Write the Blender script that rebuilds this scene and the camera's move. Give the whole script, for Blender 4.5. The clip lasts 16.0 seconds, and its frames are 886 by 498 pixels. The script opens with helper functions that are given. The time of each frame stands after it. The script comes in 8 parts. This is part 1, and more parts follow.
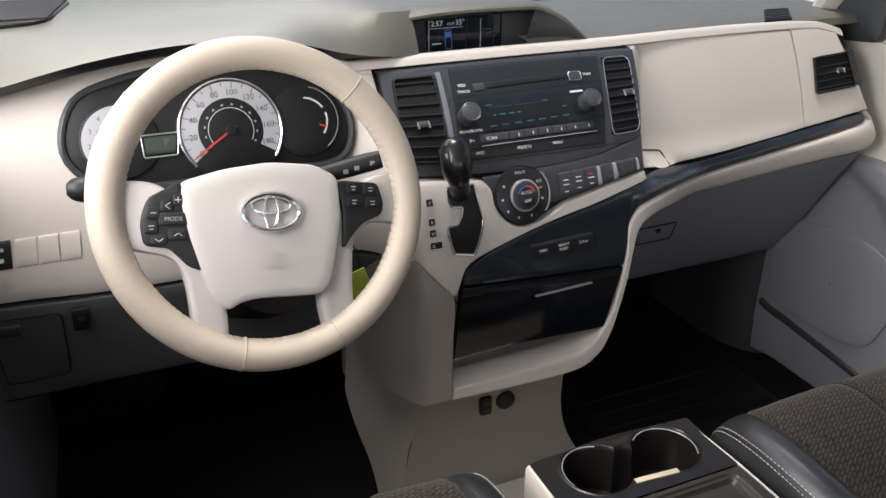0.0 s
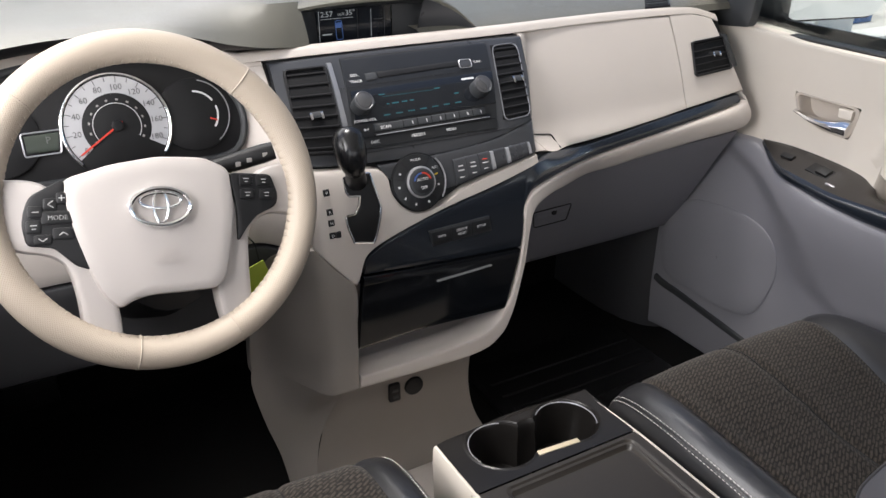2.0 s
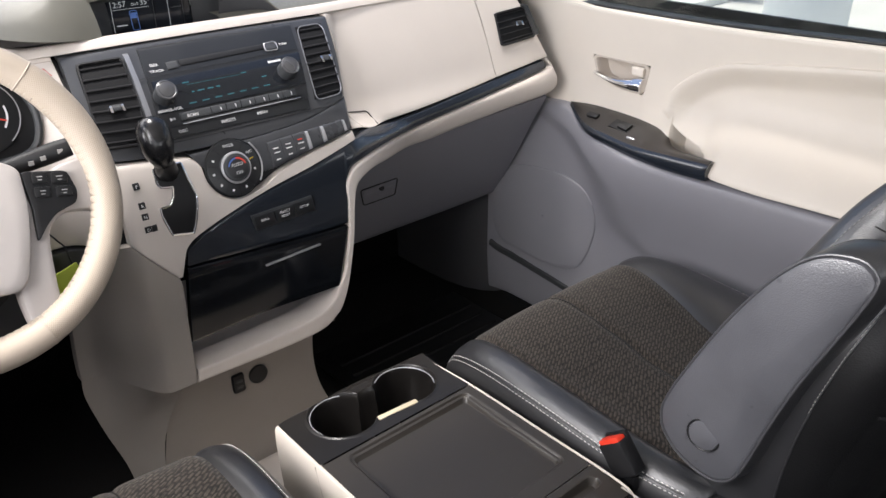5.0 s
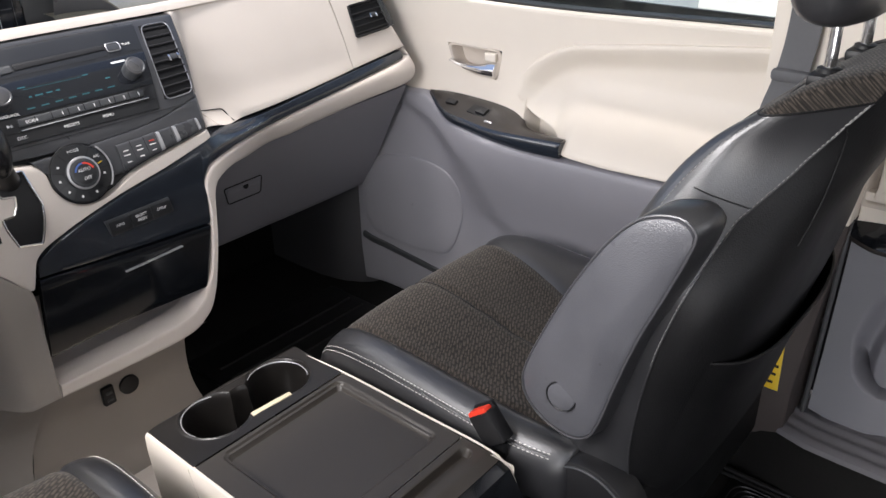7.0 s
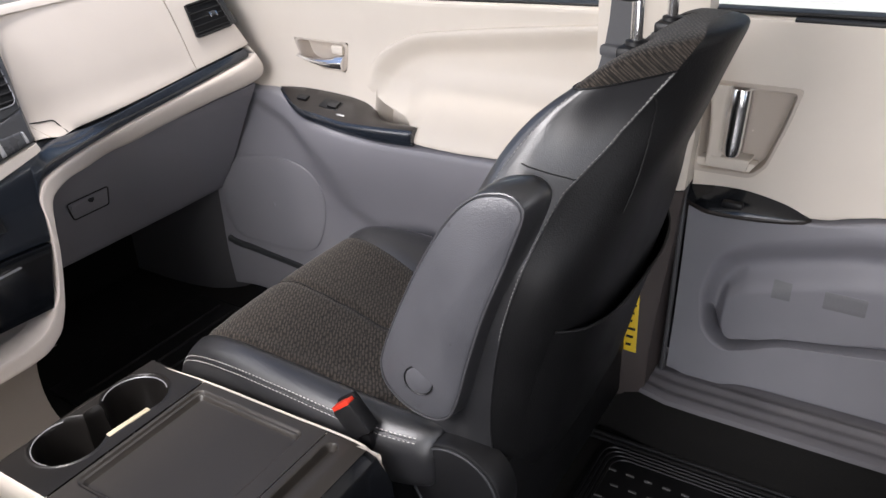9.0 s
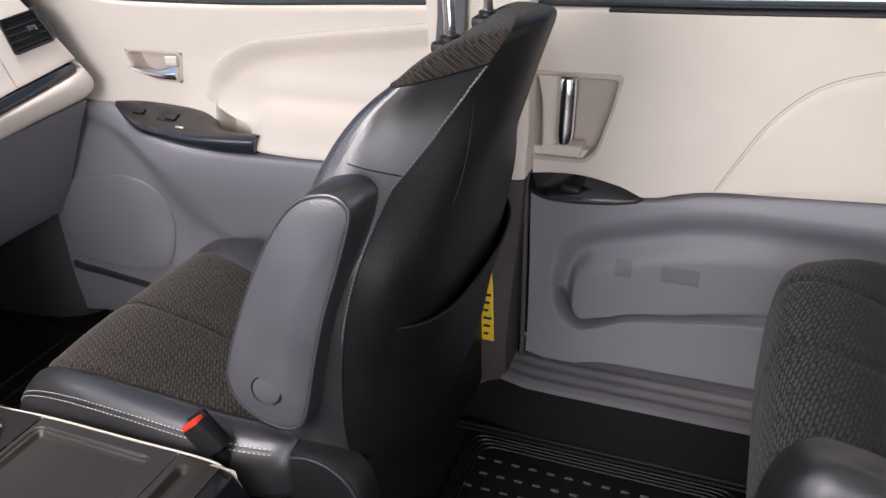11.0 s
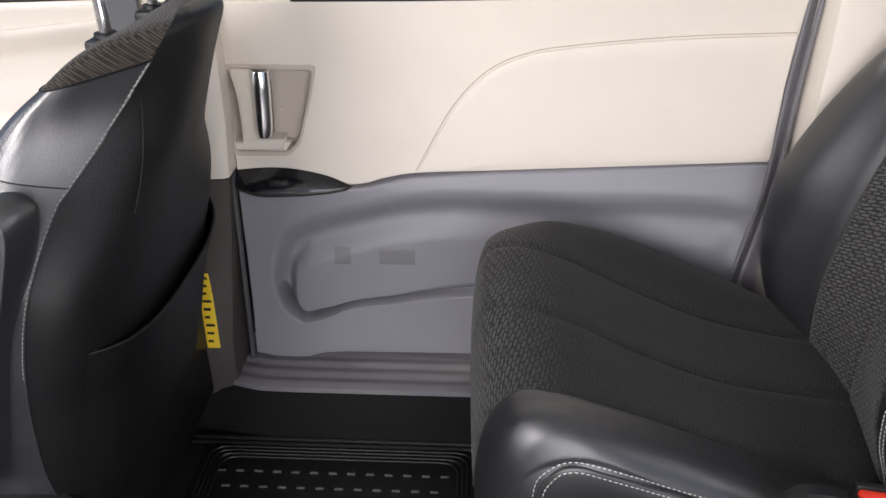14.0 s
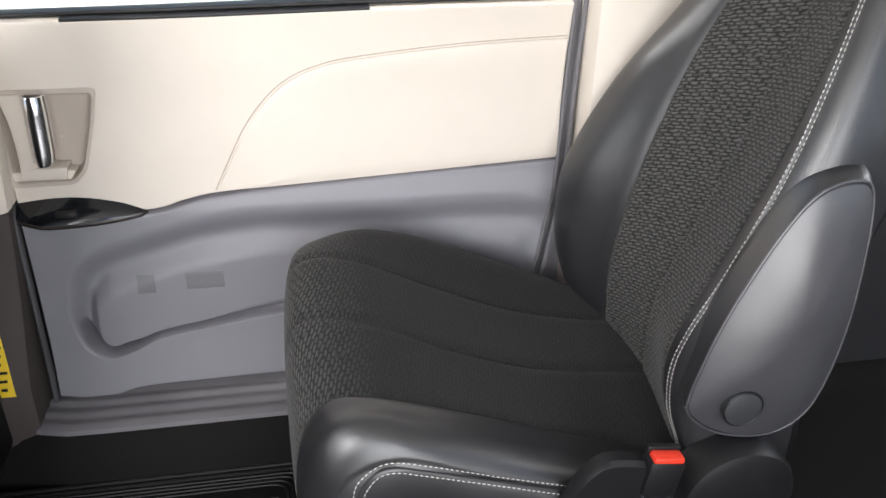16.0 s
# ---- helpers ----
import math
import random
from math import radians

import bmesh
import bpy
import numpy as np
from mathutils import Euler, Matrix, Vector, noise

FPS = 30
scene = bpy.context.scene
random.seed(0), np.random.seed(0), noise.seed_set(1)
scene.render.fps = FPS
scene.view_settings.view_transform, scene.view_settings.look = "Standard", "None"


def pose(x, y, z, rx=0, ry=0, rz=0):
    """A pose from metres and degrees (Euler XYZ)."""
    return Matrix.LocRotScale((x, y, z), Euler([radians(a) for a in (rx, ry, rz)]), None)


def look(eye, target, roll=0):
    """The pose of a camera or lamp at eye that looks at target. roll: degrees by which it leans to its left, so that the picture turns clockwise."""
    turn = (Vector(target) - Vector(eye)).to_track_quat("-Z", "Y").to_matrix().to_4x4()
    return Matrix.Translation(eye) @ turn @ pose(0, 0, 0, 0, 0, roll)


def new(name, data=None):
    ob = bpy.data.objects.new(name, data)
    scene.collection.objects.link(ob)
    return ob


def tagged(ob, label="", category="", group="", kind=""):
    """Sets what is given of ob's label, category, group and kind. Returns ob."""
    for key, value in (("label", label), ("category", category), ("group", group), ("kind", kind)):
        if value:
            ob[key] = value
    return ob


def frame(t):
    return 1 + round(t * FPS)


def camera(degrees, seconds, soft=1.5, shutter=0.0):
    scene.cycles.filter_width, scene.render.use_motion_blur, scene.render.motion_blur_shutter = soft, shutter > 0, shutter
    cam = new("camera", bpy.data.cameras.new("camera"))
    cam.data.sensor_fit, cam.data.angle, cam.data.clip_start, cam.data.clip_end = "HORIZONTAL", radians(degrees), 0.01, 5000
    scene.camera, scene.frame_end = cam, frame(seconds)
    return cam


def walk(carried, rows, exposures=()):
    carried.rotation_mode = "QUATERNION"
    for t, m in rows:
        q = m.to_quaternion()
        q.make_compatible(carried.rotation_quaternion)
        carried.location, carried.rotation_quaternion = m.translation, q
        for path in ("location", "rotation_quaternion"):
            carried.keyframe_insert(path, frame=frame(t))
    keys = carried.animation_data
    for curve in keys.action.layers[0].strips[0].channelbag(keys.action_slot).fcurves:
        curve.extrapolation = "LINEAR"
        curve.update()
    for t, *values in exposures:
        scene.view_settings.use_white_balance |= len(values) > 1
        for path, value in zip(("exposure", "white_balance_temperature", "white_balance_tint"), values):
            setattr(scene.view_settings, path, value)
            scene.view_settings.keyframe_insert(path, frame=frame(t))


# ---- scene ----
cam = camera(58.2, 16.0)
PATH = [
    (0, (-0.555, 0.102, 1.012), (0.146, 1.76, 0.14), 0.2),
    (0.5, (-0.552, 0.098, 1.01), (0.191, 1.736, 0.135), 0.4),
    (1, (-0.55, 0.091, 1.011), (0.249, 1.7, 0.133), 0.6),
    (1.5, (-0.547, 0.085, 1.011), (0.303, 1.666, 0.131), 0.8),
    (2, (-0.544, 0.077, 1.01), (0.347, 1.633, 0.126), 0.6),
    (2.5, (-0.542, 0.071, 1.007), (0.394, 1.601, 0.122), 0.5),
    (3, (-0.538, 0.062, 1.01), (0.438, 1.563, 0.118), 0.5),
    (3.5, (-0.531, 0.053, 1.005), (0.49, 1.524, 0.114), 0.0),
    (6, (-0.508, -0.008, 0.998), (0.748, 1.25, 0.082), -0.7),
    (6.5, (-0.505, -0.018, 0.998), (0.798, 1.191, 0.081), -0.8),
    (7, (-0.501, -0.031, 0.996), (0.845, 1.127, 0.076), -1.1),
    (7.5, (-0.493, -0.045, 0.994), (0.893, 1.06, 0.068), -1.5),
    (8, (-0.487, -0.059, 0.993), (0.936, 0.995, 0.063), -1.8),
    (8.5, (-0.478, -0.071, 0.992), (0.98, 0.929, 0.057), -2.1),
    (9, (-0.47, -0.081, 0.991), (1.024, 0.859, 0.05), -2.3),
    (11.5, (-0.444, -0.145, 0.985), (1.212, 0.449, 0.035), -2.5),
    (12, (-0.44, -0.156, 0.984), (1.246, 0.335, 0.026), -2.1),
    (12.5, (-0.436, -0.165, 0.983), (1.271, 0.23, 0.018), -1.5),
    (13, (-0.431, -0.171, 0.982), (1.288, 0.129, 0.005), -1.1),
    (13.5, (-0.424, -0.18, 0.979), (1.309, 0.013, 0.001), -0.8),
    (14, (-0.425, -0.19, 0.981), (1.318, -0.104, 0.003), -0.2),
    (14.5, (-0.427, -0.2, 0.978), (1.316, -0.218, -0.001), 0.2),
    (15, (-0.43, -0.214, 0.973), (1.313, -0.335, 0.0), 0.4),
    (15.5, (-0.436, -0.222, 0.979), (1.303, -0.449, 0.018), 0.8),
    (16, (-0.438, -0.235, 0.981), (1.294, -0.554, 0.033), 0.9),
]
EXPOSURE = [(0.0, -0.42, 6500, 10), (4.0, -0.03, 6500, 11), (9.0, 0.12, 6500, 13), (12.0, 0.16, 6500, 16), (14.0, 0.40, 6500, 13), (16.0, 0.66, 6500, 10)]
walk(cam, [(t, look(eye, target, roll)) for t, eye, target, roll in PATH], EXPOSURE)

# ---- world and light ----
world = bpy.data.worlds.new("sky")
scene.world = world
world.use_nodes = True
wn = world.node_tree.nodes
sky = wn.new("ShaderNodeTexSky")
sky.sky_type, sky.sun_disc = "NISHITA", False
sky.sun_elevation, sky.sun_rotation = radians(77), radians(347.5)
wn["Background"].inputs["Strength"].default_value = 0.15
world.node_tree.links.new(sky.outputs[0], wn["Background"].inputs["Color"])
sun = new("sun", bpy.data.lights.new("sun", "SUN"))
sun.data.energy, sun.data.angle, sun.data.color = 4.6, radians(15), (1.0, 0.96, 0.9)
sun.matrix_world = look((-0.3, 1.35, 6.0), (0, 0, 0))


def window_lamp(name, eye, target, w, h, watts, color=(0.93, 0.97, 1.0)):
    ob = new(name, bpy.data.lights.new(name, "AREA"))
    ob.data.shape, ob.data.size, ob.data.size_y, ob.data.energy, ob.data.color = "RECTANGLE", w, h, watts, color
    ob.matrix_world = look(eye, target)
    return ob


# daylight through the windscreen and the glass on the driver's side
WARM = (1.0, 0.97, 0.955)
window_lamp("daylight_windscreen", (-0.42, 1.55, 1.18), (-0.20, 0.85, 0.60), 0.75, 0.42, 5, WARM)
window_lamp("daylight_driver_window", (-0.95, 0.70, 1.08), (0.6, 0.46, 0.56), 0.85, 0.5, 22.5, WARM)
window_lamp("daylight_left_doorway", (-0.92, -0.46, 0.72), (0.6, -0.40, 0.60), 0.95, 1.0, 10, WARM)
window_lamp("daylight_rear_glass", (0.1, -2.1, 1.05), (0.3, -0.5, 0.6), 1.1, 0.4, 6, WARM)

# ---- materials ----


def material(name, color, rough=0.5, metal=0.0, mottle=0.06, mottle_scale=18.0, grain=0.0, grain_scale=900.0, grain_kind="noise", coat=0.0, rough_var=0.08, emit=None, spec=0.5):
    m = bpy.data.materials.new(name)
    m.use_nodes = True
    n, l = m.node_tree.nodes, m.node_tree.links
    b = n["Principled BSDF"]
    b.inputs["Metallic"].default_value = metal
    b.inputs["Coat Weight"].default_value = coat
    b.inputs["Coat Roughness"].default_value = 0.06
    b.inputs["Specular IOR Level"].default_value = spec
    co = n.new("ShaderNodeTexCoord")
    big = n.new("ShaderNodeTexNoise")
    big.inputs["Scale"].default_value, big.inputs["Detail"].default_value = mottle_scale, 5
    l.new(co.outputs["Object"], big.inputs["Vector"])
    ramp = n.new("ShaderNodeMix")
    ramp.data_type = "RGBA"
    ramp.inputs["A"].default_value = (*[c * (1 - mottle) for c in color], 1)
    ramp.inputs["B"].default_value = (*[min(1, c * (1 + mottle)) for c in color], 1)
    l.new(big.outputs["Fac"], ramp.inputs["Factor"])
    l.new(ramp.outputs["Result"], b.inputs["Base Color"])
    rr = n.new("ShaderNodeMapRange")
    rr.inputs["To Min"].default_value, rr.inputs["To Max"].default_value = max(0.02, rough - rough_var), min(1, rough + rough_var)
    l.new(big.outputs["Fac"], rr.inputs["Value"])
    l.new(rr.outputs["Result"], b.inputs["Roughness"])
    if grain:
        if grain_kind == "cells":
            g = n.new("ShaderNodeTexVoronoi")
            out = g.outputs["Distance"]
        else:
            g = n.new("ShaderNodeTexNoise")
            g.inputs["Detail"].default_value = 2
            out = g.outputs["Fac"]
        g.inputs["Scale"].default_value = grain_scale
        l.new(co.outputs["Object"], g.inputs["Vector"])
        bump = n.new("ShaderNodeBump")
        bump.inputs["Strength"].default_value, bump.inputs["Distance"].default_value = grain, 0.0006
        l.new(out, bump.inputs["Height"])
        l.new(bump.outputs["Normal"], b.inputs["Normal"])
    if emit:
        b.inputs["Emission Color"].default_value, b.inputs["Emission Strength"].default_value = (*emit[:3], 1), emit[3]
    return m


def fabric_material(name, dark, light, amount, worn=None, slant=(0.82, 0.57)):
    """Woven cloth with slanted dashes, laid by the metric UV map; worn: the lengths between which the flecks fade in,
    as under glancing light.
    """
    m = bpy.data.materials.new(name)
    m.use_nodes = True
    n, l = m.node_tree.nodes, m.node_tree.links
    b = n["Principled BSDF"]
    b.inputs["Roughness"].default_value = 0.95
    b.inputs["Specular IOR Level"].default_value = 0.15
    b.inputs["Sheen Weight"].default_value = 0.10
    uv = n.new("ShaderNodeUVMap")
    sep = n.new("ShaderNodeSeparateXYZ")
    l.new(uv.outputs["UV"], sep.inputs[0])

    def math(op, a, bb=None):
        q = n.new("ShaderNodeMath")
        q.operation = op
        for i, v in enumerate((a, bb)):
            if v is None:
                continue
            if isinstance(v, (int, float)):
                q.inputs[i].default_value = v
            else:
                l.new(v, q.inputs[i])
        return q.outputs[0]

    wob = n.new("ShaderNodeTexNoise")
    wob.inputs["Scale"].default_value = 60
    l.new(uv.outputs["UV"], wob.inputs["Vector"])
    along = math("ADD", math("MULTIPLY", sep.outputs["X"], slant[0]), math("MULTIPLY", sep.outputs["Y"], slant[1]))
    across = math("ADD", math("SUBTRACT", math("MULTIPLY", sep.outputs["Y"], slant[0]), math("MULTIPLY", sep.outputs["X"], slant[1])), math("MULTIPLY", wob.outputs["Fac"], 0.006))
    lane = math("MULTIPLY", across, 190)
    step = math("ADD", math("MULTIPLY", along, 72), math("MULTIPLY", math("FLOOR", lane), 0.43))
    comb = n.new("ShaderNodeCombineXYZ")
    l.new(math("MULTIPLY", along, 70), comb.inputs[0])
    l.new(math("MULTIPLY", across, 640), comb.inputs[1])
    tuft = n.new("ShaderNodeTexNoise")
    tuft.inputs["Scale"].default_value, tuft.inputs["Detail"].default_value = 1.0, 0.5
    l.new(comb.outputs[0], tuft.inputs["Vector"])

    def crest(v, low, high):
        """One in the middle of each repeat of v, falling off towards its ends."""
        q = n.new("ShaderNodeMapRange")
        q.interpolation_type = "SMOOTHSTEP"
        q.inputs["From Min"].default_value, q.inputs["From Max"].default_value = high, low
        l.new(math("ABSOLUTE", math("SUBTRACT", math("FRACT", v), 0.5)), q.inputs["Value"])
        return q.outputs["Result"]

    dash_mask = math("MULTIPLY", crest(lane, 0.08, 0.48), crest(math("ADD", step, math("MULTIPLY", wob.outputs["Fac"], 0.9)), 0.22, 0.50))
    height = math("MULTIPLY", math("ADD", math("MULTIPLY", dash_mask, 0.8), 0.25), math("SUBTRACT", math("MULTIPLY", tuft.outputs["Fac"], 2.2), 0.30))
    mr = n.new("ShaderNodeMapRange")
    mr.inputs["From Min"].default_value, mr.inputs["From Max"].default_value = 0.12, 0.85
    l.new(height, mr.inputs["Value"])
    fine = n.new("ShaderNodeTexNoise")
    fine.inputs["Scale"].default_value = 900
    l.new(uv.outputs["UV"], fine.inputs["Vector"])
    f = math("MULTIPLY", mr.outputs["Result"], math("MULTIPLY", fine.outputs["Fac"], amount * 2))
    # flecks dimmed by length: glancing light on the front roll, put into the colour
    if worn:
        glance = n.new("ShaderNodeMapRange")
        glance.inputs["From Min"].default_value, glance.inputs["From Max"].default_value = worn
        glance.inputs["To Min"].default_value = 0.10
        l.new(math("ADD", sep.outputs["Y"], math("MULTIPLY", wob.outputs["Fac"], 0.04)), glance.inputs["Value"])
        f = math("MULTIPLY", f, glance.outputs["Result"])
    mix = n.new("ShaderNodeMix")
    mix.data_type = "RGBA"
    mix.inputs["A"].default_value, mix.inputs["B"].default_value = (*dark, 1), (*light, 1)
    l.new(f, mix.inputs["Factor"])
    l.new(mix.outputs["Result"], b.inputs["Base Color"])
    bump = n.new("ShaderNodeBump")
    bump.inputs["Strength"].default_value, bump.inputs["Distance"].default_value = 0.5, 0.0008
    l.new(height, bump.inputs["Height"])
    l.new(bump.outputs["Normal"], b.inputs["Normal"])
    return m


def glass_material():
    m = bpy.data.materials.new("window_glass")
    m.use_nodes = True
    n, l = m.node_tree.nodes, m.node_tree.links
    n.remove(n["Principled BSDF"])
    mix, tr, gl, fr = n.new("ShaderNodeMixShader"), n.new("ShaderNodeBsdfTransparent"), n.new("ShaderNodeBsdfGlossy"), n.new("ShaderNodeFresnel")
    tr.inputs[0].default_value = (0.94, 0.97, 0.95, 1)
    gl.inputs["Roughness"].default_value = 0.01
    fr.inputs["IOR"].default_value = 1.45
    l.new(fr.outputs[0], mix.inputs[0])
    l.new(tr.outputs[0], mix.inputs[1])
    l.new(gl.outputs[0], mix.inputs[2])
    l.new(mix.outputs[0], n["Material Output"].inputs[0])
    return m


BEIGE = material("beige_soft_plastic", (0.60, 0.545, 0.50), 0.55, mottle=0.03, grain=0.25, grain_scale=1400, grain_kind="cells")
CREAM = material("cream_door_vinyl", (0.68, 0.62, 0.545), 0.5, mottle=0.03, grain=0.25, grain_scale=1300, grain_kind="cells")
WHEEL_LEATHER = material("cream_perforated_leather", (0.445, 0.380, 0.310), 0.5, mottle=0.05, grain=0.35, grain_scale=700, grain_kind="cells")


def perforate(name, base, pitch):
    """A copy of a leather with small punched holes in rows, laid by the metric UV map."""
    m = base.copy()
    m.name = name
    n, l = m.node_tree.nodes, m.node_tree.links
    b = n["Principled BSDF"]
    uv = n.new("ShaderNodeUVMap")
    scale = n.new("ShaderNodeVectorMath")
    scale.operation = "SCALE"
    scale.inputs["Scale"].default_value = 1 / pitch
    turn = n.new("ShaderNodeVectorRotate")
    turn.inputs["Angle"].default_value = 0.785
    frac = n.new("ShaderNodeVectorMath")
    frac.operation = "FRACTION"
    dist = n.new("ShaderNodeVectorMath")
    dist.operation = "DISTANCE"
    dist.inputs[1].default_value = (0.5, 0.5, 0.0)
    l.new(uv.outputs["UV"], turn.inputs["Vector"])
    l.new(turn.outputs[0], scale.inputs[0])
    l.new(scale.outputs[0], frac.inputs[0])
    l.new(frac.outputs[0], dist.inputs[0])
    hole = n.new("ShaderNodeMapRange")
    hole.inputs["From Min"].default_value, hole.inputs["From Max"].default_value = 0.34, 0.18
    l.new(dist.outputs["Value"], hole.inputs["Value"])
    mix = n.new("ShaderNodeMix")
    mix.data_type = "RGBA"
    l.new(hole.outputs["Result"], mix.inputs["Factor"])
    l.new(b.inputs["Base Color"].links[0].from_socket, mix.inputs["A"])
    mix.inputs["B"].default_value = (0.35, 0.290, 0.228, 1)
    l.new(mix.outputs["Result"], b.inputs["Base Color"])
    return m


PERFORATED = perforate("cream_punched_leather", WHEEL_LEATHER, 0.0021)
GREY = material("grey_grained_plastic", (0.225, 0.222, 0.245), 0.42, mottle=0.05, grain=0.35, grain_scale=1200, grain_kind="cells")
DGREY = material("dark_grey_plastic", (0.036, 0.038, 0.041), 0.40, mottle=0.06, grain=0.2, grain_scale=1500, grain_kind="cells")
FASCIA = material("graphite_satin_fascia", (0.060, 0.062, 0.068), 0.30, metal=0.25, mottle=0.08, grain=0.12, grain_scale=1600, grain_kind="cells")
PADTOP = material("olive_grey_dash_pad", (0.135, 0.13, 0.108), 0.36, mottle=0.08, grain=0.4, grain_scale=900, grain_kind="cells")
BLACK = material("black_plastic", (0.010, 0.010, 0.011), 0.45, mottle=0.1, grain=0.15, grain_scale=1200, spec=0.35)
VENT = material("matt_black_vent_plastic", (0.007, 0.007, 0.008), 0.6, mottle=0.1, spec=0.2)
GLOSS = material("gloss_black_panel", (0.006, 0.007, 0.009), 0.12, mottle=0.1, rough_var=0.03, coat=0.4)
BLUEGLOSS = material("dark_blue_grey_gloss_trim", (0.015, 0.019, 0.026), 0.22, mottle=0.12, rough_var=0.05, coat=0.5)
WOODGLOSS = material("dark_brown_gloss_trim", (0.024, 0.020, 0.018), 0.34, mottle=0.25, mottle_scale=60, rough_var=0.06, coat=0.05)
LEATHER = material("black_leather", (0.021, 0.021, 0.023), 0.34, mottle=0.18, mottle_scale=14, grain=0.22, grain_scale=700, grain_kind="cells", rough_var=0.08, spec=1.0)
# lighter copy of the black leather, daylight sheen mixed into its base colour
LEATHER_SHEEN = material("sheen_lightened_black_leather", (0.052, 0.052, 0.057), 0.34, mottle=0.15, grain=0.15, grain_scale=900, grain_kind="cells", rough_var=0.08, spec=1.0)
# black leather lightened to grey for the window's sheen; its specks are wear
ARM_LEATHER = material("sheen_lightened_armrest_leather", (0.088, 0.089, 0.099), 0.33, mottle=0.28, mottle_scale=16, grain=0.35, grain_scale=600, grain_kind="cells", rough_var=0.10, spec=1.0)


def speckle(m, scale, low, high, dark):
    """Small worn dark spots over a material's colour."""
    n, l = m.node_tree.nodes, m.node_tree.links
    b = n["Principled BSDF"]
    old = b.inputs["Base Color"].links[0].from_socket
    co, spots, mr, mix = n.new("ShaderNodeTexCoord"), n.new("ShaderNodeTexNoise"), n.new("ShaderNodeMapRange"), n.new("ShaderNodeMix")
    spots.inputs["Scale"].default_value, spots.inputs["Detail"].default_value = scale, 1.0
    l.new(co.outputs["Object"], spots.inputs["Vector"])
    mr.inputs["From Min"].default_value, mr.inputs["From Max"].default_value = low, high
    mr.inputs["To Max"].default_value = 0.8
    l.new(spots.outputs["Fac"], mr.inputs["Value"])
    mix.data_type = "RGBA"
    l.new(mr.outputs["Result"], mix.inputs["Factor"])
    l.new(old, mix.inputs["A"])
    mix.inputs["B"].default_value = (*dark, 1)
    l.new(mix.outputs["Result"], b.inputs["Base Color"])


speckle(ARM_LEATHER, 75, 0.735, 0.79, (0.05, 0.05, 0.055))
FABRIC = fabric_material("charcoal_fleck_cloth", (0.0125, 0.0112, 0.0102), (0.074, 0.061, 0.050), 0.8)
# seat cloth with the light's fall-off from front roll to top painted in
FABRIC_GLANCE_LIT = fabric_material("charcoal_glance_lit_cloth", (0.0135, 0.0133, 0.0132), (0.125, 0.123, 0.118), 0.8, (0.46, 0.62), (0.96, 0.28))
FABRIC_BACK = fabric_material("charcoal_streaked_cloth", (0.016, 0.0158, 0.0154), (0.115, 0.113, 0.108), 0.8, None, (0.96, 0.28))
CARPET = material("black_carpet", (0.012, 0.0116, 0.0112), 0.95, mottle=0.3, mottle_scale=300, grain=1.0, grain_scale=1500, spec=0.1)
RUBBER = material("black_rubber", (0.007, 0.007, 0.0075), 0.45, mottle=0.15, rough_var=0.12, spec=0.35)
CHROME = material("chrome", (0.86, 0.86, 0.87), 0.17, metal=1.0, mottle=0.02, rough_var=0.03)
SATIN = material("satin_silver_plastic", (0.48, 0.48, 0.5), 0.32, metal=0.6, mottle=0.03)
STITCH = material("white_thread", (0.62, 0.6, 0.57), 0.8, mottle=0.1, mottle_scale=400)
GREYTHREAD = material("grey_thread", (0.30, 0.29, 0.28), 0.8, mottle=0.1, mottle_scale=400)
CREAM_STITCH = material("cream_thread", (0.50, 0.44, 0.37), 0.8, mottle=0.1, mottle_scale=400)
INK = material("white_print", (0.7, 0.7, 0.7), 0.6, mottle=0.02)
DIMINK = material("worn_grey_print", (0.30, 0.30, 0.30), 0.6, mottle=0.02)
DARKINK = material("grey_print", (0.10, 0.10, 0.10), 0.6, mottle=0.02)
REDINK = material("red_print", (0.6, 0.05, 0.03), 0.5, mottle=0.02)
RED = material("red_plastic_button", (0.75, 0.045, 0.02), 0.4, mottle=0.05)
YELLOW = material("yellow_label", (0.80, 0.55, 0.02), 0.5, mottle=0.06)
GREEN_TAG = material("yellow_green_tag", (0.45, 0.55, 0.05), 0.5, mottle=0.05)
DIAL = material("pale_dial_face", (0.44, 0.44, 0.455), 0.4, mottle=0.05)
LCD = material("blue_lcd_glow", (0.01, 0.02, 0.02), 0.2, emit=(0.1, 0.45, 0.55, 0.30))
LCD_WHITE = material("white_lcd_glow", (0.02, 0.02, 0.02), 0.2, emit=(0.8, 0.85, 0.9, 0.4))
SCREEN = material("dark_screen", (0.012, 0.014, 0.018), 0.1, mottle=0.05, rough_var=0.02)
BELT = material("grey_seat_belt_webbing", (0.10, 0.10, 0.105), 0.8, mottle=0.1, mottle_scale=200)
HEADLINER = material("light_grey_headliner", (0.55, 0.54, 0.52), 0.9, mottle=0.04, grain=0.3, grain_scale=600)
CONCRETE = material("pale_concrete", (0.62, 0.60, 0.57), 0.85, mottle=0.22, mottle_scale=2.2, grain=0.4, grain_scale=120)
WHITEWALL = material("white_painted_wall", (0.80, 0.80, 0.78), 0.7, mottle=0.05, mottle_scale=1.5)
SILL = material("grey_ribbed_sill_plastic", (0.155, 0.15, 0.16), 0.52, spec=0.3, mottle=0.25, mottle_scale=9, grain=0.3, grain_scale=900, rough_var=0.12)
DARKPRINT = material("faint_grey_print", (0.17, 0.168, 0.18), 0.5, mottle=0.1, mottle_scale=300)
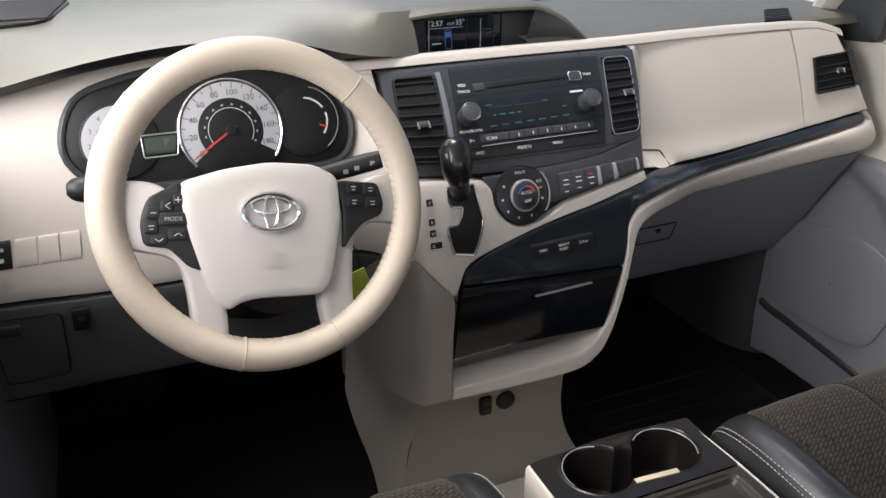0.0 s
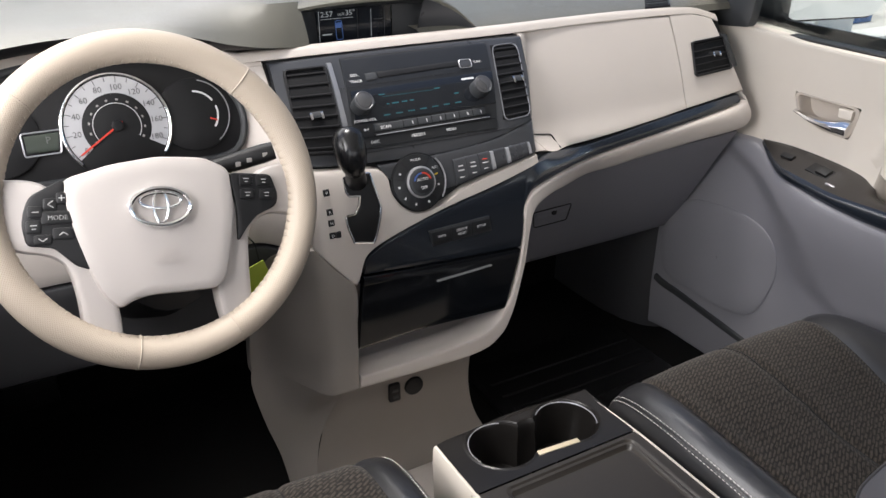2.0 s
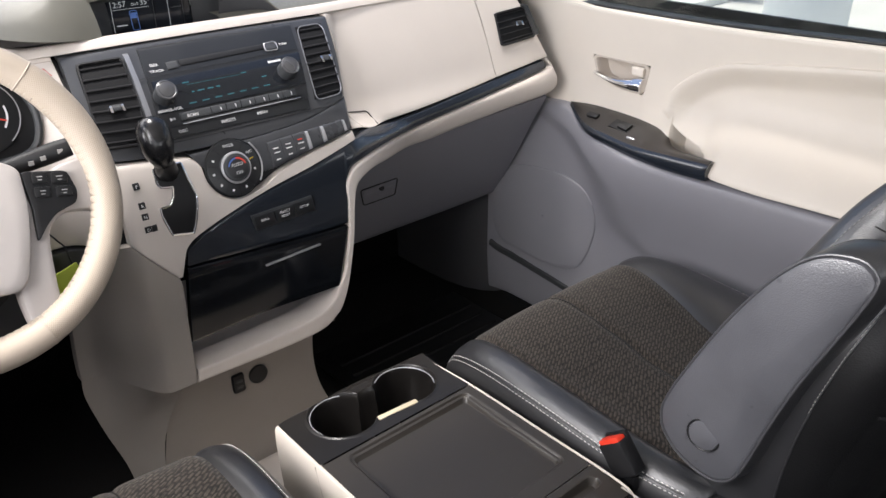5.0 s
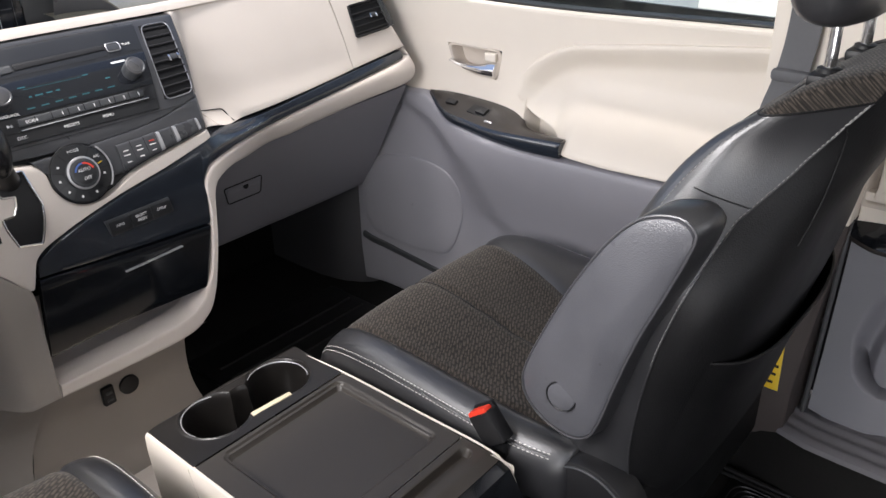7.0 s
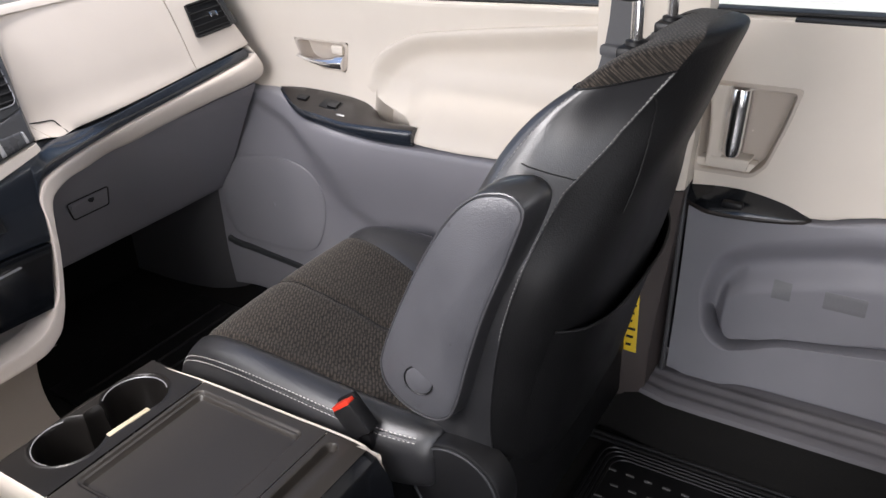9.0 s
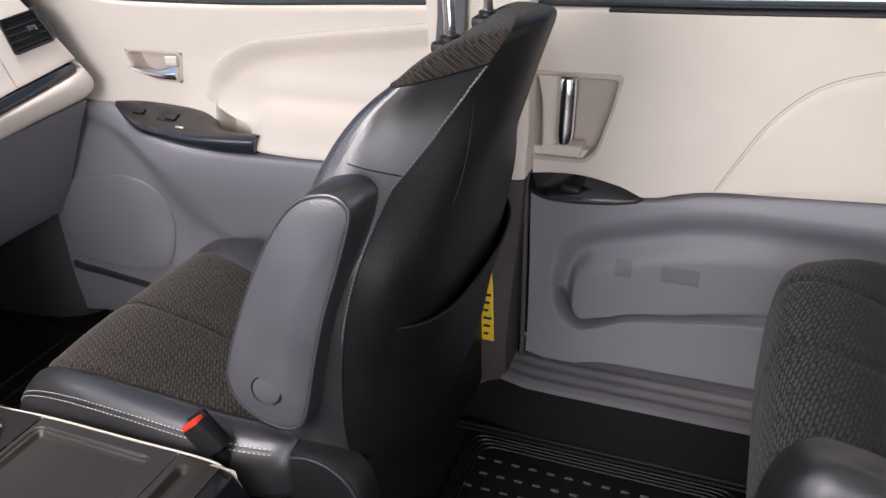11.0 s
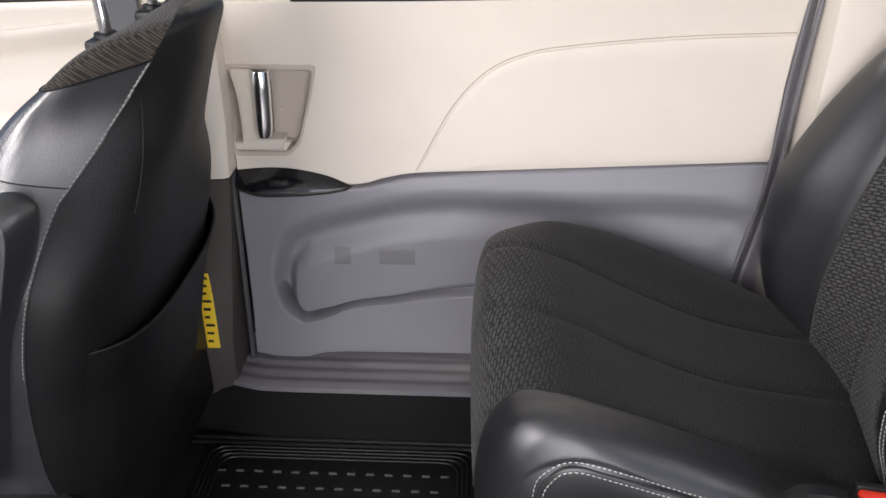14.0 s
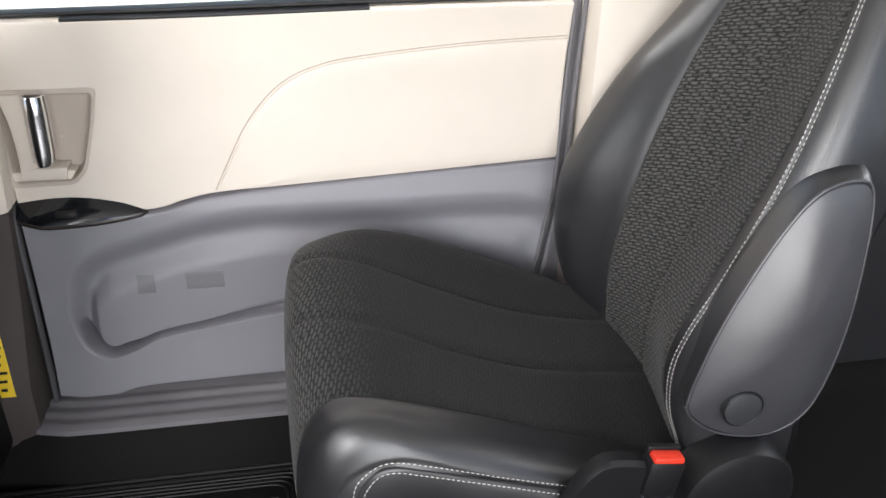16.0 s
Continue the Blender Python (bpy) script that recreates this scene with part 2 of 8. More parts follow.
STUD = material("worn_rubber_studs", (0.09, 0.09, 0.09), 0.5, mottle=0.2, mottle_scale=60)
TRIP = material("grey_green_lcd", (0.05, 0.06, 0.05), 0.25, mottle=0.05)
LCD_BLUE = material("blue_symbol_glow", (0.02, 0.05, 0.2), 0.3, emit=(0.15, 0.28, 0.6, 0.25))
RADIO = material("charcoal_satin_plastic", (0.015, 0.016, 0.018), 0.34, mottle=0.06, grain=0.1, grain_scale=1500)
SATIN_DARK = material("smoked_silver_plastic", (0.24, 0.245, 0.265), 0.3, metal=0.4, mottle=0.04)
KICK = material("dark_grey_kick_panel_plastic", (0.03, 0.03, 0.032), 0.6, mottle=0.1, grain=0.3, grain_scale=1200, grain_kind="cells", spec=0.25)
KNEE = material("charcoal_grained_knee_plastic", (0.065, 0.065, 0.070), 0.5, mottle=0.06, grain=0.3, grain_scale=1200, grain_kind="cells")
SHIFT = material("polished_black_leather", (0.010, 0.010, 0.011), 0.24, mottle=0.15, rough_var=0.06)
KNOB = material("smoked_chrome_knob", (0.11, 0.11, 0.115), 0.28, metal=0.5, mottle=0.04)
SEAM = material("beige_shadowed_seam", (0.42, 0.36, 0.30), 0.7, mottle=0.05)
WHEEL_GREY = material("pale_grey_beige_wheel_plastic", (0.46, 0.425, 0.405), 0.45, mottle=0.03, grain=0.2, grain_scale=1500, grain_kind="cells")
# door cream toned down for the handle bowls, their inner shade painted in
HOLLOW = material("shaded_cream_plastic", (0.50, 0.44, 0.38), 0.45, mottle=0.06, grain=0.2, grain_scale=1300, grain_kind="cells")
# grey pillar trim, browner and darker because its shadow is put into the colour
PILLAR = material("shade_darkened_pillar_plastic", (0.064, 0.053, 0.050), 0.6, spec=0.25, mottle=0.06, grain=0.3, grain_scale=1200, grain_kind="cells")
# grey beige, darkened to carry the shade low on the stack
SHADED_LOWBEIGE = material("shaded_grey_beige_plastic", (0.30, 0.27, 0.245), 0.55, mottle=0.05, grain=0.3, grain_scale=1300, grain_kind="cells")
TAN = material("tan_plastic", (0.62, 0.53, 0.38), 0.4, mottle=0.05)
BROWNBLACK = material("brown_black_grained_plastic", (0.036, 0.031, 0.026), 0.36, spec=0.45, mottle=0.10, grain=0.12, grain_scale=1400, grain_kind="cells")
BACKVINYL = material("black_back_vinyl", (0.0055, 0.0055, 0.006), 0.48, spec=0.28, mottle=0.15, grain=0.4, grain_scale=500, grain_kind="cells")
HOLDER = material("dark_satin_console_plastic", (0.014, 0.0125, 0.0115), 0.30, mottle=0.1, rough_var=0.05, spec=0.4)
BLUEPLASTIC = material("blue_crate_plastic", (0.05, 0.16, 0.42), 0.45, mottle=0.1)
GLASS = glass_material()
MIRROR = material("mirror_glass", (0.85, 0.87, 0.88), 0.02, metal=1.0, mottle=0.0, rough_var=0.0)

# ---- mesh helpers ----


def thing(name, at, label, category="", group="", kind=""):
    ob = new(name)
    ob.empty_display_size = 0.05
    ob.location = at
    bpy.context.view_layer.update()
    return tagged(ob, label, category, group, kind)


def part(name, bm, mat, parent=None, label="", smooth=True, kind=""):
    """Links a bmesh, made in world places, as one mesh object under a thing or a part."""
    bmesh.ops.remove_doubles(bm, verts=bm.verts, dist=1e-5)
    bmesh.ops.recalc_face_normals(bm, faces=bm.faces)
    me = bpy.data.meshes.new(name)
    bm.to_mesh(me)
    bm.free()
    me.materials.append(mat)
    if smooth:
        me.polygons.foreach_set("use_smooth", [True] * len(me.polygons))
        me.set_sharp_from_angle(angle=radians(38))
    ob = new(name, me)
    if parent is not None:
        ob.parent = parent
        base = parent
        m = Matrix.Identity(4)
        while base is not None:
            m = base.matrix_basis @ m if base.parent is None else base.matrix_parent_inverse @ base.matrix_basis @ m
            base = base.parent
        ob.matrix_parent_inverse = m.inverted()
    return tagged(ob, label, kind=kind)


def spline(pts, n, closed=False):
    """Points evenly spread on a smooth curve through pts."""
    p = np.array(pts, float)
    k = len(p)
    out = []
    segs = k if closed else k - 1
    for i in range(segs):
        if closed:
            a, b, c, d = p[(i - 1) % k], p[i], p[(i + 1) % k], p[(i + 2) % k]
        else:
            a, b, c, d = p[max(i - 1, 0)], p[i], p[i + 1], p[min(i + 2, k - 1)]
        for t in np.linspace(0, 1, 12, endpoint=False):
            out.append(0.5 * (2 * b + (c - a) * t + (2 * a - 5 * b + 4 * c - d) * t * t + (3 * b - a - 3 * c + d) * t**3))
    out.append(p[0] if closed else p[-1])
    out = np.array(out)
    s = np.r_[0, np.cumsum(np.linalg.norm(np.diff(out, axis=0), axis=1))]
    q = np.linspace(0, s[-1], n + 1 if closed else n)
    res = np.stack([np.interp(q, s, out[:, j]) for j in range(out.shape[1])], 1)
    return res[:-1] if closed else res


def rounded(pts, r, seg=4):
    """A closed polygon with its corners rounded by r."""
    p = [np.array(q, float) for q in pts]
    out = []
    for i in range(len(p)):
        a, b, c = p[i - 1], p[i], p[(i + 1) % len(p)]
        u, v = a - b, c - b
        d = min(r, 0.45 * np.linalg.norm(u), 0.45 * np.linalg.norm(v))
        s, e = b + u / np.linalg.norm(u) * d, b + v / np.linalg.norm(v) * d
        for t in np.linspace(0, 1, seg + 1):
            out.append((1 - t) ** 2 * s + 2 * t * (1 - t) * b + t * t * e)
    return np.array(out)


def rows_mesh(bm, rows, closed_u=False, uv=None):
    """Joins rows of points into a sheet of quads."""
    vs = [[bm.verts.new(tuple(p)) for p in r] for r in rows]
    lay = bm.loops.layers.uv.verify() if uv is not None else None
    n = len(vs[0])
    for i in range(len(vs) - 1):
        for j in range(n if closed_u else n - 1):
            k = (j + 1) % n
            try:
                f = bm.faces.new((vs[i][j], vs[i][k], vs[i + 1][k], vs[i + 1][j]))
            except ValueError:
                continue
            if lay is not None:
                for lp, (a, b) in zip(f.loops, ((i, j), (i, j + 1), (i + 1, j + 1), (i + 1, j))):
                    lp[lay].uv = uv(a, b)
    return vs


def patch(bm, outline, fn, h=0.0, r=0.002, depth=0.006, rings=6, dome=0.0):
    """A panel filling a star-shaped outline on the surface fn(a, b, height): skirt, rounded rim, and face."""
    o = np.array(outline, float)
    c = o.mean(0)
    size = np.linalg.norm(o - c, axis=1).mean()
    levels = [(1.0, h - depth), (1.0, h - r), (1 - 0.3 * r / size, h - 0.3 * r), (1 - r / size, h)]
    top = 1 - r / size
    levels += [(top * (1 - i / rings), h + dome * (1 - (1 - i / rings) ** 2)) for i in range(1, rings)]
    rows = [[fn(*(c + (q - c) * k), hh) for q in o] for k, hh in levels]
    vs = rows_mesh(bm, rows, True)
    mid = bm.verts.new(tuple(fn(*c, h + dome)))
    for j in range(len(o)):
        bm.faces.new((vs[-1][j], vs[-1][(j + 1) % len(o)], mid))
    return bm


def strip(bm, A, B, fn, h=0.0, r=0.002, depth=0.006, nu=40, nv=8, crown=0.0, raw=False):
    """A panel between two curves on the surface fn(a, b, height)."""
    a, b = (np.array(A, float), np.array(B, float)) if raw else (spline(A, nu), spline(B, nu))
    w = np.linalg.norm(a - b, axis=1).mean()
    e = min(0.3, r / max(w, 1e-6))
    vs = [0, 0, 0.3 * e, e, *np.linspace(e, 1 - e, nv + 1)[1:-1], 1 - e, 1 - 0.3 * e, 1, 1]
    hs = [h - depth, h - r, h - 0.3 * r, h, *[h + crown * math.sin(math.pi * i / nv) for i in range(1, nv)], h, h - 0.3 * r, h - r, h - depth]
    rows = [[fn(*((1 - v) * p + v * q), hh) for v, hh in zip(vs, hs)] for p, q in zip(a, b)]
    rows_mesh(bm, rows)
    for row in (rows[0], rows[-1]):
        try:
            bm.faces.new([bm.verts.new(tuple(p)) for p in row])
        except ValueError:
            pass
    return bm


def tube(bm, pts, rad, seg=8, closed=False, caps=True, squash=None):
    """A round bar along points; rad one number or one per point."""
    p = np.array(pts, float)
    n = len(p)
    rad = np.full(n, rad) if np.isscalar(rad) else np.array(rad, float)
    tang = np.roll(p, -1, 0) - np.roll(p, 1, 0) if closed else np.gradient(p, axis=0)
    up = np.array((0.0, 0.0, 1.0))
    if abs(tang[0] @ up) > 0.9 * np.linalg.norm(tang[0]):
        up = np.array((1.0, 0.0, 0.0))
    rows = []
    for q, t, rr in zip(p, tang, rad):
        t = t / (np.linalg.norm(t) + 1e-12)
        s = np.cross(t, up)
        s /= np.linalg.norm(s) + 1e-12
        up = np.cross(s, t)
        rows.append([q + rr * (math.cos(k) * s + math.sin(k) * up * (squash or 1)) for k in np.linspace(0, 2 * math.pi, seg, endpoint=False)])
    if closed:
        rows.append(rows[0])
    vs = rows_mesh(bm, rows, True)
    if caps and not closed:
        bm.faces.new(vs[0][::-1])
        bm.faces.new(vs[-1])
    return bm


def box(bm, lo, hi, r=0.003, m=None, seg=2):
    g = bmesh.ops.create_cube(bm, size=1.0)
    lo, hi = Vector(lo), Vector(hi)
    for v in g["verts"]:
        v.co = Vector([(lo[i] + hi[i]) / 2 + v.co[i] * (hi[i] - lo[i]) for i in range(3)])
    vs = g["verts"]
    if r > 0:
        edges = list({e for v in vs for e in v.link_edges})
        res = bmesh.ops.bevel(bm, geom=edges, offset=min(r, 0.45 * min(hi - lo)), segments=seg, affect="EDGES", profile=0.5)
        vs = list({v for f in res["faces"] for v in f.verts} | {v for v in vs if v.is_valid})
    if m is not None:
        for v in vs:
            v.co = m @ v.co
    return bm


def stitches(bm, pts, length=0.0042, gap=0.0024, rad=0.0007):
    """A run of thread stitches along points."""
    p = np.array(pts, float)
    s = np.r_[0, np.cumsum(np.linalg.norm(np.diff(p, axis=0), axis=1))]
    at = lambda d: np.array([np.interp(d, s, p[:, j]) for j in range(3)])  # noqa: E731
    d = 0.0
    while d + length < s[-1]:
        a, b = at(d), at(d + length)
        t = (b - a) / (np.linalg.norm(b - a) + 1e-9)
        u = np.cross(t, (0.3, 0.5, 0.8))
        u /= np.linalg.norm(u)
        w = np.cross(t, u)
        ring = [[bm.verts.new(tuple(c + rad * f * (math.cos(k) * u + math.sin(k) * w))) for k in (0, 1.571, 3.142, 4.712)] for c, f in ((a, 0.5), ((a + b) / 2, 1.1), (b, 0.5))]
        for x, y in ((0, 1), (1, 2)):
            for k in range(4):
                bm.faces.new((ring[x][k], ring[x][(k + 1) % 4], ring[y][(k + 1) % 4], ring[y][k]))
        d += length + gap
    return bm


def writing(name, text, size, m, mat, parent, label=""):
    """Letters as a thin mesh, centred at the pose m."""
    cu = bpy.data.curves.new(name, "FONT")
    cu.body, cu.size, cu.align_x, cu.align_y, cu.extrude, cu.resolution_u = text, size, "CENTER", "CENTER", 0.0002, 2
    tmp = bpy.data.objects.new(name, cu)
    scene.collection.objects.link(tmp)
    bpy.context.view_layer.update()
    me = bpy.data.meshes.new_from_object(tmp.evaluated_get(bpy.context.evaluated_depsgraph_get()))
    bpy.data.objects.remove(tmp)
    bm = bmesh.new()
    bm.from_mesh(me)
    bm.transform(m)
    bpy.data.meshes.remove(me)
    return part(name, bm, mat, parent, label, smooth=False)


def ss(a, b, x):
    t = np.clip((x - a) / (b - a), 0, 1)
    return t * t * (3 - 2 * t)


# ---- shapes of the dashboard face and the doors ----
ZT = np.linspace(0, 1, 501)


def table(z, y):
    k = np.exp(-0.5 * (np.arange(-15, 16) / 6) ** 2)
    return np.convolve(np.pad(np.interp(ZT, z, y), 15, mode="edge"), k / k.sum(), "valid")


STACK = table([0.30, 0.33, 0.43, 0.50, 0.55, 0.60, 0.65, 0.70, 0.75, 0.80], [1.02, 1.02, 1.021, 1.021, 1.024, 1.04, 1.07, 1.11, 1.165, 1.22])
PASS = table([0.30, 0.36, 0.425, 0.49, 0.52, 0.545, 0.575, 0.60, 0.65, 0.70, 0.755, 0.80], [1.22, 1.185, 1.15, 1.115, 1.095, 1.083, 1.083, 1.105, 1.128, 1.155, 1.19, 1.22])
DRIVE = table([0.30, 0.40, 0.50, 0.55, 0.60, 0.65, 0.70, 0.75, 0.80], [1.14, 1.12, 1.10, 1.10, 1.11, 1.12, 1.135, 1.16, 1.19])
FRONT_DOOR = table([0.0, 0.12, 0.28, 0.40, 0.45, 0.50, 0.56, 0.62, 0.70, 0.735, 0.8], [0.70, 0.70, 0.715, 0.725, 0.73, 0.738, 0.752, 0.757, 0.75, 0.742, 0.73])
SLIDE_DOOR = table([0.0, 0.10, 0.20, 0.30, 0.42, 0.46, 0.60, 0.70, 0.735, 0.8], [0.73, 0.73, 0.745, 0.752, 0.755, 0.76, 0.765, 0.758, 0.752, 0.74])


def face_y(x, z):
    k = ss(0.60, 0.55, z)
    e = np.interp(z, (0.59, 0.64, 0.747), (0.180, 0.188, 0.222))
    a, b = ss(-0.27, -0.19, x), ss(e - 0.012 - 0.013 * k, e + 0.030 + 0.145 * k, x)
    f = lambda t: np.interp(z, ZT, t)  # noqa: E731
    return f(DRIVE) * (1 - a) + a * (f(STACK) * (1 - b) + f(PASS) * b)


def dash(x, z, h):
    return (x, face_y(x, z) - h, z)


def reach(poly, y, z):
    """How far (y, z) lies from the middle of a convex outline, in shares of the way to its edge."""
    p = np.array(poly, float)
    c = p.mean(0)
    e = np.roll(p, -1, 0) - p
    n = np.stack((e[:, 1], -e[:, 0]), 1)
    return float((((np.array((y, z)) - c) * n).sum(1) / ((p - c) * n).sum(1)).max())


FRONT_BOWL = [(1.020, 0.6195), (0.896, 0.6195), (0.903, 0.5685), (0.955, 0.570), (1.004, 0.584)]
SLIDE_BOWL = [(0.204, 0.6245), (0.0685, 0.6245), (0.080, 0.574), (0.100, 0.508), (0.118, 0.4895), (0.204, 0.4885)]


def fdoor(y, z, h):
    return (np.interp(z, ZT, FRONT_DOOR) - h, y, z)


def sdoor(y, z, h):
    return (np.interp(z, ZT, SLIDE_DOOR) - h, y, z)


def dash_pose(x, z, h):
    """A pose on the dashboard face: x to the right, y up along it, z towards the driver."""
    p = Vector(dash(x, z, h))
    up = (Vector(dash(x, z + 0.01, h)) - Vector(dash(x, z - 0.01, h))).normalized()
    side = (Vector(dash(x + 0.01, z, h)) - Vector(dash(x - 0.01, z, h))).normalized()
    out = side.cross(up).normalized()
    side = up.cross(out)
    return Matrix.Translation(p) @ Matrix((side, up, out)).transposed().to_4x4()


def disc(bm, m, rad, h0, h1, seg=32, r=0.001, rad0=None):
    """A round knob or plate standing on the pose m."""
    rad0 = rad if rad0 is None else rad0
    prof = [(rad0, h0), (rad, h1 - r), (rad - 0.3 * r, h1 - 0.3 * r), (rad - r, h1)]
    rows = [[m @ Vector((q * math.cos(k), q * math.sin(k), z)) for k in np.linspace(0, 2 * math.pi, seg, endpoint=False)] for q, z in prof]
    vs = rows_mesh(bm, rows, True)
    bm.faces.new(vs[-1])
    bm.faces.new(vs[0][::-1])
    return bm

# ---- the setting: ground, hall, car shell ----


def slab(name, lo, hi, mat, label="", r=0.0, kind="structure"):
    bm = bmesh.new()
    box(bm, lo, hi, r)
    return tagged(part(name, bm, mat, None, label, smooth=False), kind=kind)


slab("ground", (-40, -40, -0.52), (60, 40, -0.45), CONCRETE, "pale stained concrete ground outside the car")
slab("wall_east", (9.0, -12, -0.45), (9.2, 14, 3.5), WHITEWALL, "white painted wall across the yard")
slab("floor", (-0.80, -2.2, -0.03), (0.74, 1.62, 0.0), CARPET, "black carpeted car floor")
slab("wall_firewall", (-0.80, 1.56, 0.0), (0.80, 1.62, 0.72), CARPET, "black carpeted bulkhead under the dashboard")
slab("ceiling", (-0.74, -2.2, 1.27), (0.74, 0.95, 1.30), HEADLINER, "light grey headliner over the seats")
slab("wall_tailgate", (-0.78, -2.25, 0.0), (0.78, -2.2, 0.75), GREY, "grey trimmed tailgate")
slab("wall_left_rear", (-0.80, -2.2, 0.0), (-0.76, -1.02, 0.74), GREY, "grey trimmed side wall behind the driver")
slab("wall_left_pillar", (-0.80, -1.10, 0.0), (-0.72, -0.98, 1.27), BEIGE, "beige pillar trim behind the driver")
slab("wall_left_post", (-0.80, 0.10, 0.0), (-0.73, 0.22, 1.27), BEIGE, "beige post trim beside the driver")
slab("wall_left_sill", (-0.80, -0.98, -0.03), (-0.74, 0.10, 0.09), GREY, "grey sill of the open left doorway")
slab("wall_left_door", (-0.80, 0.22, 0.0), (-0.765, 1.12, 0.74), GREY, "grey lower trim of the driver's door")
slab("wall_left_cowl", (-0.80, 1.12, 0.0), (-0.765, 1.6, 0.76), GREY, "grey side panel beside the pedals")
slab("wall_right_rear", (0.74, -2.2, 0.0), (0.80, -0.70, 0.75), KICK, "dark trimmed side wall by the third row")
bm = bmesh.new()
rows_mesh(bm, [[(x + 0.05 * z * z, y - 0.10 * max(0, z - 0.15) ** 1.2, z) for x, y in ((0.735, 1.235), (0.712, 1.245), (0.690, 1.268), (0.668, 1.31), (0.655, 1.37), (0.650, 1.46), (0.650, 1.6))] for z in np.linspace(0.0, 0.46, 14)])
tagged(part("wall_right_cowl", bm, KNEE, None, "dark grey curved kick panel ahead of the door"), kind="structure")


def pillar(name, pts, w, mat, label):
    bm = bmesh.new()
    tube(bm, spline(pts, 14), w, seg=10, squash=0.6)
    return tagged(part(name, bm, mat, None, label), kind="structure")


pillar("trim_windscreen_pillar", [(0.750, 1.30, 0.72), (0.70, 1.10, 1.0), (0.62, 0.87, 1.28)], 0.036, BEIGE, "beige windscreen pillar trim")
pillar("trim_windscreen_pillar_left", [(-0.78, 1.24, 0.72), (-0.70, 1.05, 1.0), (-0.62, 0.85, 1.28)], 0.05, BEIGE, "beige windscreen pillar trim by the driver")

# ---- dashboard ----
dashboard = thing("dashboard", (0, 1.3, 0.0), "beige and dark grey minivan dashboard with wide centre stack", "dashboard")
bm = bmesh.new()
rows_mesh(bm, [[dash(x, 0.745 - (0.275 - 0.075 * ss(0.125, 0.165, x)) * t, -0.014) for x in np.linspace(-0.76, 0.70, 90)] for t in np.linspace(1, 0, 20)])
part("backing", bm, BLACK, dashboard)
bm = bmesh.new()
rows_mesh(bm, [[(x, np.interp(z, ZT, PASS) + 0.02, z) for x in np.linspace(0.15, 0.70, 20)] for z in np.linspace(0.29, 0.50, 8)])
part("backing", bm, BLACK, dashboard)

# top pad: driver's brow, and the flat passenger side
bm = bmesh.new()
edge = spline([(-0.75, 1.13, 0.765), (-0.672, 1.13, 0.782), (-0.578, 1.13, 0.802), (-0.48, 1.13, 0.814), (-0.379, 1.13, 0.814), (-0.344, 1.131, 0.810), (-0.2975, 1.140, 0.797), (-0.261, 1.148, 0.7853), (-0.214, 1.160, 0.7745), (-0.177, 1.170, 0.7690), (-0.1375, 1.180, 0.7655)], 44)


def brow_rows(x, y, z):
    d, w = 0.824 - z, 0.034 + 0.085 * ss(-0.15, -0.30, x)
    return [(x, y, z - 0.003), (x, y + 0.002, z), (x - 0.001, y + 0.3 * w, z + 0.42 * d), (x - 0.003, y + 0.65 * w, z + 0.78 * d), (x - 0.005, y + w, z + 0.97 * d), (x - 0.004, 1.34, 0.829), (x, 1.52, 0.825), (x, 1.72, 0.80)]


rows_mesh(bm, [spline(brow_rows(*p), 26) for p in edge])
part("top_pad", bm, PADTOP, dashboard, "olive grey grained pad with a brow over the dials")
bm = bmesh.new()
rows_mesh(bm, [[(x, y + 0.0005, z - 0.003), (x, y + 0.010, z - 0.004 - 0.009 * ss(-0.15, -0.30, x)), (x, y + 0.07, z - 0.012 - 0.018 * ss(-0.15, -0.30, x))] for x, y, z in edge])
part("brow_underside", bm, BLACK, dashboard, "black underside of the brow")
bm = bmesh.new()
rows_mesh(bm, [[(x, y, z) for y, z in ((1.190, 0.750), (1.1955, 0.7612), (1.207, 0.7655), (1.30, 0.770), (1.45, 0.774), (1.72, 0.76))] for x in np.linspace(0.05, 0.74, 16)])
part("top_pad", bm, PADTOP, dashboard, "olive grey grained pad")
bm = bmesh.new()
for_strip = spline([(-0.25, 1.1650, 0.7515), (-0.19, 1.1655, 0.7518), (-0.1, 1.1665, 0.752), (0.0, 1.1675, 0.7522), (0.12, 1.1705, 0.7515), (0.22, 1.176, 0.7508), (0.32, 1.184, 0.7508), (0.45, 1.186, 0.7512), (0.60, 1.186, 0.7495), (0.65, 1.184, 0.7440), (0.690, 1.178, 0.731)], 60)
rows_mesh(bm, [[(x, y + 0.02, z), (x, y + 0.001, z), (x, y, z + 0.001), (x, y + 0.0045, z + 0.008), (x, y + 0.009, z + 0.0115), (x, y + 0.016, z + 0.0125), (x, y + 0.038, z + 0.0085)] for x, y, z in for_strip])
part("top_strip", bm, BEIGE, dashboard)

# passenger side panel, end panel with its vent
bm = bmesh.new()
strip(bm, [(0.2245, 0.7495), (0.30, 0.7505), (0.40, 0.751), (0.50, 0.750), (0.567, 0.748)], [(0.1805, 0.590), (0.215, 0.5805), (0.2505, 0.5735), (0.34, 0.577), (0.42, 0.583), (0.50, 0.590), (0.558, 0.596)], dash, r=0.003, depth=0.02, nu=90, nv=18)
panel = part("airbag_panel", bm, BEIGE, dashboard)
bm = bmesh.new()
tube(bm, [dash(x, z, 0.0004) for x, z in spline([(0.2065, 0.5995), (0.2113, 0.5997), (0.230, 0.5972), (0.2445, 0.5955), (0.2493, 0.5915), (0.256, 0.5755)], 20)], 0.0011, seg=5)
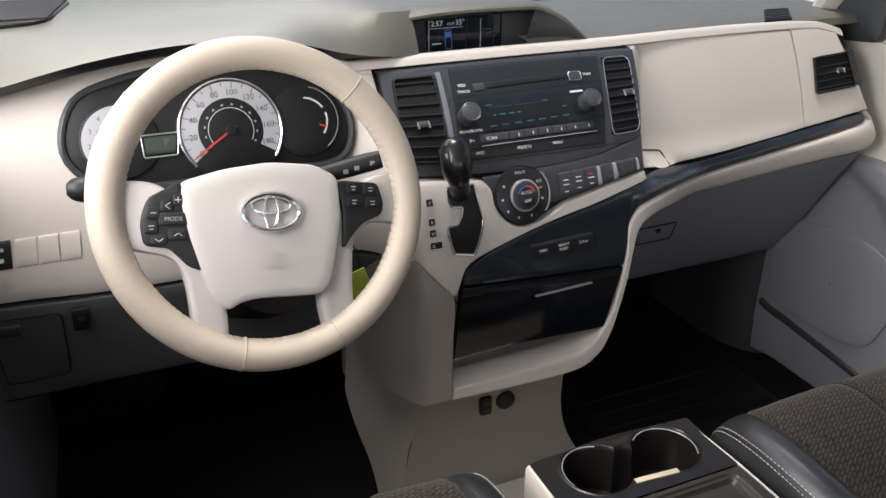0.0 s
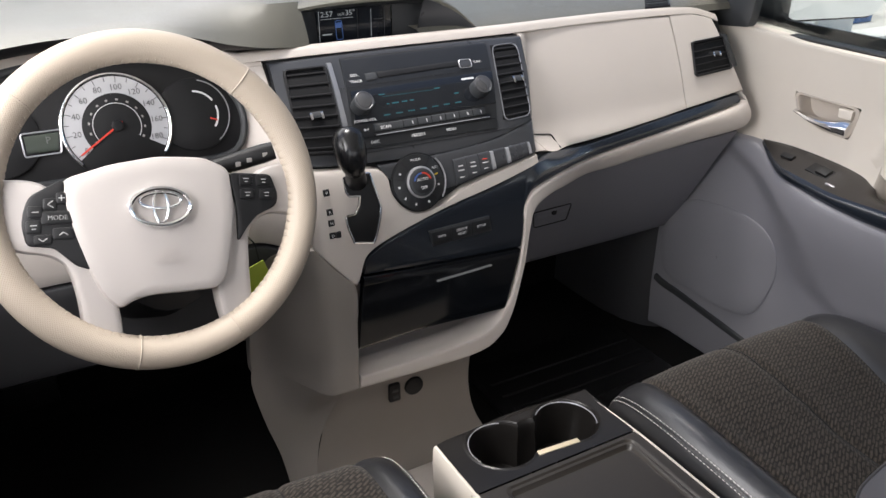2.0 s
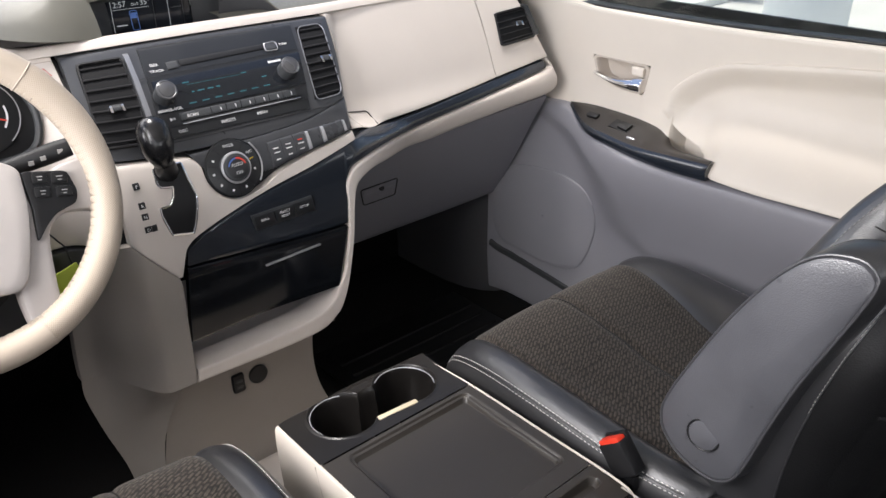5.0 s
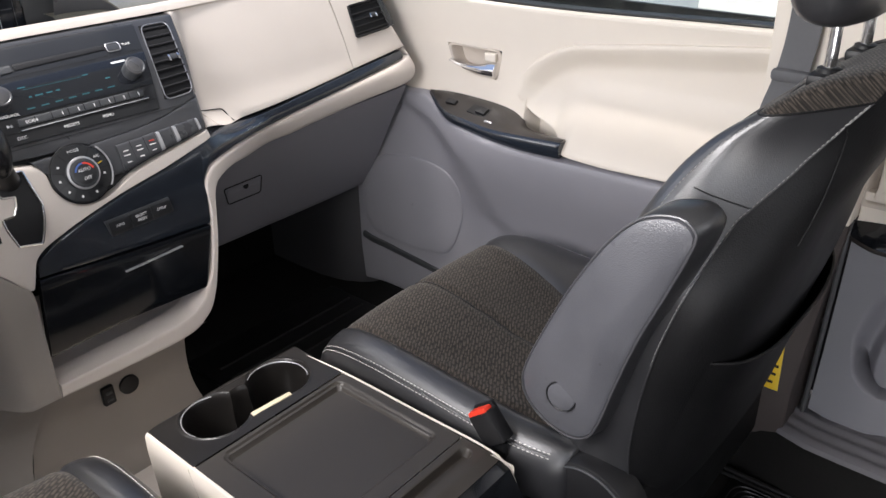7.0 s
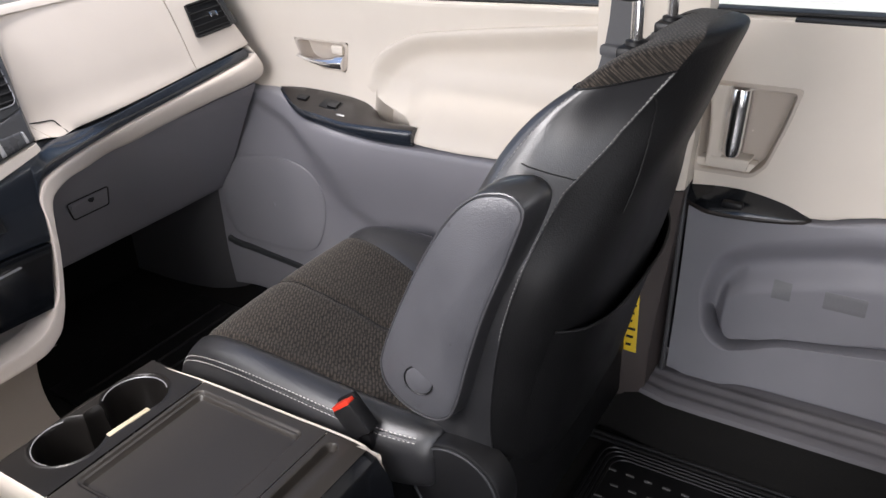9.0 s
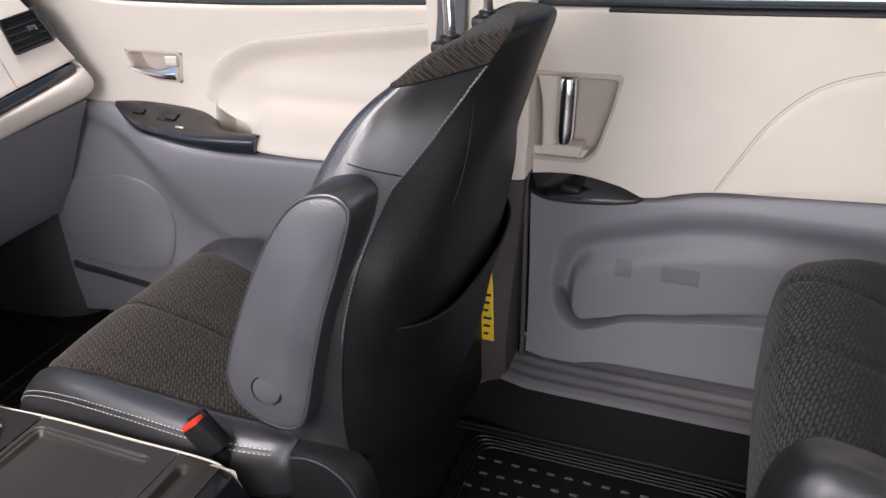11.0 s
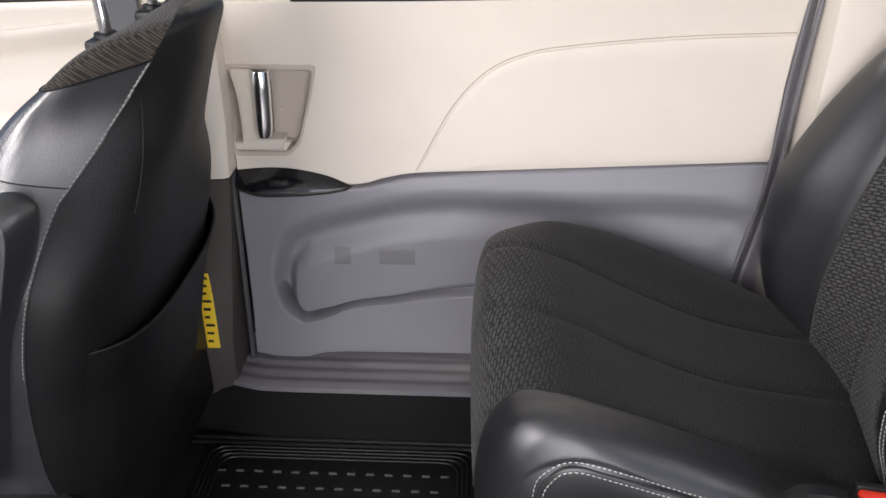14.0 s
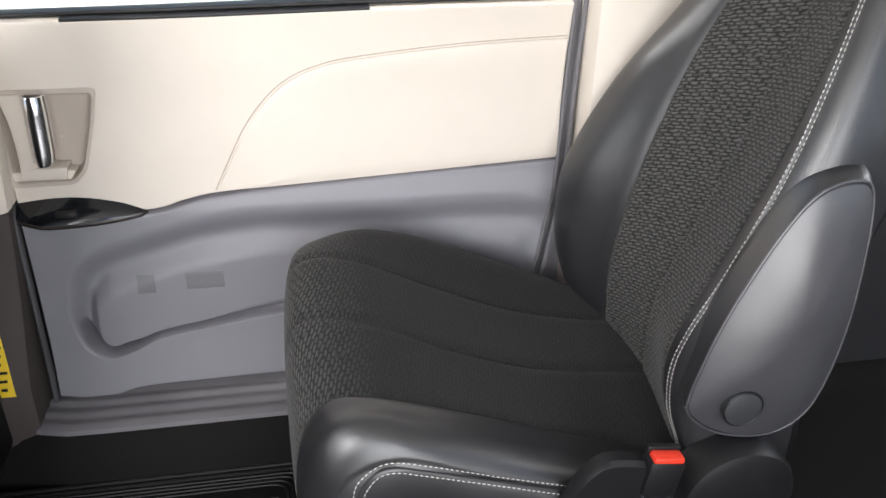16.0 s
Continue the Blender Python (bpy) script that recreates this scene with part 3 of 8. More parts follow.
part("cover_gap", bm, BLACK, panel, "dark joint round a small cover")
bm = bmesh.new()
tube(bm, [dash(x, z, 0.0003) for x, z in ((0.2065, 0.5995), (0.211, 0.590), (0.217, 0.5805))], 0.0006, seg=5)
part("cover_gap", bm, SEAM, panel)
bm = bmesh.new()
strip(bm, [(0.571, 0.749), (0.62, 0.7485), (0.672, 0.738)], [(0.560, 0.597), (0.63, 0.603), (0.712, 0.611)], dash, r=0.0008, depth=0.02, nu=20, nv=14)
part("end_panel", bm, BEIGE, dashboard)


def vent(parent, name, tl, tr, br, bl, n, tab, label, rim=None):
    """An air vent: a dark well, its surround and the slats."""
    v = thing(name, dash(*tl, 0), label, "air vent")
    q = [np.array(p) for p in (tl, tr, br, bl)]
    bm = bmesh.new()
    strip(bm, [q[0], (q[0] + q[1]) / 2, q[1]], [q[3], (q[2] + q[3]) / 2, q[2]], dash, h=0.0012, depth=0.002, nu=10, nv=4)
    part("well", bm, VENT, v)
    bm = bmesh.new()
    tube(bm, [dash(*p, 0.004) for p in rounded(q, 0.012 if rim else 0.006, 8)], 0.0010 if rim else 0.0022, seg=6, closed=True)
    part("surround", bm, rim or BLACK, v)
    for i in range(n):
        t = (i + 0.5) / n
        a, b = q[0] * (1 - t) + q[3] * t, q[1] * (1 - t) + q[2] * t
        w = np.array((0, 0.0009))
        bm = bmesh.new()
        strip(bm, [a + w, (a + b) / 2 + w, b + w], [a - w, (a + b) / 2 - w, b - w], dash, h=0.0045, r=0.0006, depth=0.003, nu=10, nv=2)
        part("slat", bm, VENT, v)
    bm = bmesh.new()
    a = np.array(tab)
    strip(bm, [a + (-0.006, 0.003), a + (0.006, 0.003)], [a + (-0.006, -0.003), a + (0.006, -0.003)], dash, h=0.009, r=0.002, depth=0.012, nu=6, nv=2)
    part("tab", bm, DGREY, v)
    bm = bmesh.new()
    for s in (-1, 1):
        strip(bm, [a + (s * 0.008 - 0.0016, 0.004), a + (s * 0.008 + 0.0016, 0.004)], [a + (s * 0.008 - 0.0016, -0.004), a + (s * 0.008 + 0.0016, -0.004)], dash, h=0.0095, r=0.001, depth=0.012, nu=4, nv=2)
    part("tab_trim", bm, CHROME, v, "chrome tab trims")
    return v


vent(dashboard, "air_vent", (0.603, 0.703), (0.685, 0.707), (0.690, 0.653), (0.594, 0.648), 5, (0.655, 0.681), "black slatted end vent in the beige dashboard")
bm = bmesh.new()
strip(bm, [(0.686, 0.709), (0.70, 0.709)], [(0.691, 0.652), (0.708, 0.653)], dash, h=0.001, r=0.002, depth=0.02, nu=6, nv=3)
part("vent_cheek", bm, DGREY, dashboard)

# centre stack fascia
bm = bmesh.new()
strip(bm, [(-0.206, 0.748), (-0.1, 0.7495), (0.0, 0.750), (0.12, 0.749), (0.221, 0.747)], [(-0.218, 0.630), (-0.15, 0.622), (0.0, 0.616), (0.10, 0.622), (0.186, 0.640)], dash, r=0.003, depth=0.02, nu=50, nv=14)
part("stack_fascia", bm, FASCIA, dashboard, "dark grey centre stack fascia")
bm = bmesh.new()
strip(bm, [(-0.095, 0.614), (0.0, 0.6155), (0.10, 0.6215), (0.186, 0.639)], [(-0.078, 0.590), (0.0, 0.568), (0.09, 0.579), (0.177, 0.5935)], dash, r=0.002, depth=0.02, nu=40, nv=6)
part("stack_fascia", bm, FASCIA, dashboard, "dark grey lower stack fascia")
vent(dashboard, "air_vent", (-0.190, 0.739), (-0.128, 0.739), (-0.139, 0.640), (-0.203, 0.645), 8, (-0.166, 0.687), "black slatted centre vent with eight wide slats")
vent(dashboard, "air_vent", (0.155, 0.741), (0.203, 0.741), (0.178, 0.647), (0.128, 0.645), 9, (0.176, 0.697), "black slatted narrow centre vent beside the radio", SATIN_DARK)

# beige shifter panel
bm = bmesh.new()
strip(bm, [(-0.205, 0.622), (-0.15, 0.6165), (-0.098, 0.610), (-0.084, 0.600), (-0.079, 0.570), (-0.05, 0.542), (-0.005, 0.545), (0.05, 0.566), (0.176, 0.590)], [(-0.205, 0.515), (-0.185, 0.490), (-0.165, 0.466), (-0.146, 0.446), (-0.131, 0.489), (-0.09, 0.5115), (-0.007, 0.5375), (0.09, 0.557), (0.178, 0.578)], dash, r=0.003, depth=0.02, nu=60, nv=10)
part("shifter_panel", bm, BEIGE, dashboard)

# glossy lower stack, band and lip
bm = bmesh.new()
strip(bm, [(-0.131, 0.486), (-0.09, 0.509), (-0.007, 0.535), (0.09, 0.554), (0.151, 0.572)], [(-0.134, 0.462), (-0.09, 0.459), (-0.005, 0.452), (0.07, 0.447), (0.142, 0.443)], dash, r=0.003, depth=0.02, nu=40, nv=8)
part("gloss_panel", bm, BLUEGLOSS, dashboard, "glossy blue-black trim panel")
bm = bmesh.new()
strip(bm, [(-0.135, 0.459), (-0.09, 0.456), (-0.005, 0.449), (0.07, 0.444), (0.142, 0.440)], [(-0.148, 0.337), (-0.09, 0.339), (-0.026, 0.341), (0.05, 0.338), (0.116, 0.335)], dash, r=0.003, depth=0.012, nu=40, nv=8)
part("cubby_door", bm, GLOSS, dashboard, "gloss black cubby door")
bm = bmesh.new()
strip(bm, [(0.151, 0.5715), (0.183, 0.5765), (0.228, 0.5760), (0.265, 0.5715), (0.323, 0.5700), (0.458, 0.584), (0.591, 0.596), (0.697, 0.605)], [(0.142, 0.505), (0.152, 0.530), (0.171, 0.542), (0.225, 0.549), (0.325, 0.547), (0.396, 0.556), (0.518, 0.571), (0.693, 0.591)], dash, h=0.0005, r=0.002, depth=0.02, nu=90, nv=10, crown=0.003)
part("trim_band", bm, BLUEGLOSS, dashboard, "glossy blue-grey trim band")
bm = bmesh.new()
inner = [(0.705, 0.61), (0.697, 0.589), (0.518, 0.569), (0.396, 0.554), (0.325, 0.545), (0.225, 0.547), (0.171, 0.541), (0.152, 0.529), (0.144, 0.510), (0.146, 0.473), (0.142, 0.423), (0.130, 0.364), (0.114, 0.335), (0.10, 0.315), (0.05, 0.296), (-0.148, 0.290)]
outer = [(0.712, 0.59), (0.702, 0.545), (0.571, 0.533), (0.449, 0.521), (0.374, 0.511), (0.288, 0.512), (0.216, 0.521), (0.180, 0.515), (0.163, 0.500), (0.156, 0.46), (0.151, 0.415), (0.14, 0.361), (0.127, 0.315), (0.106, 0.283), (0.05, 0.264), (-0.151, 0.268)]
strip(bm, inner, outer, dash, h=0.004, r=0.005, depth=0.05, nu=110, nv=6)
part("lip", bm, BEIGE, dashboard, "beige rolled lip round the lower stack")

# the shelf under the cubby door and the underside of the stack
bm = bmesh.new()
rows_mesh(bm, [[(x, y, z) for x in np.linspace(-0.148, 0.118, 8)] for y, z in ((1.02, 0.292), (1.03, 0.286), (1.12, 0.283), (1.19, 0.284), (1.19, 0.35))])
part("shelf", bm, BEIGE, dashboard)
for x in (-0.149, 0.116):
    bm = bmesh.new()
    rows_mesh(bm, [[(x, 1.032, 0.28), (x, 1.19, 0.28)], [(x, 1.034, 0.36), (x, 1.19, 0.36)]])
    part("shelf_cheek", bm, BEIGE, dashboard)

# glovebox
bm = bmesh.new()
strip(bm, [(0.150, 0.495), (0.20, 0.522), (0.28, 0.523), (0.40, 0.520), (0.55, 0.526), (0.70, 0.535)], [(0.170, 0.285), (0.22, 0.276), (0.28, 0.272), (0.40, 0.272), (0.55, 0.272), (0.70, 0.275)], lambda x, z, h: (x, np.interp(z, ZT, PASS) + 0.35 * max(0, 0.31 - z) - h, z), h=-0.006, r=0.004, depth=0.10, nu=40, nv=10)
part("glovebox", bm, GREY, dashboard, "grey glovebox lid with a recessed latch")

# side of the stack towards the driver's knees, and the lower centre panel
bm = bmesh.new()
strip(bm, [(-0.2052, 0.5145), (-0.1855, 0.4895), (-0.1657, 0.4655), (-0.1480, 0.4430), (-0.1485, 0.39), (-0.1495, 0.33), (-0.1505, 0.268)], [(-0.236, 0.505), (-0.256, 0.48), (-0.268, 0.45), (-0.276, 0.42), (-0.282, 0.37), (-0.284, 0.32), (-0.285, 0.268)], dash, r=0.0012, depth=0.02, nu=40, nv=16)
part("stack_flank", bm, SHADED_LOWBEIGE, dashboard)
bm = bmesh.new()
a = spline([(-0.151, 1.020, 0.275), (-0.163, 1.060, 0.240), (-0.19, 1.093, 0.15), (-0.205, 1.09, 0.08), (-0.22, 1.06, 0.0)], 20)
b = spline([(-0.287, 1.138, 0.275), (-0.286, 1.146, 0.235), (-0.268, 1.15, 0.15), (-0.25, 1.14, 0.08), (-0.24, 1.12, 0.0)], 20)
us = np.linspace(0, 1, 12)
bend = [np.array(dash(-0.1505 - 0.1345 * u, 0.270, -0.0005)) - ((1 - u) * a[0] + u * b[0]) for u in us]
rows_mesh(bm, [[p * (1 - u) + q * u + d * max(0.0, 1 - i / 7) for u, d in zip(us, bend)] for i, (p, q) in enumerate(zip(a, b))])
part("lower_flank", bm, SHADED_LOWBEIGE, dashboard)
bm = bmesh.new()
a = spline([(-0.151, 1.022, 0.268), (-0.175, 1.085, 0.235), (-0.19, 1.093, 0.15), (-0.205, 1.09, 0.08), (-0.22, 1.06, 0.0)], 20)
b = spline([(0.105, 1.022, 0.272), (0.098, 1.085, 0.235), (0.094, 1.093, 0.15), (0.112, 1.09, 0.07), (0.15, 1.06, 0.0)], 20)
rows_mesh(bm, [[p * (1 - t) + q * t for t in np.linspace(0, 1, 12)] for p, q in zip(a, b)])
part("lower_panel", bm, SHADED_LOWBEIGE, dashboard)
bm = bmesh.new()
a = spline([(0.140, 1.035, 0.42), (0.122, 1.04, 0.31), (0.098, 1.045, 0.276), (0.096, 1.09, 0.235), (0.094, 1.10, 0.15), (0.112, 1.10, 0.07), (0.15, 1.07, 0.0)], 20)
b = spline([(0.16, 1.24, 0.42), (0.15, 1.25, 0.31), (0.14, 1.26, 0.272), (0.13, 1.28, 0.235), (0.13, 1.3, 0.15), (0.14, 1.3, 0.07), (0.17, 1.3, 0.0)], 20)
rows_mesh(bm, [[p * (1 - t) + q * t for t in np.linspace(0, 1, 5)] for p, q in zip(a, b)])
part("stack_flank", bm, GREY, dashboard)

# driver's side face
bm = bmesh.new()
strip(bm, [(-0.755, 0.755), (-0.68, 0.768), (-0.60, 0.780), (-0.5, 0.79), (-0.4, 0.792), (-0.30, 0.778), (-0.215, 0.755)], [(-0.755, 0.520), (-0.68, 0.516), (-0.60, 0.51), (-0.5, 0.508), (-0.4, 0.508), (-0.30, 0.508), (-0.215, 0.508)], dash, h=-0.004, r=0.003, depth=0.02, nu=60, nv=16)
part("driver_panel", bm, BEIGE, dashboard)
bm = bmesh.new()
strip(bm, [(-0.755, 0.515), (-0.6, 0.505), (-0.4, 0.503), (-0.22, 0.503)], [(-0.755, 0.36), (-0.6, 0.36), (-0.4, 0.36), (-0.25, 0.36)], dash, h=-0.002, r=0.004, depth=0.03, nu=40, nv=8)
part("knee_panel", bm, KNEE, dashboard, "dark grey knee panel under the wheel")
bm = bmesh.new()
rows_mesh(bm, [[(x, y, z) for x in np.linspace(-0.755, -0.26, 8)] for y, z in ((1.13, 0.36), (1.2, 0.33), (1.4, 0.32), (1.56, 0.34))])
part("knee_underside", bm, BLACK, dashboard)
bm = bmesh.new()
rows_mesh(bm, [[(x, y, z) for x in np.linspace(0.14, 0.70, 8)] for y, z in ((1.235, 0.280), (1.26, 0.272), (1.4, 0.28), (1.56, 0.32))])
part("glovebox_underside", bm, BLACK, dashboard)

# instrument cluster
cluster = thing("instrument_cluster", (-0.42, 1.15, 0.65), "black instrument cluster with pale ringed dials", "instrument cluster")
hole = spline([(-0.622, 0.705), (-0.601, 0.748), (-0.552, 0.766), (-0.483, 0.775), (-0.39, 0.772), (-0.303, 0.750), (-0.263, 0.712), (-0.261, 0.668), (-0.285, 0.643), (-0.36, 0.640), (-0.482, 0.640), (-0.57, 0.644), (-0.612, 0.67)], 72, True)
bm = bmesh.new()
patch(bm, hole, dash, h=0.0005, r=0.002, depth=0.01)
part("housing", bm, BLACK, cluster)
bm = bmesh.new()
tube(bm, [dash(x, z, 0.0) for x, z in hole], 0.005, seg=8, closed=True)
part("bezel", bm, DGREY, cluster)


def arc_band(bm, m, r0, r1, a0, a1, h, n=40):
    rows_mesh(bm, [[m @ Vector((r * math.cos(a), r * math.sin(a), h)) for r in (r0, (r0 + r1) / 2, r1)] for a in np.linspace(radians(a0), radians(a1), n)])
    return bm


def flat_bar(bm, m, r0, r1, a, w, h):
    c, s = math.cos(a), math.sin(a)
    q = [m @ Vector((r * c - e * s, r * s + e * c, h)) for r, e in ((r0, -w), (r1, -w), (r1, w), (r0, w))]
    bm.faces.new([bm.verts.new(p) for p in q])


GM = dash_pose(-0.420, 0.6985, 0.004)
dial = part("speedometer", disc(bmesh.new(), GM, 0.0665, -0.004, 0.0, 64), BLACK, cluster)
part("dial_ring", arc_band(bmesh.new(), GM, 0.0415, 0.0625, -32, 216, 0.0006, 70), DIAL, dial, "pale speed scale")
bm = bmesh.new()
tube(bm, [GM @ Vector((0.0655 * math.cos(a), 0.0655 * math.sin(a), 0.001)) for a in np.radians(np.linspace(-38, 220, 60))], 0.0022, seg=8)
part("dial_rim", bm, CHROME, dial, "chrome dial rim")
bm = bmesh.new()
for k in range(19):
    flat_bar(bm, GM, 0.0565 if k % 2 else 0.0545, 0.062, radians(212 - k * 13.1), 0.0005, 0.001)
part("scale", bm, DARKINK, dial, "scale ticks", kind="stuff")
for k in range(10):
    a = radians(212 - k * 26.2)
    writing("number", str(20 * k), 0.0105, GM @ Matrix.Translation((0.0488 * math.cos(a), 0.0488 * math.sin(a), 0.001)), DARKINK, dial)
bm = bmesh.new()
for k in range(12):
    a = radians(212 - k * 22)
    flat_bar(bm, GM, 0.0320, 0.0345, a, 0.0016, 0.001)
part("inner_scale", bm, GREYTHREAD, dial, "small inner scale marks", kind="stuff")
part("inner_ring", arc_band(bmesh.new(), GM, 0.0285, 0.0293, -32, 214, 0.001), INK, dial)
bm = bmesh.new()
flat_bar(bm, GM, -0.008, 0.058, radians(212), 0.0011, 0.003)
part("needle", bm, REDINK, dial, "red needle at zero")
part("hub", disc(bmesh.new(), GM, 0.007, 0.001, 0.005), BLACK, dial)
TM = dash_pose(-0.556, 0.700, 0.004)
tach = part("tachometer", disc(bmesh.new(), TM, 0.047, -0.004, 0.0, 48), BLACK, cluster)
part("dial_ring", arc_band(bmesh.new(), TM, 0.028, 0.044, 40, 230, 0.0006, 50), DIAL, tach, "pale engine speed scale")
for k in range(6):
    a = radians(215 - k * 30)
    writing("number", str(k + 1), 0.009, TM @ Matrix.Translation((0.0355 * math.cos(a), 0.0355 * math.sin(a), 0.001)), DARKINK, tach)
FM = dash_pose(-0.322, 0.700, 0.004)
fuel = part("fuel_gauge", disc(bmesh.new(), FM, 0.048, -0.004, -0.001, 48), BLACK, cluster)
part("arc", arc_band(bmesh.new(), FM, 0.0290, 0.0315, -40, 15, 0.0006), INK, fuel)
part("arc", arc_band(bmesh.new(), FM, 0.0290, 0.0315, 30, 85, 0.0006), INK, fuel)
bm = bmesh.new()
tube(bm, [FM @ Vector((0.0455 * math.cos(a), 0.0455 * math.sin(a), 0.0)) for a in np.radians(np.linspace(-55, 75, 40))], 0.0008, seg=6)
part("rim", bm, SATIN, fuel)
bm = bmesh.new()
flat_bar(bm, FM, 0.020, 0.030, radians(-22), 0.001, 0.002)
part("needle", bm, REDINK, fuel, "red needle")
lcd = part("trip_display", strip(bmesh.new(), [(-0.528, 0.7005), (-0.489, 0.7005)], [(-0.528, 0.680), (-0.493, 0.680)], dash, h=0.005, r=0.001, depth=0.004, nu=6, nv=2), TRIP, cluster, "grey-green trip display")
writing("letter", "P", 0.012, dash_pose(-0.502, 0.693, 0.0056), DARKINK, lcd)
bm = bmesh.new()
tube(bm, [dash(x, z, 0.005) for x, z in rounded([(-0.531, 0.7035), (-0.486, 0.7035), (-0.490, 0.677), (-0.531, 0.677)], 0.003)], 0.0011, seg=6, closed=True)
part("trip_frame", bm, SATIN, cluster, "silver display frame")

# display hood on top of the stack
display = thing("centre_display", (0, 1.25, 0.76), "small dark information display under a hood", "display")
SY = 1.235
bm = bmesh.new()
strip(bm, [(-0.1035, 0.742), (-0.1085, 0.815)], [(0.0235, 0.742), (0.0205, 0.812)], lambda x, z, h: (x, SY + 0.002 - h, z), h=0.0, depth=0.01, nu=6, nv=4)
screen = part("screen", bm, SCREEN, display)
SM = lambda x, z: Matrix.Translation((x, SY, z)) @ pose(0, 0, 0, 90, 0, 0)  # noqa: E731
writing("clock", "2:57", 0.0115, SM(-0.0875, 0.7945), LCD_WHITE, screen)
writing("temperature", "35\u00b0", 0.0115, SM(-0.049, 0.7945), LCD_WHITE, screen)
writing("caption", "OUT", 0.0055, SM(-0.0645, 0.7930), LCD_WHITE, screen)
bm = bmesh.new()
tube(bm, [(x, SY, z) for x, z in rounded([(-0.0745, 0.7845), (-0.0640, 0.7845), (-0.0620, 0.7560), (-0.0725, 0.7560)], 0.003)], 0.0006, seg=4, closed=True)
part("car_outline", bm, LCD_BLUE, screen, "blue outline drawing of a car seen from above")
for x0, x1, z0, z1, mt in ((-0.1005, -0.1000, 0.751, 0.800, LCD_WHITE), (-0.098, -0.044, 0.7875, 0.7880, LCD_WHITE), (-0.0955, -0.080, 0.7640, 0.7656, LCD_WHITE), (-0.073, -0.0645, 0.7735, 0.7815, LCD_BLUE), (-0.0375, -0.0370, 0.751, 0.800, DGREY), (-0.0145, -0.0140, 0.754, 0.798, LCD_WHITE), (-0.0095, 0.006, 0.781, 0.7825, DGREY), (0.0085, 0.0090, 0.754, 0.798, DGREY)):
    bm = bmesh.new()
    box(bm, (x0, SY - 0.0002, z0), (x1, SY + 0.0006, z1), 0)
    part("mark", bm, mt, screen, smooth=False)
bm = bmesh.new()
prof = spline([(-0.1445, 0.8085), (-0.10, 0.8125), (-0.043, 0.8140), (0.02, 0.8135), (0.060, 0.8125), (0.082, 0.8065), (0.1145, 0.7905), (0.138, 0.7735), (0.1567, 0.7575)], 44)
fy = lambda x: 1.200 - 0.012 * ss(0.07, 0.16, x)  # noqa: E731
rows_mesh(bm, [[(x, fy(x) + 0.004, z - 0.0015 + 0.0005) for x, z in prof], [(x, fy(x), z) for x, z in prof], [(x, fy(x) - 0.0005, z + 0.004 * ss(0.16, 0.10, x)) for x, z in prof], [(x, fy(x) + 0.003, z + 0.007 * ss(0.165, 0.10, x)) for x, z in prof], [(x, fy(x) + 0.04, z + 0.011 * ss(0.17, 0.10, x)) for x, z in prof], [(x, 1.5, 0.775 + 0.55 * (z - 0.75)) for x, z in prof]])
part("hood", bm, PADTOP, display)
bm = bmesh.new()
rows_mesh(bm, [[(x, fy(x) + 0.003, z - 0.001) for x, z in prof if x < 0.075], [(x, SY + 0.003, z - 0.012) for x, z in prof if x < 0.075]])
part("lining", bm, DGREY, display)
bm = bmesh.new()
side = [p for p in prof if p[0] > 0.058]
rows_mesh(bm, [[(x, fy(x) + 0.003, z - 0.0005) for x, z in side], [(x - 0.004 - 0.02 * k, fy(x) + 0.012 + 0.012 * k, z - 0.5 * (z - 0.752)) for k, (x, z) in zip(np.linspace(0, 1, len(side)), side)], [(x - 0.006 - 0.03 * k, fy(x) + 0.02 + 0.02 * k, 0.745) for k, (x, z) in zip(np.linspace(0, 1, len(side)), side)]])
part("cheek", bm, FASCIA, display, "grey inner cheek of the hood")
bm = bmesh.new()
rows_mesh(bm, [[(x, SY + 0.001, 0.742), (x, SY + 0.001, 0.812)] for x in np.linspace(0.0225, 0.085, 6)])
part("blank_panel", bm, DGREY, display, "plain grey panel beside the screen")
bm = bmesh.new()
rows_mesh(bm, [[(-0.1375, 1.181, 0.752), (-0.1385, 1.192, 0.780), (-0.1405, 1.200, 0.798), (-0.1445, 1.212, 0.822)], [(-0.121, 1.215, 0.750), (-0.122, 1.220, 0.775), (-0.124, 1.224, 0.795), (-0.126, 1.228, 0.815)], [(-0.1025, SY + 0.002, 0.742), (-0.104, SY + 0.002, 0.775), (-0.106, SY + 0.002, 0.795), (-0.108, SY + 0.002, 0.814)]])
part("cheek", bm, DGREY, display, "dark grey cheek beside the screen")

# speaker grille and slots in the top pad
bm = bmesh.new()
grille = rounded([(-0.74, 1.24), (-0.615, 1.265), (-0.585, 1.42), (-0.74, 1.44)], 0.03)
patch(bm, grille, lambda x, y, h: (x, y, float(np.interp(y, [1.22, 1.32, 1.5], [0.822, 0.829, 0.826])) + h), h=0.004, r=0.002, depth=0.006, rings=5)
g = part("speaker_grille", bm, BLACK, dashboard, "black perforated speaker grille")
for k in range(16):
    y = 1.262 + 0.0105 * k
    bm = bmesh.new()
    tube(bm, [(-0.735, y, 0.8335), (-0.615 + 0.012 * k / 8, y, 0.8335)], 0.0022, seg=5)
    part("slat", bm, DGREY, g)
for x0, x1, y0 in ((-0.46, -0.10, 1.43), (0.20, 0.42, 1.52)):
    bm = bmesh.new()
    box(bm, (x0, y0, 0.815 if x0 < 0 else 0.763), (x1, y0 + 0.03, 0.832 if x0 < 0 else 0.772), 0.004)
    part("demister_slot", bm, BLACK, dashboard, "dark demister slot")
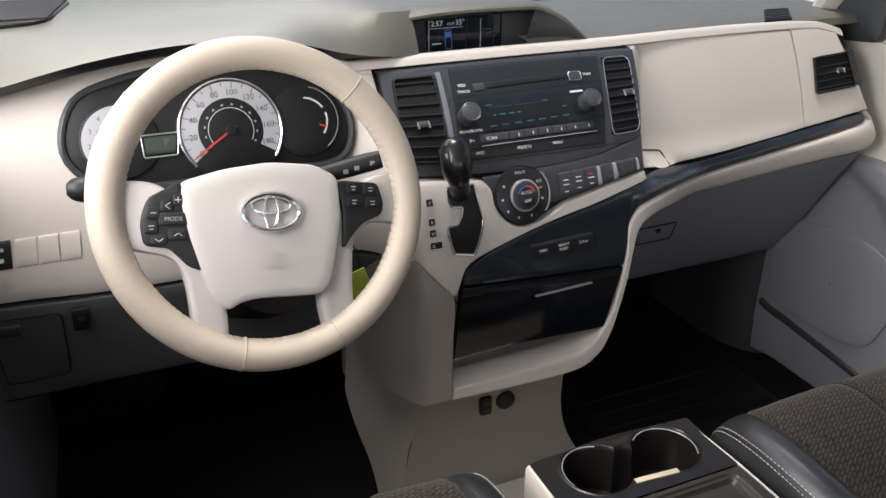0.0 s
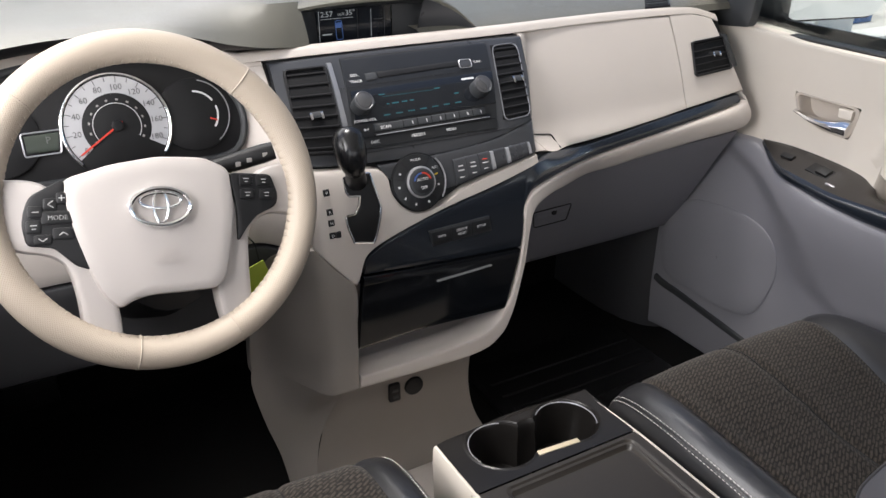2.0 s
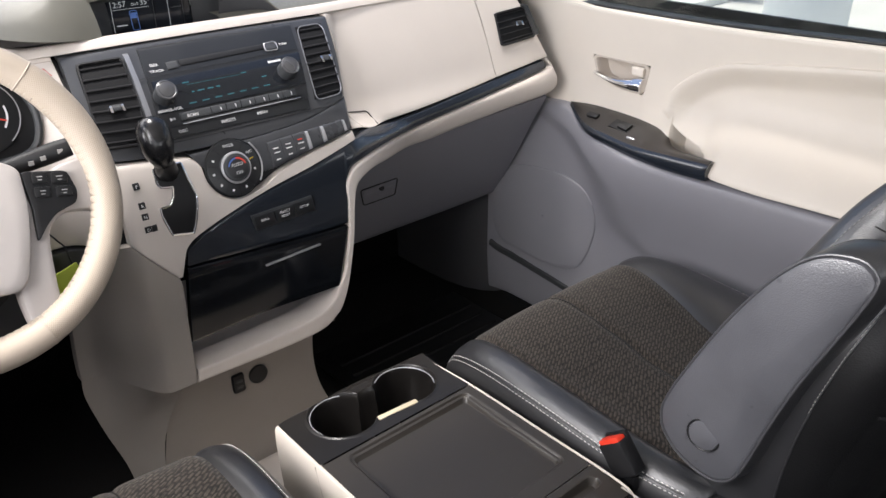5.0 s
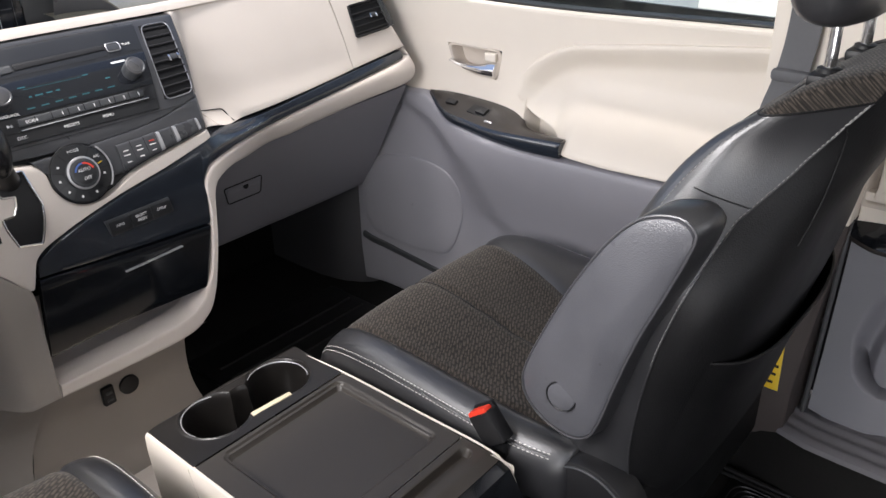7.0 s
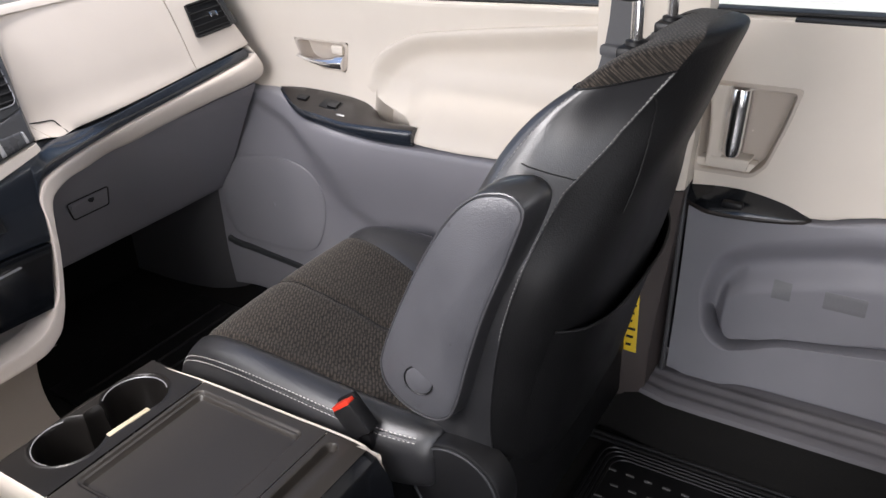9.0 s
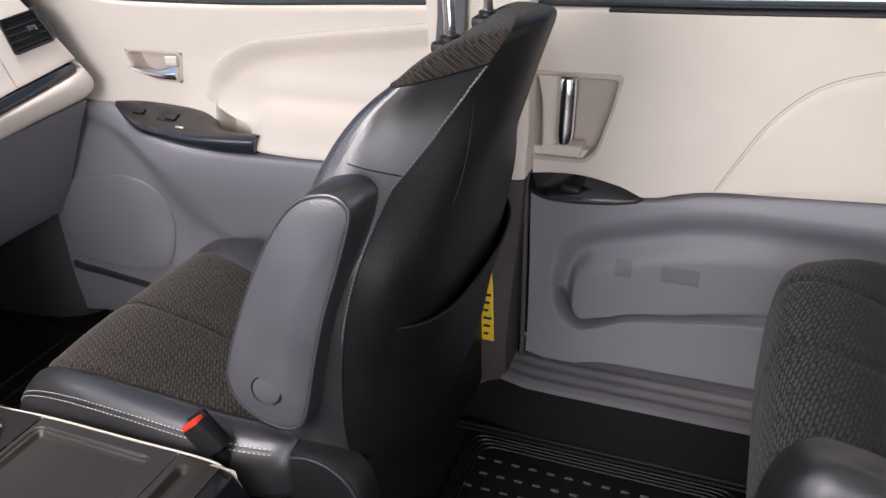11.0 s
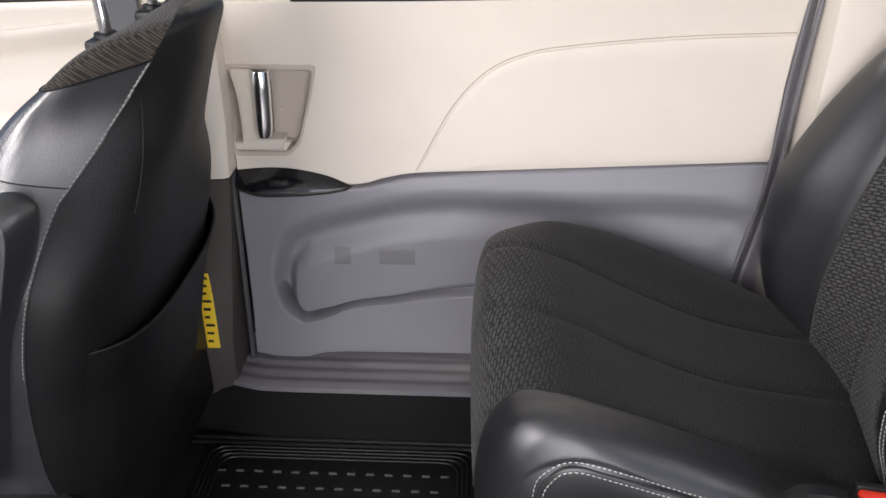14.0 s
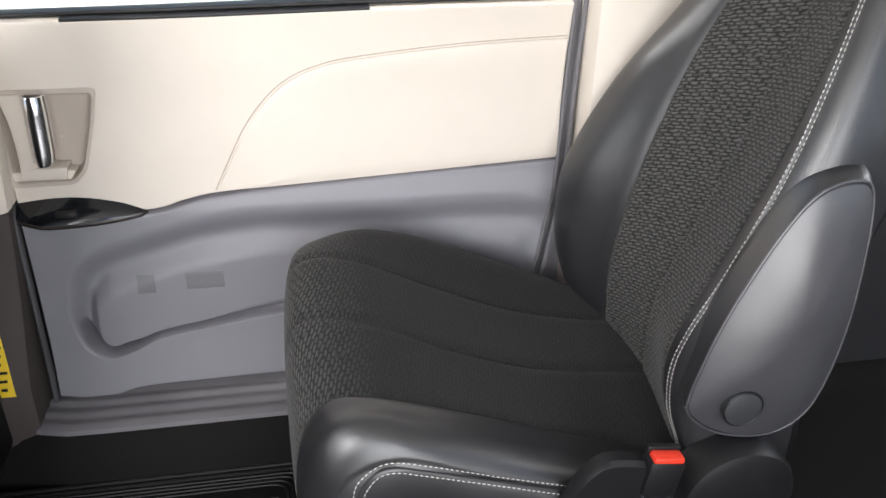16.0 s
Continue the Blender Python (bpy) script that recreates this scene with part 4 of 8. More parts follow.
tv = thing("air_vent", (0.575, 1.22, 0.762), "black slatted demister vent in the dashboard top", "air vent")
bm = bmesh.new()
strip(bm, [(0.577, 1.265), (0.635, 1.265)], [(0.520, 1.180 + 0.02), (0.582, 1.180 + 0.02)], lambda x, y, h: (x, y, float(np.interp(y, [1.185, 1.20, 1.30], [0.753, 0.7645, 0.770])) + h), h=0.002, r=0.002, depth=0.006, nu=8, nv=4)
part("well", bm, BLACK, tv)
for k in range(4):
    t = (k + 0.5) / 4
    bm = bmesh.new()
    a = (0.577 - 0.057 * t, 1.265 - 0.065 * t)
    tube(bm, [(a[0] + 0.003, a[1], 0.7715 - 0.004 * t), (a[0] + 0.054, a[1], 0.7715 - 0.004 * t)], 0.003, seg=6)
    part("slat", bm, DGREY, tv)

# ---- radio, climate controls and buttons ----


def key(parent, name, q, mat, h=0.004, label="", r=0.0015, depth=0.004):
    """A button filling the quad q (four corners from top left, clockwise)."""
    bm = bmesh.new()
    mid = lambda a, b: ((a[0] + b[0]) / 2, (a[1] + b[1]) / 2)  # noqa: E731
    strip(bm, [q[0], mid(q[0], q[1]), q[1]], [q[3], mid(q[3], q[2]), q[2]], dash, h=h, r=r, depth=depth, nu=10, nv=3)
    return part(name, bm, mat, parent, label)


def bar(parent, x, z, w, t, h=0.0045, mat=None):
    """Print that cannot be read: a plain bar."""
    return key(parent, "print_bar", [(x - w / 2, z + t / 2), (x + w / 2, z + t / 2), (x + w / 2, z - t / 2), (x - w / 2, z - t / 2)], mat or INK, h=h, r=0.0001, depth=0.0004)


radio = thing("car_radio", (0.0, 1.10, 0.63), "dark grey car radio with two silver knobs", "radio")
key(radio, "faceplate", [(-0.102, 0.7455), (0.148, 0.7455), (0.112, 0.636), (-0.124, 0.638)], RADIO, h=0.004, r=0.003)
key(radio, "display_glass", [(-0.1055, 0.7075), (0.1350, 0.7100), (0.1215, 0.6690), (-0.1120, 0.6690)], SCREEN, h=0.0055)
key(radio, "disc_slot", [(-0.054, 0.7260), (0.082, 0.7275), (0.082, 0.7215), (-0.055, 0.7190)], BLACK, h=0.0058)
ej = key(radio, "eject_key", [(0.0850, 0.7285), (0.1065, 0.7285), (0.1045, 0.7185), (0.0830, 0.7185)], FASCIA, h=0.0068, r=0.003)
bm = bmesh.new()
tube(bm, [dash(x, z, 0.0066) for x, z in rounded([(0.0850, 0.7285), (0.1065, 0.7285), (0.1045, 0.7185), (0.0830, 0.7185)], 0.004)], 0.0007, seg=5, closed=True)
part("key_rim", bm, SATIN, ej)
key(radio, "key", [(-0.0740, 0.7255), (-0.0575, 0.7260), (-0.0585, 0.7180), (-0.0750, 0.7175)], DGREY, h=0.0062)
for x, z in ((-0.0985, 0.6882), (0.0985, 0.6885)):
    m = dash_pose(x, z, 0.004)
    k = part("knob", disc(bmesh.new(), m, 0.0138, 0.0, 0.022, 40, 0.003, rad0=0.0146), DGREY, radio, "round dark knob with a silver ring")
    bm = bmesh.new()
    tube(bm, [m @ Vector((0.0128 * math.cos(a), 0.0128 * math.sin(a), 0.0205)) for a in np.linspace(0, 2 * math.pi, 36, endpoint=False)], 0.0020, seg=8, closed=True)
    part("knob_ring", bm, KNOB, k)
    part("knob_cap", disc(bmesh.new(), m, 0.0113, 0.018, 0.0228, 32, 0.001), KNOB, k)
for k in range(8):
    x = -0.087 + 0.0235 * k
    key(radio, "preset_key", [(x, 0.6665), (x + 0.022, 0.6665), (x + 0.0205, 0.6580), (x - 0.0015, 0.6580)], DGREY, h=0.0065, r=0.001)
writing("print", "SCAN", 0.0065, dash_pose(-0.0700, 0.6620, 0.0068), INK, radio)
for k in range(1, 7):
    bar(radio, -0.062 + 0.0235 * k + 0.012, 0.6624, 0.0012, 0.004, 0.0068)
key(radio, "trim_slot", [(-0.090, 0.6555), (0.106, 0.6558), (0.104, 0.6518), (-0.091, 0.6515)], BLACK, h=0.006)
key(radio, "trim_line", [(-0.088, 0.6544), (0.103, 0.6546), (0.103, 0.6537), (-0.088, 0.6535)], SATIN, h=0.0066, r=0.0004)
for x, tx in ((-0.0915, "DISC"), (-0.022, "PRESETS"), (0.033, "MENU")):
    writing("print", tx, 0.0062, dash_pose(x, 0.6455, 0.0044), INK, radio)
for q in ([(-0.1185, 0.6525), (0.1135, 0.6505), (0.1135, 0.6501), (-0.1185, 0.6521)], [(-0.1195, 0.7125), (0.1350, 0.7145), (0.1350, 0.7140), (-0.1195, 0.7120)], [(-0.1235, 0.6345), (0.165, 0.6345), (0.165, 0.6337), (-0.1235, 0.6337)]):
    key(radio, "groove", q, BLACK, h=0.0045, r=0.0002, depth=0.001)
writing("print", "\u25B6II", 0.0055, dash_pose(-0.0996, 0.6610, 0.0044), INK, radio)
writing("print", "POWER-VOL", 0.0062, dash_pose(-0.0974, 0.6725, 0.0059), INK, radio)
writing("print", "SEEK", 0.0062, dash_pose(-0.0906, 0.7250, 0.0044), INK, radio)
writing("print", "TRACK", 0.0062, dash_pose(-0.0906, 0.7180, 0.0044), INK, radio)
writing("print", "TUNE", 0.0055, dash_pose(0.1172, 0.7235, 0.0044), INK, radio)
bar(radio, 0.0879, 0.7050, 0.022, 0.0022, 0.0058)
for x, z, w in ((-0.060, 0.7000, 0.010), (0.031, 0.6985, 0.009)):
    bar(radio, x, z, w, 0.0014, 0.0058, LCD)
key(radio, "display_line", [(-0.060, 0.6975), (0.024, 0.6975), (0.024, 0.6971), (-0.060, 0.6971)], LCD, h=0.0058, r=0.0001, depth=0.0003)
for x, w in ((-0.055, 0.004), (-0.043, 0.011), (-0.028, 0.009), (-0.016, 0.006), (0.060, 0.008)):
    bar(radio, x, 0.6882 + 0.01 * (x + 0.05), w, 0.0016, 0.0058, LCD)
for k in range(7):
    bar(radio, -0.062 + 0.02 * k, 0.6755 + 0.0004 * k, 0.011, 0.0014, 0.0058, LCD)
key(dashboard, "vent_strip", [(-0.124, 0.7420), (-0.117, 0.7420), (-0.1275, 0.6450), (-0.1345, 0.6450)], SATIN_DARK, h=0.004, label="satin silver strip", r=0.003)

climate = thing("climate_control", (-0.03, 1.03, 0.56), "round dark climate control dial with silver knob", "climate control")
m = dash_pose(-0.0395, 0.5845, 0.0)
pod = part("pod", disc(bmesh.new(), m, 0.0415, -0.015, 0.005, 56, 0.003), RADIO, climate)
bm = bmesh.new()
tube(bm, [m @ Vector((0.042 * math.cos(a), 0.042 * math.sin(a), 0.002)) for a in np.linspace(0, 2 * math.pi, 56, endpoint=False)], 0.0012, seg=6, closed=True)
part("pod_rim", bm, BLACK, pod)
kn = part("knob", disc(bmesh.new(), m, 0.0205, 0.004, 0.018, 44, 0.003, rad0=0.0225), DGREY, climate, "dark knob with a silver ring")
bm = bmesh.new()
tube(bm, [m @ Vector((0.0208 * math.cos(a), 0.0208 * math.sin(a), 0.013)) for a in np.linspace(0, 2 * math.pi, 44, endpoint=False)], 0.0024, seg=8, closed=True)
part("knob_ring", bm, SATIN, kn)
part("knob_cap", disc(bmesh.new(), m, 0.0165, 0.016, 0.0186, 36, 0.001), RADIO, kn)
part("heat_arc", arc_band(bmesh.new(), m, 0.012, 0.0145, 15, 90, 0.0190), REDINK, kn, "red arc")
part("cool_arc", arc_band(bmesh.new(), m, 0.012, 0.0145, 90, 165, 0.0190), LCD_BLUE, kn, "blue arc")
writing("print", "AUTO", 0.0065, m @ Matrix.Translation((0, 0.004, 0.0190)), INK, kn)
writing("print", "OFF", 0.0065, m @ Matrix.Translation((0.001, -0.008, 0.0190)), INK, kn)
writing("print", "MODE", 0.0058, m @ Matrix.Translation((0.0, 0.0325, 0.0054)), INK, pod)
writing("print", "A/C", 0.0058, m @ Matrix.Translation((0.0285, 0.017, 0.0054)), INK, pod)
for a in (150, 185, 218, 252, 290, 345):
    bm = bmesh.new()
    flat_bar(bm, m, 0.0305, 0.0340, radians(a), 0.0015, 0.0055)
    part("symbol", bm, INK, pod)
for a in (55, 125, 165, 200, 235, 270, 310, 0):
    bm = bmesh.new()
    flat_bar(bm, m, 0.0245, 0.040, radians(a), 0.0004, 0.0053)
    part("divider", bm, BLACK, pod)
zb = lambda x: (0.6078 + 0.0417 * (x - 0.0176), 0.5698 + 0.182 * (x - 0.0186))  # noqa: E731
for x0, x1, mt in ((0.0225, 0.043, FASCIA), (0.0440, 0.065, FASCIA), (0.0660, 0.0860, FASCIA), (0.0870, 0.0918, SATIN), (0.0930, 0.1140, FASCIA), (0.1152, 0.1205, SATIN), (0.1220, 0.1565, FASCIA), (0.1575, 0.1605, SATIN)):
    k = key(climate, "button", [(x0, zb(x0)[0] - 0.0015), (x1, zb(x1)[0] - 0.0015), (x1 + 0.001, zb(x1)[1] + 0.001), (x0, zb(x0)[1] + 0.001)], mt, h=0.006 if mt is FASCIA else 0.0085, r=0.002)
    if mt is FASCIA and x1 < 0.09:
        for f, w in ((0.72, 0.0085), (0.56, 0.010), (0.30, 0.007)):
            bar(k, (x0 + x1) / 2, zb(x0)[1] * (1 - f) + zb(x0)[0] * f, w, 0.0013, 0.0066, REDINK if x0 > 0.06 and f > 0.7 else INK)
bm = bmesh.new()
tube(bm, [m @ Vector((0.0445 * math.cos(a), 0.0445 * math.sin(a), 0.004)) for a in np.radians(np.linspace(-38, 42, 24))], 0.0013, seg=6)
part("pod_trim", bm, SATIN, climate, "thin silver arc beside the dial")
bm = bmesh.new()
flat_bar(bm, m, 0.0275, 0.0335, radians(14), 0.0008, 0.0056)
part("lamp", bm, YELLOW, pod, "small yellow indicator bar")

keys = thing("trip_buttons", (0.03, 1.02, 0.47), "dark three-part button strip in the gloss panel", "button panel")
key(keys, "frame", [(-0.029, 0.5095), (0.077, 0.5125), (0.082, 0.487), (-0.022, 0.483)], DGREY, h=0.003)
for x, tx in ((-0.009, "INFO"), (0.0255, "SELECT"), (0.060, "SETUP")):
    k = key(keys, "button", [(x - 0.0165, 0.5075 + 0.03 * x), (x + 0.0165, 0.5085 + 0.03 * x), (x + 0.018, 0.4880 + 0.04 * x), (x - 0.0135, 0.4865 + 0.04 * x)], RADIO, h=0.005, r=0.0012)
    writing("print", tx, 0.0058, dash_pose(x + 0.001, 0.499 + 0.03 * x if tx != "SELECT" else 0.5025, 0.0056), INK, k)
    if tx == "SELECT":
        writing("print", "RESET", 0.0058, dash_pose(x + 0.002, 0.4955, 0.0056), INK, k)
key(dashboard, "cubby_line", [(-0.014, 0.4228), (0.085, 0.4262), (0.085, 0.4240), (-0.014, 0.4206)], SATIN, h=0.004, label="thin silver line", r=0.0005, depth=0.006)

# glovebox latch
latch = thing("glovebox_latch", (0.31, 1.14, 0.42), "recessed grey push latch in the glovebox lid", "latch")
gf = lambda x, z, h: (x, np.interp(z, ZT, PASS) + 0.006 - h, z)  # noqa: E731
bm = bmesh.new()
strip(bm, [(0.262, 0.427), (0.348, 0.430)], [(0.283, 0.383), (0.358, 0.385)], gf, h=0.001, r=0.001, depth=0.002, nu=8, nv=3)
part("plate", bm, GREY, latch)
bm = bmesh.new()
tube(bm, [gf(x, z, 0.0015) for x, z in rounded([(0.262, 0.427), (0.348, 0.430), (0.358, 0.385), (0.283, 0.383)], 0.006)], 0.0013, seg=6, closed=True)
part("plate_edge", bm, BLACK, latch)
bm = bmesh.new()
strip(bm, [(0.270, 0.424), (0.344, 0.427)], [(0.274, 0.410), (0.346, 0.412)], gf, h=0.003, r=0.002, depth=0.004, nu=8, nv=3)
part("lever", bm, GREY, latch)
bm = bmesh.new()
disc(bm, Matrix.Translation(gf(0.312, 0.418, 0.003)) @ pose(0, 0, 0, 75, 0, 0), 0.006, 0, 0.002, 20)
part("lock", bm, BLACK, latch)

# sockets under the stack
sock = thing("power_socket", (-0.02, 1.09, 0.17), "round black power socket cap on the lower panel", "socket")
part("cap", disc(bmesh.new(), Matrix.Translation((-0.019, 1.092, 0.181)) @ pose(0, 0, 0, 90, 0, 0), 0.0175, -0.004, 0.004, 28, 0.002), BLACK, sock)
aux = thing("auxiliary_socket", (-0.058, 1.09, 0.17), "square black auxiliary socket on the lower panel", "socket")
bm = bmesh.new()
box(bm, (-0.068, 1.085, 0.164), (-0.047, 1.096, 0.199), 0.003)
part("plate", bm, BLACK, aux)
for z in (0.175, 0.188):
    bm = bmesh.new()
    box(bm, (-0.063, 1.0835, z - 0.003), (-0.052, 1.086, z + 0.003), 0.001)
    part("jack", bm, DGREY, aux)

# warning switch beside the centre vent
haz = thing("warning_switch", (-0.25, 1.13, 0.72), "beige square warning switch with a red triangle", "switch")
q = rounded([(-0.2460, 0.7465), (-0.2156, 0.7464), (-0.2157, 0.7211), (-0.2440, 0.7200)], 0.004)
part("key", patch(bmesh.new(), q, dash, h=-0.0022, r=0.0012, depth=0.003, rings=3), BEIGE, haz)
bm = bmesh.new()
tube(bm, [dash(x, z, -0.0034) for x, z in q], 0.0008, seg=5, closed=True)
part("gap", bm, SEAM, haz)
bm = bmesh.new()
tube(bm, [dash(x, z, -0.0018) for x, z in ((-0.2295, 0.7400), (-0.2235, 0.7310), (-0.2345, 0.7305))], 0.0007, seg=5, closed=True)
part("triangle", bm, REDINK, haz, "red triangle outline")

# driver's switches and knee panel fittings
sw = thing("switch_panel", (-0.66, 1.1, 0.56), "row of blank beige switch covers with one black switch", "switch panel")
for x0, x1, mt in ((-0.724, -0.699, BLACK), (-0.694, -0.671, BEIGE), (-0.668, -0.646, BEIGE), (-0.643, -0.621, BEIGE)):
    key(sw, "switch", [(x0, 0.5985), (x1, 0.5985), (x1 - 0.004, 0.5625), (x0 - 0.004, 0.5625)], mt, h=-0.002, r=0.003, depth=0.004)
bar(sw, -0.712, 0.588, 0.007, 0.004, -0.0008)
bar(sw, -0.714, 0.575, 0.007, 0.005, -0.0008)
kb = thing("bonnet_lever", (-0.64, 1.1, 0.46), "small black lever in the knee panel", "lever")
key(kb, "lever", [(-0.650, 0.497), (-0.630, 0.497), (-0.633, 0.462), (-0.652, 0.462)], BLACK, h=0.006, r=0.004, depth=0.008)
bar(kb, -0.640, 0.482, 0.008, 0.006, 0.0066, DGREY)
bm = bmesh.new()
tube(bm, [dash(x, z, -0.0005) for x, z in rounded([(-0.745, 0.498), (-0.662, 0.494), (-0.668, 0.39), (-0.745, 0.39)], 0.01)], 0.0012, seg=5, closed=True)
part("fuse_cover_gap", bm, BLACK, dashboard)
key(dashboard, "fuse_cover_catch", [(-0.745, 0.488), (-0.712, 0.487), (-0.712, 0.470), (-0.745, 0.470)], DGREY, h=0.003, r=0.004)
pedal = thing("brake_pedal", (-0.60, 1.42, 0.12), "black rubber brake pedal with a worn badge", "pedal")
bm = bmesh.new()
box(bm, (-0.66, 1.395, 0.14), (-0.56, 1.415, 0.20), 0.006)
part("pad", bm, RUBBER, pedal)
bm = bmesh.new()
tube(bm, [(-0.61, 1.41, 0.17), (-0.61, 1.5, 0.3), (-0.61, 1.55, 0.4)], 0.01)
part("arm", bm, BLACK, pedal)

# ---- steering wheel ----
WC = Vector((-0.414, 0.945, 0.6645))
WM = Matrix.Translation(WC) @ pose(0, 0, 0, 0, 0, 5) @ pose(0, 0, 0, 90 - 23, 0, 0)
wheel = thing("steering_wheel", WC, "cream leather steering wheel with stitched rim and chrome emblem", "steering wheel")
RR = 0.1705


def rim_at(t, k, extra=0.0):
    """A point of the rim's skin: t round the wheel, k round the tube (0 outwards)."""
    grip = 1 + 0.07 * math.exp(-(((abs(((t / math.pi * 180 + 90) % 360) - 180) - 62) / 18) ** 2))
    puff = 0.0015 * abs(math.sin(56 * t)) ** 0.6 * math.exp(-(((k - math.pi + 0.12) / 0.30) ** 2))
    a, b = 0.0185 * grip + extra + puff - 0.0004, 0.0165 * grip + extra + puff
    return WM @ Vector(((RR + a * math.cos(k)) * math.cos(t), (RR + a * math.cos(k)) * math.sin(t), b * math.sin(k)))


RK = np.linspace(0, 2 * math.pi, 37)
for a0, a1, mat, lab in ((43, 131.6, WHEEL_LEATHER, "smooth cream leather"), (131.6, 249, PERFORATED, "perforated cream leather"), (249, 286.9, WHEEL_LEATHER, "smooth cream leather"), (286.9, 403, PERFORATED, "perforated cream leather")):
    bm = bmesh.new()
    ts = np.radians(np.linspace(a0, a1, int((a1 - a0) * 2.5)))
    rows_mesh(bm, [[rim_at(t, k) for k in RK] for t in ts], uv=lambda i, j: (RR * ts[i], 0.0175 * RK[j]))
    part("rim", bm, mat, wheel, lab)
for deg in (43, 131.6, 249, 286.9):
    bm = bmesh.new()
    tube(bm, [rim_at(radians(deg), k, 0.0002) for k in np.linspace(0, 2 * math.pi, 24, endpoint=False)], 0.0009, seg=5, closed=True)
    part("rim_seam", bm, SEAM, wheel, "sewn joint across the rim")
bm = bmesh.new()
for a0, a1 in ((20, 145), (190, 335)):
    for i in range(int(a0 * 56 / 180) + 1, int(a1 * 56 / 180) + 1):
        t = math.pi * i / 56
        tube(bm, [rim_at(t, math.pi - 0.5, 0.0001), rim_at(t + 0.004, math.pi - 0.2, 0.0006), rim_at(t, math.pi + 0.15, 0.0001)], 0.0007, seg=5)
part("rim_stitching", bm, CREAM_STITCH, wheel, "cream lacing inside the rim", kind="stuff")
HX = 0.0


def hub(x, y, h):
    return WM @ Vector((x + HX, y, h + 0.010 - 0.5 * (x * x + y * y)))


bm = bmesh.new()
cover = rounded([(-0.091, 0.040), (-0.043, 0.046), (0.007, 0.0455), (0.057, 0.035), (0.082, 0.017), (0.0775, -0.026), (0.066, -0.064), (0.050, -0.103), (0.037, -0.112), (0.002, -0.1065), (-0.035, -0.100), (-0.054, -0.101), (-0.069, -0.107), (-0.082, -0.087), (-0.089, -0.057), (-0.094, -0.019), (-0.0955, 0.017)], 0.010)
patch(bm, cover, hub, h=0.014, r=0.006, depth=0.030, rings=8, dome=0.0)
part("airbag_cover", bm, WHEEL_GREY, wheel)
SPOKES = (
    ([(-0.168, -0.014), (-0.143, -0.026), (-0.1194, -0.036), (-0.107, -0.052), (-0.1045, -0.085), (-0.108, -0.130)], [(-0.160, 0.054), (-0.110, 0.040), (-0.080, -0.01), (-0.072, -0.065), (-0.068, -0.105), (-0.072, -0.152)]),
    ([(0.166, -0.056), (0.1265, -0.044), (0.1043, -0.047), (0.090, -0.063), (0.081, -0.108), (0.076, -0.155)], [(0.166, 0.013), (0.119, 0.008), (0.070, -0.026), (0.054, -0.077), (0.038, -0.113), (0.040, -0.166)]),
)
PODS = (
    ([(-0.1336, 0.016), (-0.1251, 0.0294), (-0.090, 0.041), (-0.091, -0.006), (-0.0905, -0.031), (-0.084, -0.0597), (-0.0991, -0.0507), (-0.1149, -0.0271), (-0.1392, -0.0196), (-0.1387, 0.002)], [(-0.1235, 0.0125, 0.014, 0.012), (-0.1085, 0.0175, 0.013, 0.012), (-0.0965, 0.0215, 0.010, 0.012), (-0.1285, -0.002, 0.014, 0.013), (-0.105, 0.0025, 0.030, 0.0135), (-0.1235, -0.0165, 0.017, 0.010), (-0.1035, -0.0145, 0.020, 0.012)]),
    ([(0.081, 0.013), (0.1306, 0.002), (0.1344, -0.0233), (0.1289, -0.0359), (0.1016, -0.0417), (0.0847, -0.0546), (0.073, -0.067), (0.080, -0.0277)], [(0.098, 0.001, 0.016, 0.013), (0.119, -0.004, 0.018, 0.013), (0.096, -0.015, 0.018, 0.012), (0.119, -0.020, 0.018, 0.012)]),
)
